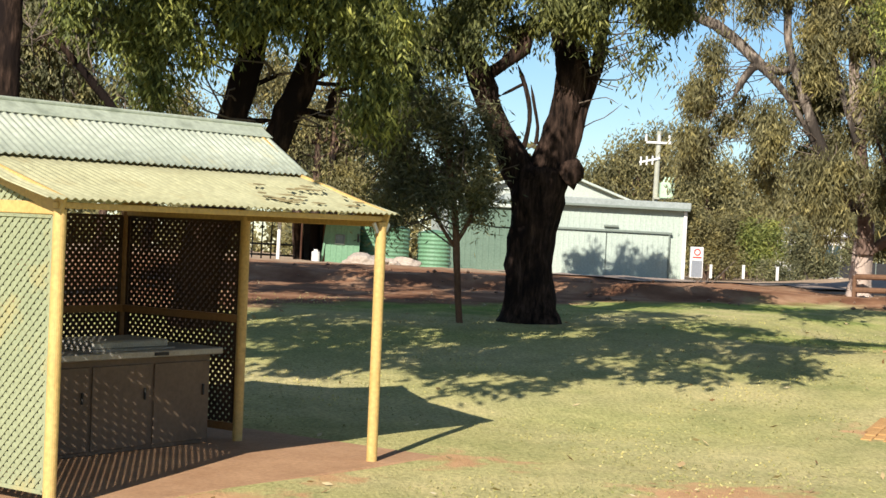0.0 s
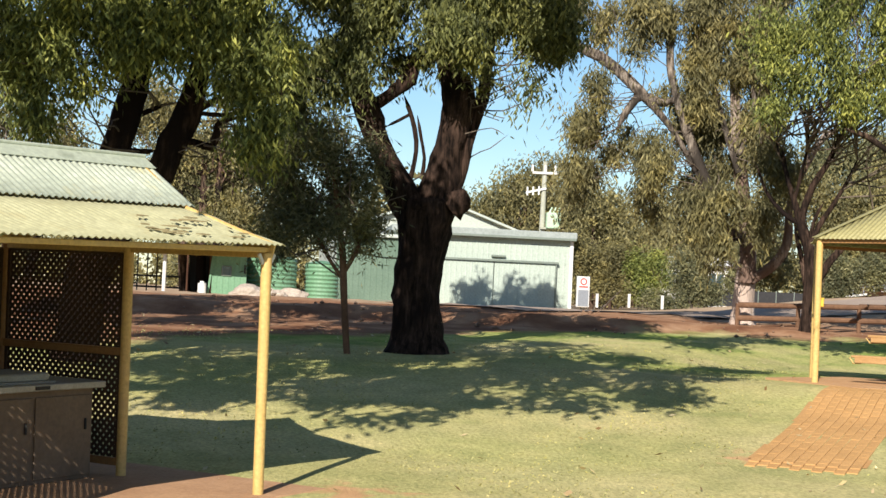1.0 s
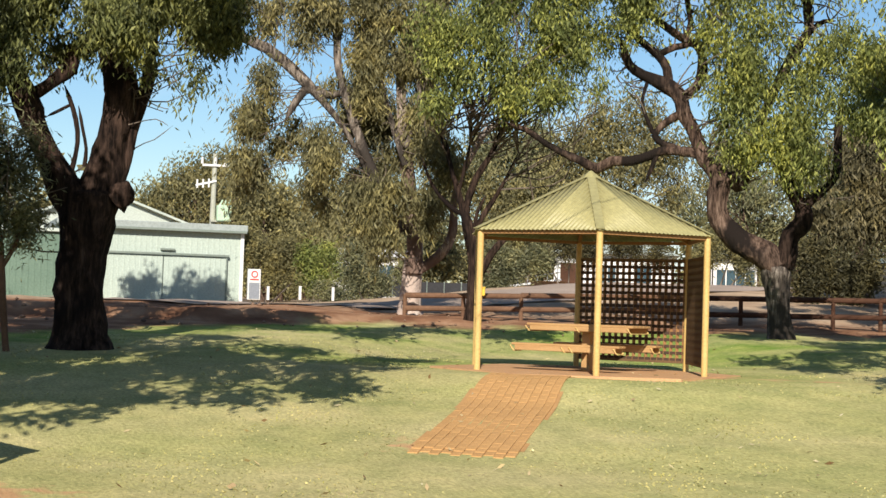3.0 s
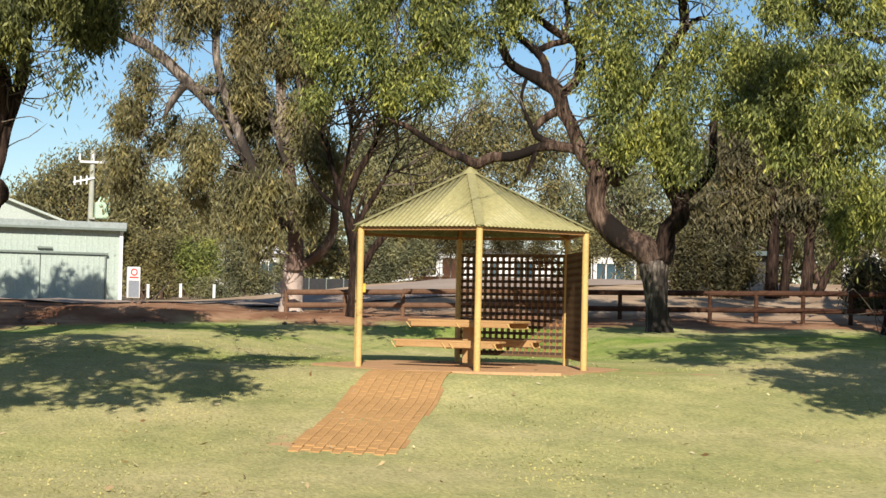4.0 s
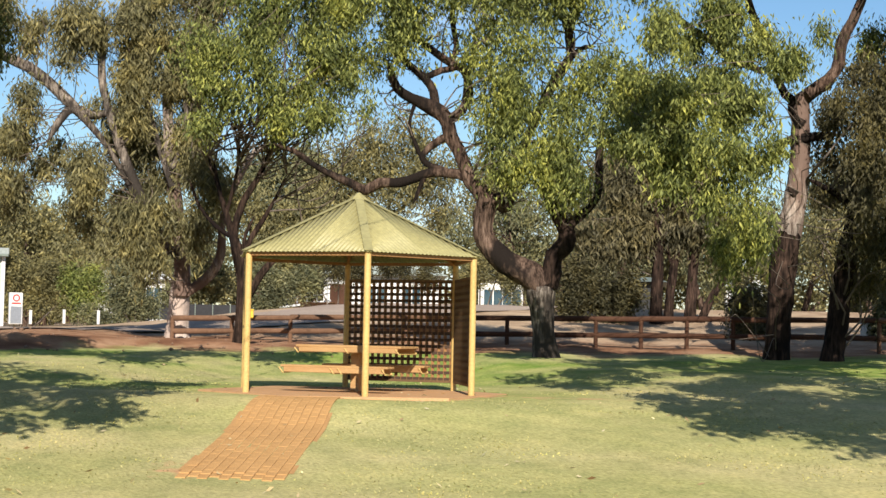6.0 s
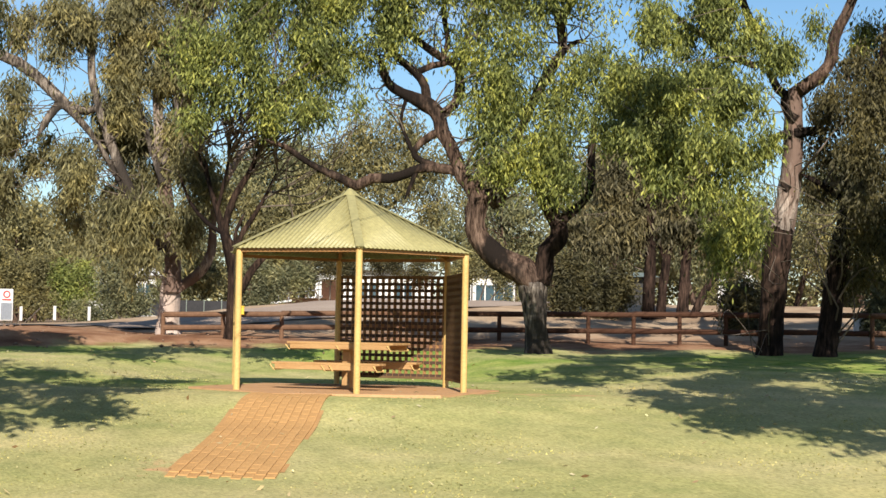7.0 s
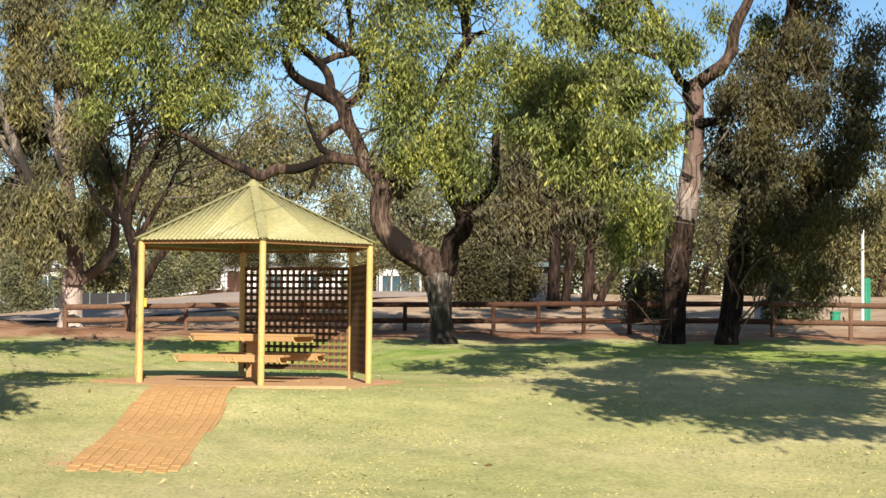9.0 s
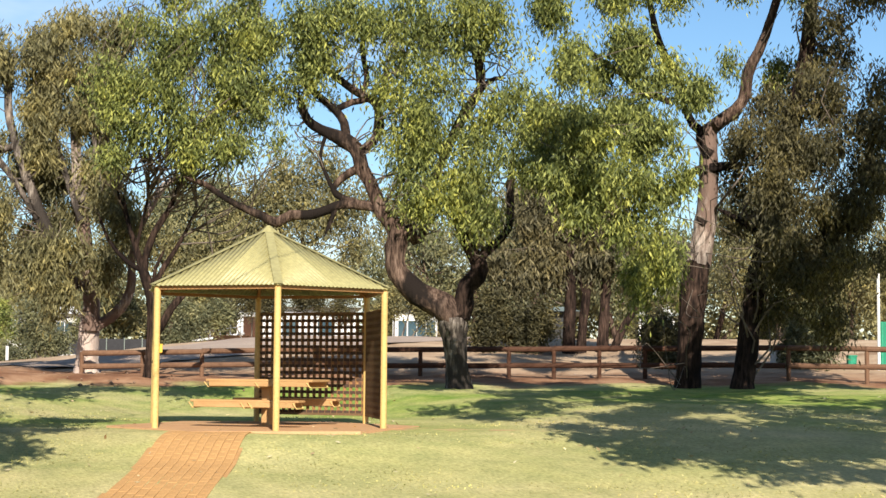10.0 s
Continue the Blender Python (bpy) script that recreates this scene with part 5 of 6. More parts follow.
# cluster of trunks beyond the log fence
tree("gum_tree", "brown and charred gum trunks in the shade beyond the log fence", [
    [(26.75, 44.82, 2.05, 0.233), (26.73, 44.84, 2.76, 0.197), (26.75, 44.82, 3.65, 0.179), (26.76, 44.82, 4.54, 0.161), (26.66, 44.88, 5.79, 0.143), (26.49, 44.97, 6.87, 0.107)],
    [(27.05, 44.64, 2.02, 0.179), (27.08, 44.63, 2.76, 0.143), (27.16, 44.58, 3.66, 0.143), (27.27, 44.51, 4.55, 0.107), (27.49, 44.37, 5.62, 0.072)],
    [(27.59, 44.31, 2.03, 0.197), (27.65, 44.28, 2.77, 0.179), (27.69, 44.25, 3.66, 0.161), (27.73, 44.23, 4.37, 0.143), (27.66, 44.27, 5.26, 0.107), (27.74, 44.22, 6.16, 0.072)],
    [(27.86, 44.14, 2.07, 0.143), (28.01, 44.05, 2.51, 0.125), (28.21, 43.92, 3.05, 0.125), (28.45, 43.77, 3.46, 0.089), (28.84, 43.51, 3.94, 0.054)]],
   [
    [(26.76, 44.82, 4.36, 0.089), (26.36, 45.05, 5.16, 0.072), (26.04, 45.24, 6.15, 0.054)],
    [(27.73, 44.23, 4.37, 0.089), (28.09, 44.00, 5.27, 0.072), (28.31, 43.86, 6.16, 0.054)],
    [(27.16, 44.58, 4.01, 0.072), (26.89, 44.74, 4.90, 0.054)]],
   [(26.65, 44.88, 6.15, 0.75), (26.04, 45.23, 5.43, 0.64), (27.26, 44.51, 5.98, 0.72), (27.87, 44.14, 5.62, 0.75), (25.73, 45.41, 6.32, 0.64), (26.36, 45.05, 4.72, 0.50), (27.12, 44.60, 4.90, 0.47), (28.32, 43.85, 4.91, 0.54), (25.59, 45.49, 4.71, 0.47), (27.71, 44.24, 6.69, 0.72), (26.80, 44.79, 7.23, 0.72), (25.95, 45.29, 7.22, 0.64), (25.20, 45.71, 4.53, 0.43), (24.80, 45.92, 5.06, 0.47)],
   56000, L_SHADED, (M_BARK, M_BARK, M_BARK, M_BARK), M_BARK, length=0.24, width=0.028, twig=5, twig_r=0.03, spread=0.3)
# tall tree across the bank, its trunk behind the great tree, whose crown shades the shed
tree("gum_tree", "tall gum tree across the bank shading the shed", [
    [(2.72, 49.93, 1.48, 0.36), (2.76, 49.92, 2.55, 0.30), (2.87, 49.92, 3.76, 0.28), (3.22, 49.90, 4.98, 0.26), (3.41, 49.88, 6.20, 0.25), (3.57, 49.87, 7.41, 0.24), (3.49, 49.88, 8.35, 0.22), (3.2, 50.0, 11.5, 0.2), (1.6, 50.0, 14.5, 0.14)]],
   [[(3.2, 50.0, 11.6, 0.14), (1.0, 50.2, 14.0, 0.1), (-0.6, 50.0, 15.5, 0.06)]],
   [(-0.7, 50.0, 16.4, 1.4), (0.8, 50.2, 16.7, 1.2), (2.2, 50.0, 16.3, 1.4), (0.4, 49.6, 14.8, 1.4), (2.4, 50.3, 14.7, 1.3), (-1.0, 50.0, 14.8, 1.3)],
   26000, L_MID, length=0.26, width=0.045, twig=1, twig_r=0.02)

# two trees out of view whose crowns shade the lawn
tree("gum_tree", "spreading gum tree beside the shelter shading the lawn", [[(-11.5, 8.5, -0.4, 0.5), (-11.2, 8.6, 3, 0.42), (-10, 8.8, 6, 0.33), (-8, 9, 8, 0.22)]],
     [[(-9.5, 8.9, 6.5, 0.2), (-6, 9.3, 8, 0.15), (-2.5, 9.5, 8.8, 0.1)]],
     [(-3.3, 7.4, 8.8, 1.3), (-5.0, 8.2, 9.0, 1.3), (-3.6, 9.0, 9.2, 1.4), (2.2, 12.5, 10.0, 1.0), (-0.6, 9.0, 9.2, 1.5), (-2.8, 9.6, 9.0, 1.5), (-1.4, 11.4, 9.6, 1.7), (-4.4, 11.0, 9.2, 1.6), (-0.2, 13.0, 9.8, 1.8), (-3.2, 13.4, 9.6, 1.7), (-1.8, 15.2, 10.2, 1.8), (1.0, 11.2, 9.6, 1.1), (-6.4, 9.2, 8.8, 1.6), (-5.6, 13.0, 9.2, 1.6), (2.3, 20.9, 9.5, 1.00), (3.4, 20.2, 9.5, 1.10), (5.0, 21.3, 9.5, 1.00), (6.5, 21.2, 9.5, 0.90), (7.8, 21.4, 9.5, 0.80), (-1.1, 23.2, 10.0, 0.80), (0.1, 23.1, 10.0, 0.80), (1.2, 23.0, 10.0, 0.80), (2.3, 22.9, 10.0, 0.80), (-7.1, 22.9, 10.0, 0.80), (-5.8, 23.1, 10.0, 0.80), (-4.6, 23.2, 10.0, 0.80), (-8.2, 22.5, 10.0, 0.80)],
     62000, L_MID, length=0.26, width=0.048, twig=1, twig_r=0.015)
tree("gum_tree", "spreading gum tree at the lawn's far side", [[(17.5, 3.8, -0.2, 0.5), (17, 4.2, 2.5, 0.4), (15, 5.3, 5.5, 0.3), (13, 6.8, 8, 0.2)]],
     [[(15, 5.3, 5.5, 0.2), (12, 5.8, 8, 0.1)]],
     [(19, 19, 9.0, 1.4), (21, 20, 9.4, 1.5), (23, 21, 11.2, 2), (24, 24, 12, 2), (9.6, 8.0, 9.0, 1.3), (11.4, 9.6, 9.2, 1.6), (10.2, 6.6, 8.6, 0.9), (12.4, 7.2, 8.6, 1.5), (13.0, 11.8, 9.6, 1.6), (11.0, 13.2, 9.8, 1.2), (14.6, 9.4, 9.0, 1.8), (15.2, 14.0, 9.6, 1.8), (13.2, 16.0, 10.0, 1.4), (17.0, 11.4, 9.0, 1.8), (17.6, 16.8, 9.6, 2.0), (11.9, 19.4, 10.0, 1.00), (14.4, 21.5, 10.0, 1.10), (19.6, 17.6, 10.0, 1.30), (20.9, 17.2, 10.0, 1.30), (9.6, 13.5, 10.0, 0.55), (9.5, 11.2, 10.0, 0.80), (9.0, 8.4, 10.0, 0.90), (8.7, 4.8, 10.0, 1.40), (9.0, 3.2, 10.0, 1.40), (9.5, 2.4, 10.0, 1.50), (11.4, 4.9, 10.0, 1.50), (10.9, 6.2, 10.0, 1.30)],
     80000, L_MID, length=0.27, width=0.05, twig=1, twig_r=0.015)

# ---------------------------------------------------------------- distance: bush behind the park
def far_trees():
    spots = [
        [(9.39, 94.53, 7.42, 1.47), (8.47, 94.62, 6.40, 1.31), (10.98, 94.36, 7.82, 1.96), (13.26, 94.07, 6.95, 1.63), (10.44, 94.42, 5.84, 1.31), (12.53, 94.17, 8.87, 1.31), (14.51, 93.89, 7.33, 1.31)],
        [(13.29, 83.95, 6.18, 1.61), (14.75, 83.71, 5.09, 1.46), (12.86, 84.02, 3.55, 1.17), (16.17, 83.45, 4.58, 1.32), (14.29, 83.79, 3.04, 1.02)],
        [(-6.55, 69.69, 6.17, 1.45), (-5.08, 69.81, 5.54, 1.45), (-5.65, 69.77, 7.19, 1.2), (-4.09, 69.88, 4.87, 1.2), (-4.44, 69.86, 7.02, 1.2), (-7.42, 69.61, 4.68, 0.964)],
        [(-14.46, 60.29, 6.57, 1.71), (-16.45, 59.78, 7.45, 1.71), (-12.42, 60.74, 5.67, 1.28), (-15.36, 60.07, 8.78, 1.71), (-9.86, 61.21, 7.32, 1.28), (-10.75, 61.06, 4.73, 1.28)],
        [(38.64, 102.95, 13.77, 1.89), (41.10, 101.99, 14.60, 1.7), (40.11, 102.39, 11.52, 1.89), (42.55, 101.40, 12.34, 1.89), (37.63, 103.32, 11.08, 1.89), (36.87, 103.59, 13.34, 1.14), (43.66, 100.93, 9.32, 1.51), (35.50, 104.07, 10.64, 1.51)],
        [(45.31, 94.69, 8.69, 2.17), (47.27, 93.73, 8.00, 1.81), (49.81, 92.41, 9.13, 2.17), (51.68, 91.38, 10.60, 2.17), (52.34, 91.01, 7.72, 1.81), (49.84, 92.39, 6.60, 1.45), (44.71, 94.98, 5.78, 1.45), (43.03, 95.74, 7.55, 1.45)],
        [(34.20, 102.40, 8.60, 1.86), (32.11, 103.07, 7.80, 1.86), (35.66, 101.90, 6.03, 1.49), (32.87, 102.83, 5.59, 1.12), (30.66, 103.51, 9.24, 1.49)],
        [(16.75, 102.58, 7.13, 1.79), (15.47, 102.78, 5.70, 1.79), (18.81, 102.22, 5.45, 1.43), (20.78, 101.84, 6.92, 1.43), (22.18, 101.55, 5.20, 1.25), (20.07, 101.99, 8.30, 1.43)],
        [(58.41, 95.55, 10.08, 2.7), (61.60, 93.53, 9.35, 2.7), (64.68, 91.43, 8.62, 2.31), (60.05, 94.53, 6.66, 1.54), (67.05, 89.72, 11.28, 2.7)],
        [(63.76, 84.85, 7.99, 2.55), (66.54, 82.69, 7.27, 2.19), (68.69, 80.92, 6.56, 1.82), (70.25, 79.58, 6.92, 2.19), (67.08, 82.26, 10.14, 2.19), (69.73, 80.03, 10.47, 2.19), (71.77, 78.21, 8.68, 2.92)],
        [(77.02, 89.58, 7.50, 2.03), (74.05, 92.05, 6.31, 2.03), (70.96, 94.45, 5.89, 1.83), (61.01, 101.14, 6.62, 2.03), (57.51, 103.17, 6.18, 2.03), (50.27, 106.87, 6.50, 2.03)],
        [(36.10, 105.98, 12.73, 1.73), (33.18, 106.92, 12.64, 1.73), (34.68, 106.45, 10.95, 1.73), (31.74, 107.36, 11.83, 1.73), (30.32, 107.77, 9.86, 1.54), (37.99, 105.32, 9.30, 1.54)],
        [(45.22, 98.05, 11.10, 1.86), (47.58, 96.93, 10.77, 1.67), (49.89, 95.76, 11.56, 1.86), (52.48, 94.37, 12.71, 1.67), (54.75, 93.08, 10.50, 1.86), (45.86, 97.75, 12.98, 1.49)],
        [(-5.64, 59.73, 5.95, 1.14), (-3.96, 59.87, 5.32, 1.20), (-4.77, 59.81, 6.93, 0.87), (-6.57, 59.64, 8.16, 0.87), (-3.09, 59.92, 4.44, 0.78), (-7.36, 59.55, 7.69, 0.83), (-4.13, 59.86, 8.52, 0.83), (-1.89, 59.97, 5.13, 0.83), (-3.00, 59.93, 6.52, 0.74)],
        [(24.85, 117.40, 4.24, 2.07), (28.65, 116.53, 4.83, 2.07), (22.12, 117.94, 4.10, 1.65), (26.67, 117.00, 6.34, 2.48), (30.84, 115.97, 6.14, 2.48), (10.42, 119.55, 5.14, 1.24)],
    ]
    for k, cl in enumerate(spots):
        base = np.mean([c[:2] for c in cl], 0)
        gz = on_ground(*base)
        dist = float(np.hypot(*base))
        t = thing("gum_tree", "distant grey-green gum tree in the bush behind the park", "tree", group="distant bush")
        ps = []
        for j in range(0, len(cl), 2):
            c = cl[j]
            ps.append(limb("trunk", [(c[0] * 0.6 + base[0] * 0.4, c[1] * 0.6 + base[1] * 0.4, gz - 0.3, 0.2), (c[0] * 0.8 + base[0] * 0.2, c[1] * 0.8 + base[1] * 0.2, (gz + c[2]) / 2, 0.15), (c[0], c[1], c[2], 0.08)], M_BARK_PINK, t, 8, 0.5))
        twigs("fine_branching", cl, ps, M_BARK_PINK, t, 4, 0.05)
        foliage("crown", cl, 34000, (L_FAR, L_FAR, L_MID)[k % 3], t, 0.18 * dist / 60, 0.028 * dist / 60, 0.9, spread=0.45 * dist / 60, flat=1.0, gap=3.5)


far_trees()

# low scrub along the far edge, uneven
def scrub():
    cl = []
    for az in np.arange(-48, 14, 0.8):
        d = 114 + 26 * rng.random()
        a = radians(az)
        x, y = d * math.sin(-a), d * math.cos(a)
        r = 1.6 + 2.4 * rng.random()
        cl.append((x, y, on_ground(x, y) + r * 0.7, r))
    ob = foliage("scrub", cl, 50000, L_FAR, None, 0.4, 0.1, 0.4, spread=0.6, flat=0.9, gap=5)
    tagged(ob, "low grey-green scrub along the far edge", "scrub", "", "stuff")
    cl = []
    for az in np.arange(-60, 24, 0.9):
        d = 130 + 60 * rng.random()
        x = d * math.sin(radians(-az))
        y = d * math.cos(radians(az))
        r = 3.4 + 2.4 * rng.random()
        cl.append((x, y, on_ground(x, y) + r * (0.5 + 0.6 * rng.random()), r))
    ob = foliage("far_woods", cl, 130000, L_FAR, None, 0.8, 0.22, 0.4, spread=1.0, flat=1.0, gap=9)
    tagged(ob, "far grey-green woodland behind the town", "woods", "", "stuff")


scrub()


# ---------------------------------------------------------------- buildings across the road
def wall_frame(a, b):
    """A pose at a whose x runs to b, level, and whose -y faces the camera."""
    a, b = Vector(a), Vector(b)
    return Matrix.Translation(a) @ Matrix.Rotation(math.atan2(b.y - a.y, b.x - a.x), 4, "Z"), math.hypot(b.x - a.x, b.y - a.y)


def cladding(length, height, depth, pitch=0.25):
    """A wall with upright ribs on its face, as one closed solid."""
    n = int(length / pitch)
    line = []
    for k in range(n):
        x = k * length / n
        line += [(x, 0), (x + 0.6 * length / n, 0), (x + 0.7 * length / n, -0.008), (x + 0.9 * length / n, -0.008)]
    line += [(length, 0), (length, depth), (0, depth)]
    bm = bmesh.new()
    lo = [bm.verts.new((x, y, 0)) for x, y in line]
    hi = [bm.verts.new((x, y, height)) for x, y in line]
    for i in range(len(line)):
        j = (i + 1) % len(line)
        bm.faces.new((lo[i], lo[j], hi[j], hi[i]))
    bm.faces.new(hi)
    bm.faces.new(lo[::-1])
    return bm


def build_shed():
    m, ln = wall_frame((2.82, 73.95, 1.48), (10.86, 74.21, 1.54))
    m = m @ pose(0, 0, -0.25)
    s = thing("farm_shed", "large pale mint steel shed with sliding doors", "shed", m=m)
    h = 3.52
    part("wall", cladding(ln, h, 9.0), M_SHED, s)
    bm = boxed((ln / 2, 4.5, h + 0.2), (ln + 0.4, 9.6, 0.3), bevel=0.03)
    part("roof", bm, M_FASCIA, s)
    part("gutter", boxed((ln / 2, -0.36, h + 0.02), (ln + 0.3, 0.14, 0.12), bevel=0.02), M_SHED_DARK, s)
    for x0, x1 in ((ln - 5.95, ln - 3.56), (ln - 3.52, ln - 0.72)):
        bm = cladding(x1 - x0, 2.35, 0.06, 0.22)
        d = part("sliding_door", bm, M_SHED, s)
        d.location = (x0, -0.14, 0.02)
    part("door_track", boxed((ln - 3.3, -0.2, 2.45), (5.4, 0.12, 0.1), bevel=0.01), M_SHED_DARK, s)
    part("vent", boxed((ln - 3.35, -0.1, 2.66), (0.65, 0.12, 0.09), bevel=0.01), M_SHED_DARK, s)
    part("corner_flashing", boxed((ln, -0.03, h / 2), (0.16, 0.1, h), bevel=0.01), M_WHITE, s)
    part("door_edge", boxed((ln - 0.7, -0.15, 1.2), (0.06, 0.1, 2.35), bevel=0.01), M_SHED_DARK, s)
    m2, ln2 = wall_frame((0.19, 72.00, 1.52), (3.04, 71.94, 1.53))
    a = thing("green_annex", "shaded dark green steel annex beside the shed", "shed", m=m2 @ pose(0, 0, -0.25))
    part("wall", cladding(ln2, 3.1, 6.0), M_ANNEX, a)
    part("roof", boxed((ln2 / 2, 3.0, 3.2), (ln2 + 0.3, 6.4, 0.16), bevel=0.02), M_SHED_ROOF, a)
    # tall white gable roof behind
    x, y, z = 5.79, 91.82, 7.40
    g = thing("white_hall", "white gabled hall roof behind the mint shed", "building", x, y, 1.5, 8)
    bm = bmesh.new()
    rise, eave = z - 1.5, z - 1.5 - 1.75
    pts = [(-5, 0, 0), (5, 0, 0), (5, 0, eave), (0, 0, rise), (-5, 0, eave)]
    f0 = [bm.verts.new(q) for q in pts]
    f1 = [bm.verts.new((q[0], 12, q[2])) for q in pts]
    bm.faces.new(f0)
    bm.faces.new(f1[::-1])
    for i in range(5):
        bm.faces.new((f0[i], f1[i], f1[(i + 1) % 5], f0[(i + 1) % 5]))
    bmesh.ops.recalc_face_normals(bm, faces=bm.faces)
    part("wall", bm, M_SHED_ROOF, g)
    for sg in (-1, 1):
        bm = bmesh.new()
        bar(bm, (sg * 5.3, -0.2, eave - 0.02), (0, -0.2, rise + 0.09), 0.4, 0.12)
        part("barge", bm, M_SHED_ROOF, g)


build_shed()


def build_green_building():
    m, ln = wall_frame((-4.15, 57.85, 1.42), (-2.95, 57.92, 1.40))
    m = m @ pose(0, 0, -0.2)
    s = thing("green_hut", "green steel hut with small dark window and open verandah", "hut", m=m)
    h = 1.9
    part("wall", cladding(ln, h, 4.0, 0.2), M_GREEN, s)
    part("roof", boxed((-1.2, 1.6, h + 0.06), (ln + 3.6, 5.6, 0.08), Matrix.Rotation(radians(3), 4, "X"), 0.01), M_SHED_ROOF, s)
    w = part("window", boxed((0.5, -0.03, 1.22), (0.36, 0.06, 0.36), bevel=0.01), M_SHED_DARK, s)
    part("pane", boxed((0.5, -0.064, 1.22), (0.3, 0.01, 0.29)), M_GLASS_DARK, w)
    part("vent", boxed((1.14, -0.03, 1.3), (0.07, 0.05, 0.3)), M_DARK, s)
    # Near-black panel in place of the shade inside the verandah.
    part("back_wall", boxed((-0.45, 3.2, 0.9), (0.9, 0.1, 1.8)), M_DARK, s)
    for x in (-1.75, -2.05, -2.4, -2.75):
        part("back_post", boxed((x, 3.2, 0.9), (0.05, 0.05, 1.8)), M_DARK, s)
    for z in (0.55, 0.95):
        part("back_rail", boxed((-1.95, 3.16, z), (2.1, 0.05, 0.07)), M_DARK, s)
    part("raking_wall_edge", boxed((-0.06, -0.03, 0.93), (0.07, 0.06, 1.9), Matrix.Rotation(radians(6), 4, "Y")), M_GREEN, s)
    part("side_wall", boxed((-0.06, 1.4, 0.95), (0.08, 2.8, 1.85)), M_TIMBER, s)
    for x in (-1.62, -2.9):
        bm = bmesh.new()
        rod(bm, (x, -0.6, 0), (x, -0.6, h), 0.065, segs=12)
        part("verandah_post", bm, M_WHITE, s)
    bm = bmesh.new()
    rod(bm, (-0.82, -1.2, -0.4), (-0.82, -1.2, h), 0.035, segs=10)
    part("verandah_post", bm, M_TIMBER, s)
    part("floor_slab", boxed((-1.6, 0.9, 0.12), (3.4, 3.6, 0.16)), M_ROCK, s)
    c = thing("water_tank", "white plastic drum under the verandah", "drum", m=m @ pose(-0.32, -0.3, 0.2))
    bm = rod(bmesh.new(), (0, 0, 0), (0, 0, 0.55), 0.16, 0.15, 14)
    part("body", bm, M_WHITE, c)
    part("lid", rod(bmesh.new(), (0, 0, 0.55), (0, 0, 0.62), 0.08, 0.07, 12), M_WHITE, c)
    for x, y, z, r, h2 in ((-2.16, 59.96, 1.60, 0.92, 1.65), (-0.34, 61.00, 1.53, 0.62, 1.62)):
        tk = thing("rain_tank", "green corrugated steel rainwater tank", "tank", x, y, z - 0.25, group="rain tanks")
        bm = bmesh.new()
        n, segs = 44, 28
        rings = []
        for k in range(n + 1):
            rr = r + 0.018 * math.sin(k * 1.57)
            rings.append([bm.verts.new((rr * math.cos(2 * math.pi * j / segs), rr * math.sin(2 * math.pi * j / segs), h2 * k / n)) for j in range(segs)])
        for k in range(n):
            for j in range(segs):
                bm.faces.new((rings[k][j], rings[k][(j + 1) % segs], rings[k + 1][(j + 1) % segs], rings[k + 1][j]))
        part("shell", bm, M_GREEN, tk)
        part("lid", rod(bmesh.new(), (0, 0, h2), (0, 0, h2 + 0.12), r + 0.02, 0.1, 28), M_GREEN, tk)


build_green_building()


def house(name, label, a, b, h, wall, roof, door=None, window=None, rise=0.9, depth=7.0):
    m, ln = wall_frame(a, b)
    s = thing(name, label, "house", m=m @ pose(0, 0, -0.3))
    part("wall", boxed((ln / 2, depth / 2, h / 2 - 0.45), (ln, depth, h + 1.5)), wall, s)
    bm = bmesh.new()
    y0, y1 = -0.5, depth + 0.5
    v = [bm.verts.new(q) for q in ((-0.4, y0, h + 0.3), (ln + 0.4, y0, h + 0.3), (ln + 0.4, y1, h + 0.3), (-0.4, y1, h + 0.3), (ln * 0.25, depth / 2, h + 0.3 + rise), (ln * 0.75, depth / 2, h + 0.3 + rise))]
    for f in ((0, 1, 5, 4), (1, 2, 5), (2, 3, 4, 5), (3, 0, 4), (3, 2, 1, 0)):
        bm.faces.new([v[i] for i in f])
    part("roof", bm, roof, s)
    for q in window or ():
        w = part("window", boxed((ln * q, -0.03, h * 0.58), (1.1, 0.08, 1.1), bevel=0.02), M_WHITE, s)
        for dx in (-0.25, 0.25):
            part("pane", boxed((ln * q + dx, -0.075, h * 0.58), (0.44, 0.02, 0.95)), M_GLASS_DARK, w)
    if door is not None:
        part("door", boxed((ln * door, -0.03, h * 0.45), (0.9, 0.08, h * 0.85), bevel=0.02), M_TIMBER, s)
    return s


house("house", "white weatherboard house with an access ramp", (31.19, 89.69, 2.83), (37.52, 87.24, 2.84), 2.2, M_WHITE, M_SHED_ROOF, 0.12, (0.45, 0.75))
house("house", "cream weatherboard cottage behind the log fence", (35.35, 77.27, 2.76), (37.43, 76.28, 2.81), 1.9, M_WHITE, M_ROOF_GREEN, None, (0.33, 0.75))
house("house", "white house half hidden by scrub", (54.63, 83.75, 3.94), (56.30, 82.64, 3.97), 2.0, M_WHITE, M_SHED_ROOF, None, (0.5,))
house("house", "white cottage among the roadside shrubs", (19.85, 97.95, 3.0), (21.24, 97.66, 3.04), 1.6, M_WHITE, M_SHED_ROOF, None, (0.6,), 0.6)
house("house", "low white house seen past the tree trunk", (24.87, 107.09, 3.20), (26.09, 106.81, 3.23), 1.7, M_WHITE, M_WHITE, None, (0.4,), 0.7)
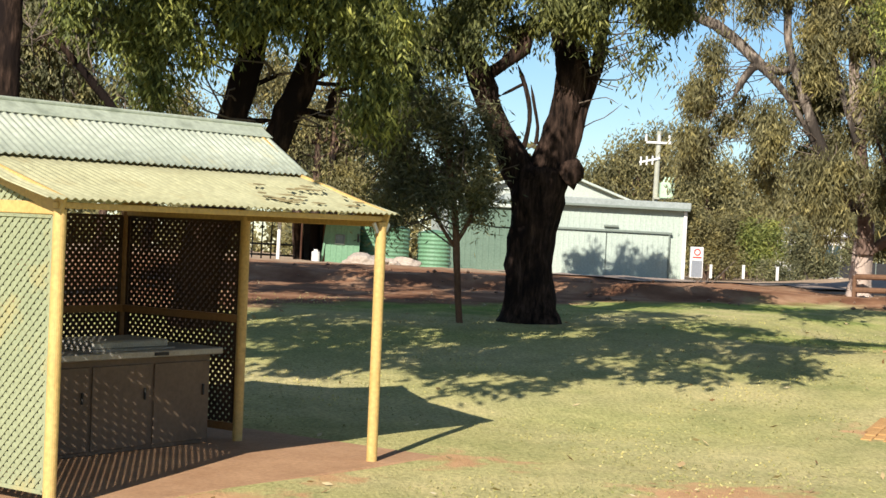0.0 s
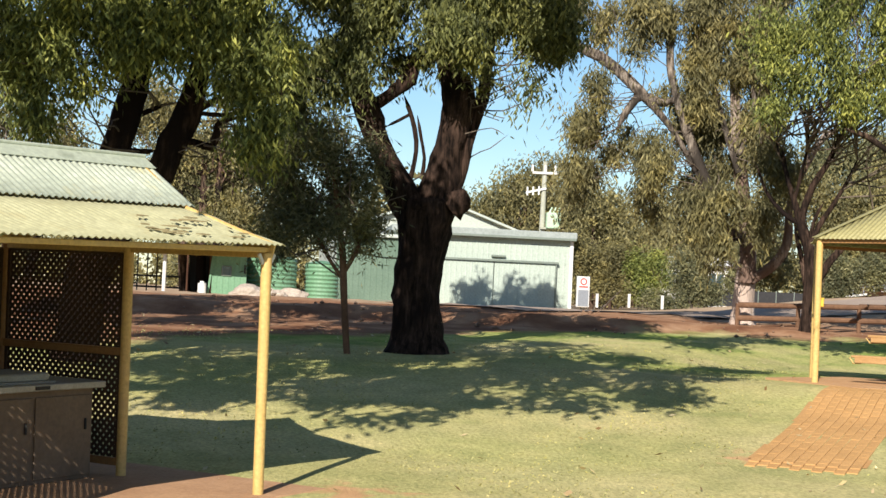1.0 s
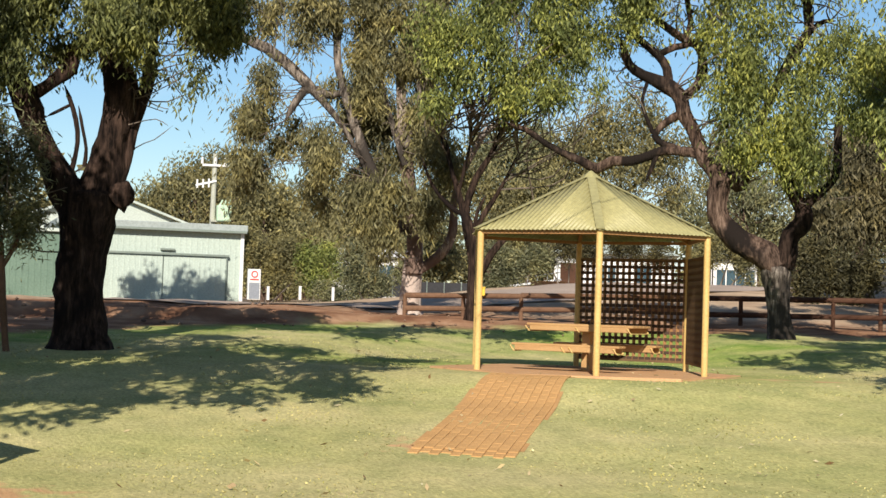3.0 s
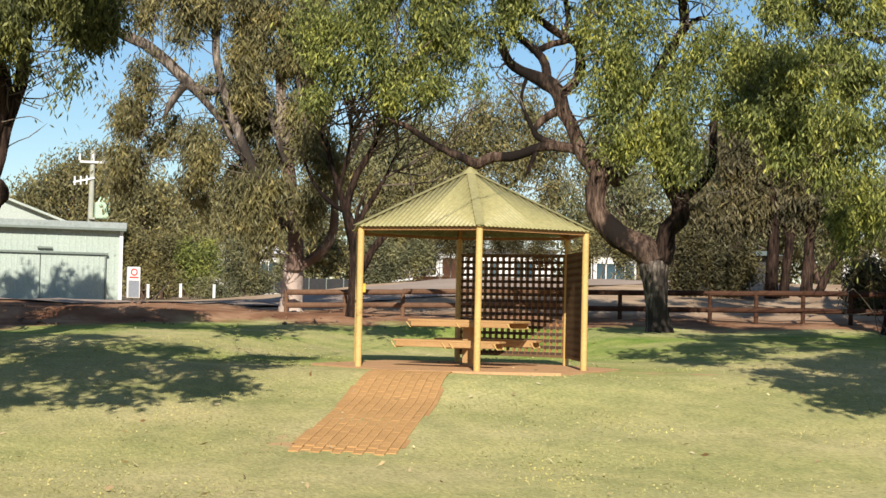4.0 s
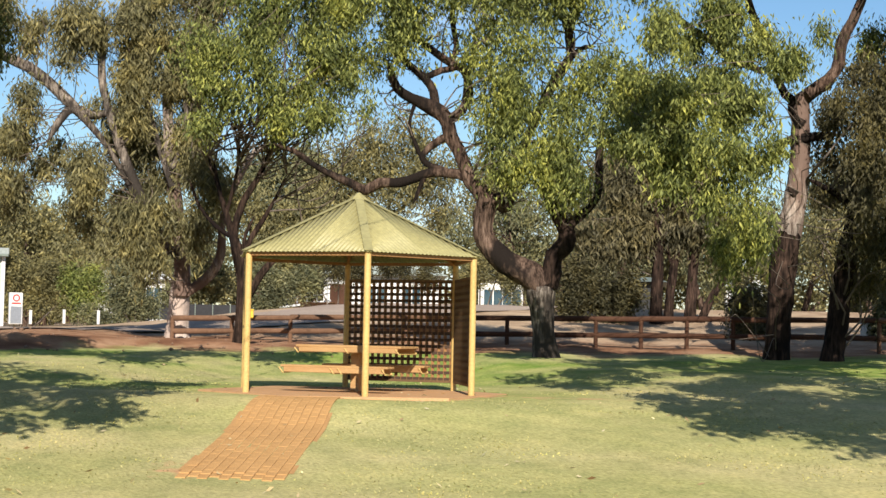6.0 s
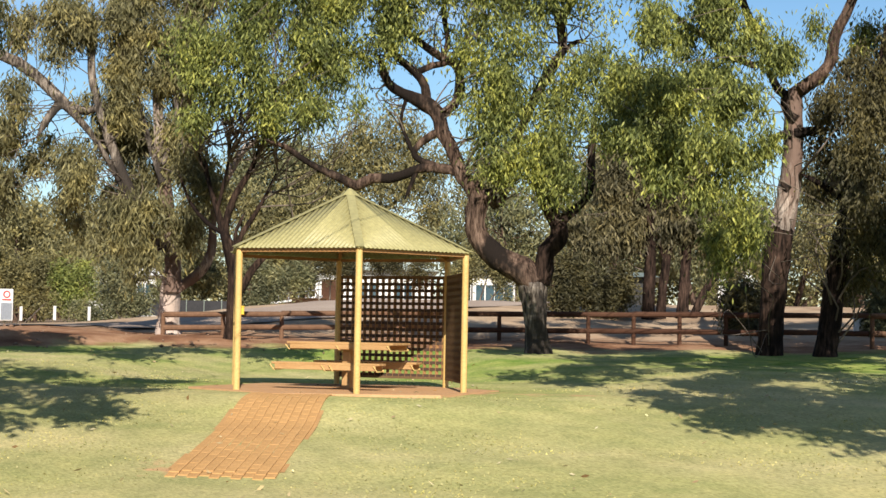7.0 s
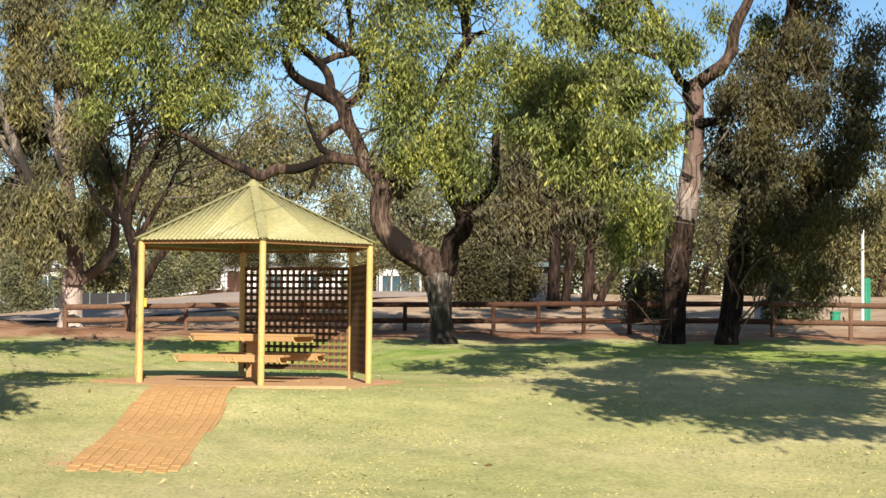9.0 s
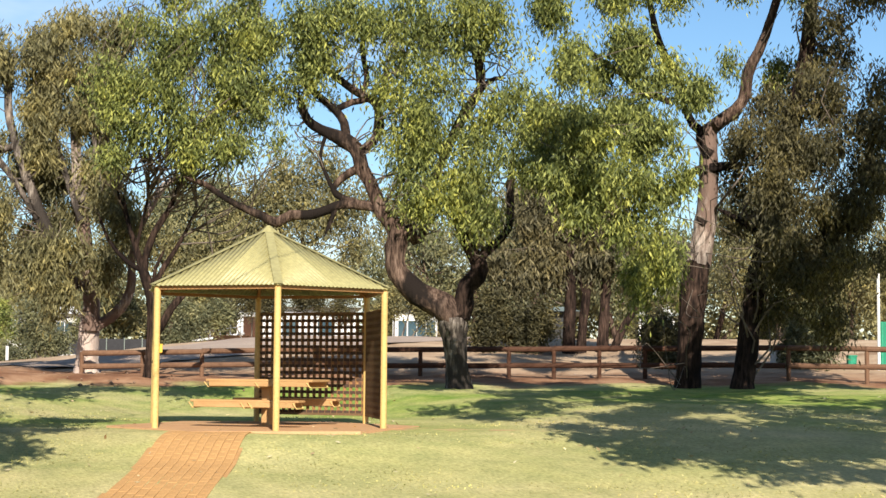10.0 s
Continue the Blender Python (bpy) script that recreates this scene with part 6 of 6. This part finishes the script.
# The open carport is a solid near-black box, its shade put into the colour.
house("carport", "dark open carport with a low skillion roof", (39.59, 69.50, 3.06), (41.06, 68.64, 3.09), 1.35, M_DARK, M_SHED_DARK, None, None, 0.35)
house("house", "white house beyond the tree line", (54.65, 83.90, 2.65), (56.48, 82.68, 2.67), 2.2, M_WHITE, M_SHED_ROOF, None, (0.5,))

# access ramp with rails
x, y, z = 28.06, 87.57, 2.88
ramp = thing("ramp", "white access ramp with steel handrails", "ramp", x, y, z, -18)
part("deck", boxed((1.1, 0, 0.3), (3.2, 1.2, 0.1), Matrix.Rotation(radians(-9), 4, "Y")), M_WHITE, ramp)
for k in range(6):
    part("baluster", boxed((-0.3 + 0.55 * k, -0.6, 0.45 + 0.09 * k), (0.05, 0.05, 0.9)), M_GREY, ramp)
for dz in (0.45, 0.9):
    bm = bmesh.new()
    bar(bm, (-0.4, -0.6, dz), (2.6, -0.6, dz + 0.48), 0.05, 0.05)
    part("handrail", bm, M_GREY, ramp)
x, y, z = 28.98, 85.16, 2.64
pl = thing("low_wall", "low orange rendered wall in front of the house", "wall", x, y, z, -20)
part("wall", boxed((0.3, 0, 0.25), (1.9, 0.25, 0.7), bevel=0.02), M_SLAB, pl)
part("coping", boxed((0.3, 0, 0.62), (2.0, 0.32, 0.06), bevel=0.01), M_SAND, pl)
x, y, z = 21.41, 81.17, 2.34
gw = thing("grey_fence", "low grey sheet fence along the far yard", "fence", x, y, z - 0.2, -15)
for k in range(6):
    part("panel", boxed((-2.2 + 0.88 * k, 0, 0.4), (0.84, 0.06, 0.8), bevel=0.01), M_SHEET_GREY, gw)
    part("post", boxed((-2.64 + 0.88 * k, 0.03, 0.42), (0.06, 0.08, 0.86)), M_SHED_DARK, gw)


# ---------------------------------------------------------------- roadside things
def build_sign():
    x, y, z = 11.14, 72.14, 1.80
    s = thing("roadside_sign", "tall white and grey pylon sign with a red ring emblem", "sign", x, y, z - 0.05, 8)
    part("pillar", boxed((0, 0, 0.68), (0.58, 0.16, 1.36), bevel=0.02), M_WHITE, s)
    part("lower_panel", boxed((0, -0.084, 0.4), (0.48, 0.01, 0.72)), M_GREY, s)
    bm = bmesh.new()
    n = 24
    for k in range(n):
        a0, a1 = 2 * math.pi * k / n, 2 * math.pi * (k + 1) / n
        bar(bm, (0.13 * math.cos(a0), -0.09, 1.13 + 0.13 * math.sin(a0)), (0.13 * math.cos(a1), -0.09, 1.13 + 0.13 * math.sin(a1)), 0.02, 0.05)
    part("emblem", bm, M_RED, s)
    part("letter_bar", boxed((0, -0.09, 0.9), (0.4, 0.012, 0.06)), M_RED, s)


build_sign()
for x, y, z in ((11.29, 69.08, 1.81), (12.62, 68.85, 1.86), (13.99, 68.59, 1.86)):
    b = thing("bollard", "white timber guide post at the road edge", "bollard", x, y, z - 0.05, group="guide posts")
    part("post", boxed((0, 0, 0.28), (0.11, 0.11, 0.56), bevel=0.012), M_WHITE, b)
    part("cap", boxed((0, 0, 0.57), (0.125, 0.125, 0.03), bevel=0.008), M_WHITE, b)


def build_pole():
    x, y, z = 10.81, 85.32, 3.75
    _, _, top = 10.71, 85.33, 9.28
    p = thing("power_pole", "grey timber power pole with crossarm and transformer", "pole", x, y, z, 0)
    h = top - z
    part("pole", rod(bmesh.new(), (0, 0, -3), (0.1, 0, h), 0.17, 0.12, 12), M_POLE, p)
    part("crossarm", boxed((0.1, -0.15, h - 0.62), (1.35, 0.12, 0.12), bevel=0.02), M_WHITE, p)
    for dx in (-0.6, 0.6, 0.08):
        part("insulator", rod(bmesh.new(), (dx + 0.02, -0.15, h - 0.55), (dx + 0.02, -0.15, h - 0.2), 0.07, 0.05, 8), M_WHITE, p)
    part("crossarm", boxed((-0.35, -0.15, h - 1.55), (1.1, 0.1, 0.1), Matrix.Rotation(radians(-14), 4, "Y")), M_WHITE, p)
    for dx in (-0.8, -0.5, -0.2):
        part("insulator", rod(bmesh.new(), (dx, -0.15, h - 1.75 + 0.1 * dx), (dx, -0.15, h - 1.3 + 0.1 * dx), 0.05, 0.05, 8), M_WHITE, p)
    tr = part("transformer", boxed((0.6, -0.3, h - 3.1), (0.75, 0.6, 0.85), bevel=0.05), M_TRANSFORMER, p, "pale green transformer box")
    for dx in (0.4, 0.6, 0.8):
        part("bushing", rod(bmesh.new(), (dx, -0.3, h - 2.68), (dx + 0.12, -0.3, h - 2.4), 0.06, 0.04, 8), M_TRANSFORMER, tr)
    part("bracket", boxed((0.3, -0.2, h - 3.5), (0.7, 0.2, 0.1)), M_POLE, p)


build_pole()


def log_fence(label, line, spacing, mat, tops=None, gap=0.43):
    """Posts with two round log rails along a line of x, y; the rails run straight between the tops."""
    f = thing("log_fence", label, "fence")
    tops = tops or [on_ground(x, y) + 0.84 for x, y in line]
    pts = [Vector((x, y, z)) for (x, y), z in zip(line, tops)]
    for a, b in zip(pts, pts[1:]):
        n = max(1, round((b - a).length / spacing))
        for k in range(n):
            p, q = a.lerp(b, k / n), a.lerp(b, (k + 1) / n)
            foot = Vector((p.x, p.y, min(on_ground(p.x, p.y), p.z - 0.7) - 0.2))
            part("post", rod(bmesh.new(), foot, p + Vector((0, 0, 0.02 + 0.04 * rng.random())), 0.058, 0.054, 9), mat, f)
            for h in (0, gap):
                w = Vector((0, 0, 0.02 * (rng.random() - 0.5) - h))
                part("rail", rod(bmesh.new(), p + w, q + w, 0.074, 0.068, 9), mat, f)


ax, ay, az = 17.65, 39.32, 2.15
bx, by, bz = 26.07, 33.10, 2.25
cx, cy, cz = 29.72, 28.47, 2.19
# One fence line; its change from shade to sun is made by the timber colour.
log_fence("weathered log fence along the edge of the lawn, coloured dark for shade", [(ax, ay), (bx, by)], 1.22, M_TIMBER, [az, bz])
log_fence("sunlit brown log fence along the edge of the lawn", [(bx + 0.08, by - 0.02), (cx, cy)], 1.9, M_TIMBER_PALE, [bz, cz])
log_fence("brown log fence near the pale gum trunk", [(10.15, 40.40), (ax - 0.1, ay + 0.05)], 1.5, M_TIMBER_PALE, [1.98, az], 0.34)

x, y = 30.60, 34.69
z = on_ground(x, y)
b = thing("green_post", "tall green marker panel with a white pole", "post", x, y, z - 0.3, 20)
part("panel", boxed((0, 0, 0.85), (0.26, 0.12, 1.5), bevel=0.02), M_TANK, b)
part("pole", rod(bmesh.new(), (-0.22, 0, 0), (-0.22, 0, 2.9), 0.045, 0.04, 10), M_WHITE, b)
x, y = 31.23, 36.72
z = on_ground(x, y)
b = thing("bin", "small dark green bin beyond the fence", "bin", x, y, z - 0.1)
part("body", rod(bmesh.new(), (0, 0, 0), (0, 0, 0.38), 0.13, 0.15, 14), M_TANK, b)
part("rim", rod(bmesh.new(), (0, 0, 0.36), (0, 0, 0.4), 0.165, 0.165, 14), M_TANK, b)
x, y = 28.64, 36.71
z = on_ground(x, y)
b = thing("marker_box", "small white box beyond the fence", "box", x, y, z - 0.1)
part("case", boxed((0, 0, 0.25), (0.36, 0.3, 0.5), bevel=0.03), M_WHITE, b)
part("lid", boxed((0, 0, 0.51), (0.4, 0.34, 0.04), bevel=0.01), M_WHITE, b)


def boulder(x, y, z, r):
    bm = bmesh.new()
    bmesh.ops.create_icosphere(bm, subdivisions=3, radius=r)
    for v in bm.verts:
        k = 1 + 0.35 * noise.noise(v.co * (1.6 / r) + Vector((x, y, 0)))
        v.co = Vector((v.co.x * k * 1.3, v.co.y * k, v.co.z * k * 0.65))
    ob = part("boulder", bm, M_ROCK)
    ob.location = (x, y, z)
    tagged(ob, "pale weathered boulder on the red earth bank", "boulder", "boulders on the bank")


for x, y, r in ((-2.39, 48.94, 0.42), (-2.07, 49.96, 0.36), (-1.21, 51.99, 0.40), (-1.64, 51.47, 0.25)):
    boulder(x, y, on_ground(x, y) + 0.1 * r, r)

# shrubs along the road
for label, cl, n, mat in (
        ("yellow-green roadside shrub beside the bitumen road", [(14.30, 74.58, 3.19, 0.68), (14.78, 74.49, 3.71, 0.576), (15.28, 74.39, 3.21, 0.471), (13.80, 74.67, 3.68, 0.523)], 9000, L_YELLOW),
        ("olive roadside shrub beside the bitumen road", [(11.85, 75.01, 3.63, 0.785), (12.59, 74.89, 3.14, 0.68), (13.34, 74.76, 2.65, 0.576), (11.34, 75.08, 4.38, 0.785), (13.05, 74.81, 4.17, 0.785)], 12000, L_FAR),
        ("grey-green roadside shrub beside the bitumen road", [(16.34, 72.12, 2.71, 0.509), (15.61, 72.28, 2.94, 0.611), (16.94, 71.98, 2.60, 0.408), (15.71, 72.26, 3.69, 0.56), (17.76, 71.78, 3.24, 0.509), (14.3, 72.4, 2.15, 0.42), (14.9, 72.3, 2.1, 0.4), (15.5, 72.2, 2.2, 0.42)], 9000, L_MID),
        ("dark shrub behind the log fence", [(24.29, 45.96, 2.88, 0.394), (24.91, 45.62, 3.25, 0.465), (25.38, 45.36, 2.72, 0.394), (24.43, 45.88, 3.60, 0.43), (25.84, 45.11, 3.09, 0.358)], 14000, L_DARK),
        ("dark shrub behind the log fence", [(25.51, 38.43, 2.24, 0.38), (25.77, 38.26, 2.56, 0.348), (25.90, 38.17, 1.93, 0.317), (25.24, 38.60, 2.48, 0.253)], 12000, L_DARK),
        ("grey-green shrub behind the log fence", [(29.11, 35.80, 2.44, 0.412), (28.87, 35.99, 2.13, 0.317), (29.34, 35.61, 2.67, 0.317), (28.99, 35.89, 2.90, 0.348)], 12000, L_MID),
        ("dark shade tree in front of the white house", [(29.65, 82.81, 5.00, 0.848), (30.79, 82.40, 4.85, 0.727), (28.52, 83.21, 4.55, 0.606), (32.48, 81.75, 5.01, 0.848), (34.17, 81.06, 4.75, 0.788), (36.11, 80.22, 4.85, 0.666), (27.67, 83.49, 4.29, 0.666), (37.49, 79.58, 4.82, 0.666), (38.33, 79.19, 3.93, 0.545)], 26000, L_DARK),
        ("olive scrub hanging over the cottage roof", [(32.51, 70.87, 4.77, 0.644), (33.36, 70.48, 5.00, 0.698), (34.33, 70.01, 4.76, 0.644), (34.94, 69.71, 4.23, 0.537), (33.85, 70.24, 4.21, 0.322), (32.03, 71.09, 4.17, 0.376), (34.03, 70.15, 3.46, 0.322), (34.52, 69.92, 3.02, 0.322)], 14000, L_FAR),
        ("olive scrub before the far white house", [(49.29, 75.29, 5.40, 0.743), (50.29, 74.63, 5.72, 0.805), (51.04, 74.12, 5.12, 0.682), (49.80, 74.96, 4.80, 0.372), (48.80, 75.61, 4.47, 0.434)], 10000, L_FAR),
        ("sparse grey bush behind the gazebo", [(20.91, 66.75, 3.02, 0.53), (21.36, 66.61, 3.51, 0.578), (20.67, 66.83, 3.73, 0.578), (22.26, 66.32, 3.77, 0.53)], 9000, L_MID)):
    t = thing("shrub", label, "shrub")
    gz = on_ground(cl[0][0], cl[0][1])
    ps = [limb("stem", [(c[0] * 0.3 + cl[0][0] * 0.7, c[1] * 0.3 + cl[0][1] * 0.7, gz - 0.1, 0.05), (c[0], c[1], c[2], 0.02)], M_BARK_GREY, t, 6, 0.3) for c in cl[:3]]
    foliage("crown", cl, int(n * 2), mat, t, 0.17, 0.024, 0.4, spread=0.3, flat=1.0)


# ---------------------------------------------------------------- brick path to the gazebo
def brick_path():
    a, b = Vector((4.67, 17.78)), Vector((5.54, 16.78))
    c, d = Vector((8.20, 22.49)), Vector((6.99, 22.64))
    start, end = (a + b) / 2, (c + d) / 2
    u = (end - start).normalized()
    n = Vector((u.y, -u.x))
    width = 1.24
    length = (end - start).length + 0.5
    grad = (on_ground(*end) - on_ground(*start)) / (end - start).length
    path = thing("brick_path", "orange clay brick path leading to the gazebo", "path")
    tagged(path, kind="structure")
    turn = Matrix.Rotation(math.atan2(u.y, u.x), 4, "Z")
    bm = boxed((0, 0, 0), (0.228, 0.114, 0.06), bevel=0.003)
    me = mesh_of(bm, "brick")
    me.materials.append(M_BRICK)
    rows, cols = int(length / 0.232), int(width / 0.118)
    for i in range(rows):
        for j in range(cols):
            s = (i + (0.5 if j % 2 else 0)) * 0.232
            w = (j - (cols - 1) / 2) * 0.118
            p = start + u * s + n * w
            slope = (on_ground(*(p + u * 0.3)) - on_ground(*(p - u * 0.3))) / 0.6
            ob = new("brick", me)
            ob.parent = path
            ob.matrix_world = Matrix.Translation((p.x, p.y, on_ground(p.x, p.y) - 0.008 + 0.004 * (rng.random() - 0.5) - (0.01 if i == 0 else 0))) @ turn @ Matrix.Rotation(-math.atan(slope), 4, "Y") @ Matrix.Rotation(radians(rng.normal() * 0.6), 4, "X")
    bed = strip("path_bed", "sandy joint bed under the brick path", "path", [tuple(start + u * 0.36), tuple(start.lerp(end, 0.5)), tuple(end + u * 0.4)], width + 0.04, M_BED, 0.006)


brick_path()


def leaf_litter():
    """Fallen leaves and bark scraps scattered over the lawn."""
    n = 750
    az = rng.uniform(radians(-50), radians(16), n)
    d = 9 + 26 * rng.random(n) ** 1.2
    x, y = d * np.sin(-az), d * np.cos(az)
    z = ground_z(x, y) + 0.03
    ln = rng.uniform(0.02, 0.055, n)[:, None]
    a = rng.random(n) * 2 * np.pi
    u = np.stack([np.cos(a), np.sin(a), 0.35 * rng.standard_normal(n)], -1)
    w = np.stack([-np.sin(a), np.cos(a), 0.6 * rng.standard_normal(n)], -1)
    c = np.stack([x, y, z], -1)
    v = np.stack([c - u * ln, c + w * ln * 0.35, c + u * ln, c - w * ln * 0.35], 1).reshape(-1, 3)
    ob = part("leaf_litter", np_mesh("leaf_litter", v, np.arange(n * 4).reshape(-1, 4)), M_LITTER)
    tagged(ob, "pale fallen gum leaves scattered over the lawn", "leaf litter", "", "stuff")


def lawn_grass():
    """Short tufts that roughen the lawn."""
    n = 45000
    az = rng.uniform(radians(-46), radians(18), n)
    d = 9.5 + 22 * rng.random(n)
    x, y = d * np.sin(-az), d * np.cos(az)
    loc = np.stack([x - SHELTER.translation.x, y - SHELTER.translation.y], -1)
    ca, sa = math.cos(radians(53.95)), math.sin(radians(53.95))
    lx, ly = loc @ np.array([ca, sa]), loc @ np.array([-sa, ca])
    free = ~((lx > -4.4) & (lx < 0.9) & (ly > -0.9) & (ly < 3.5)) & (np.hypot(x - GX, y - GY) > 2.5)
    s0, s1 = np.array((5.05, 17.25)), np.array((7.58, 22.49))
    ax = (s1 - s0) / np.linalg.norm(s1 - s0)
    rel = np.stack([x, y], -1) - s0
    free &= ~((np.abs(rel @ np.array([ax[1], -ax[0]])) < 0.7) & (rel @ ax > -0.2) & (rel @ ax < 9))
    patch = np.sin(x * 1.9 + 1.3 * np.sin(y * 1.1)) * np.sin(y * 1.6 + 0.9 * np.sin(x * 0.7)) + 0.5 * rng.standard_normal(n)
    free &= patch > -0.35
    x, y, d = x[free], y[free], d[free]
    n = len(x)
    c = np.stack([x, y, ground_z(x, y) - 0.005], -1)
    a = rng.random(n) * 2 * np.pi
    w = np.stack([np.cos(a), np.sin(a), np.zeros(n)], -1) * rng.uniform(0.006, 0.014, n)[:, None]
    tip = np.stack([0.01 * rng.standard_normal(n), 0.01 * rng.standard_normal(n), rng.uniform(0.01, 0.02, n)], -1)
    v = np.stack([c - w, c + w, c + w * 0.6 + tip, c - w * 0.6 + tip], 1).reshape(-1, 3)
    ob = part("lawn_grass", np_mesh("lawn_grass", v, np.arange(n * 4).reshape(-1, 4)), L_GRASS)
    tagged(ob, "short dry yellow-green grass tufts of the lawn", "grass", "", "stuff")


def rubble():
    """Clods and stones strewn along the earth bank."""
    n = 170
    x = rng.uniform(-9, 13, n)
    d = 36.4 + 0.1 * x + rng.uniform(-2.5, 4.5, n)
    y = np.sqrt(np.maximum(d**2 - x**2, 1))
    z = ground_z(x, y)
    oct_v = np.array([(1, 0, 0), (0, 1, 0), (-1, 0, 0), (0, -1, 0), (0, 0, 0.8), (0, 0, -0.5)], float)
    oct_f = np.array([(0, 1, 4), (1, 2, 4), (2, 3, 4), (3, 0, 4), (1, 0, 5), (2, 1, 5), (3, 2, 5), (0, 3, 5)])
    r = 0.02 + 0.055 * rng.random(n) ** 3
    v = oct_v[None] * r[:, None, None] * (0.7 + 0.6 * rng.random((n, 6, 3))) + np.stack([x, y, z + 0.02], -1)[:, None]
    f = oct_f[None] + (np.arange(n) * 6)[:, None, None]
    ob = part("rubble", np_mesh("rubble", v.reshape(-1, 3), f.reshape(-1, 3)), M_CLOD)
    tagged(ob, "clods and stones strewn along the red earth bank", "rubble", "", "stuff")


rubble()
leaf_litter()
lawn_grass()
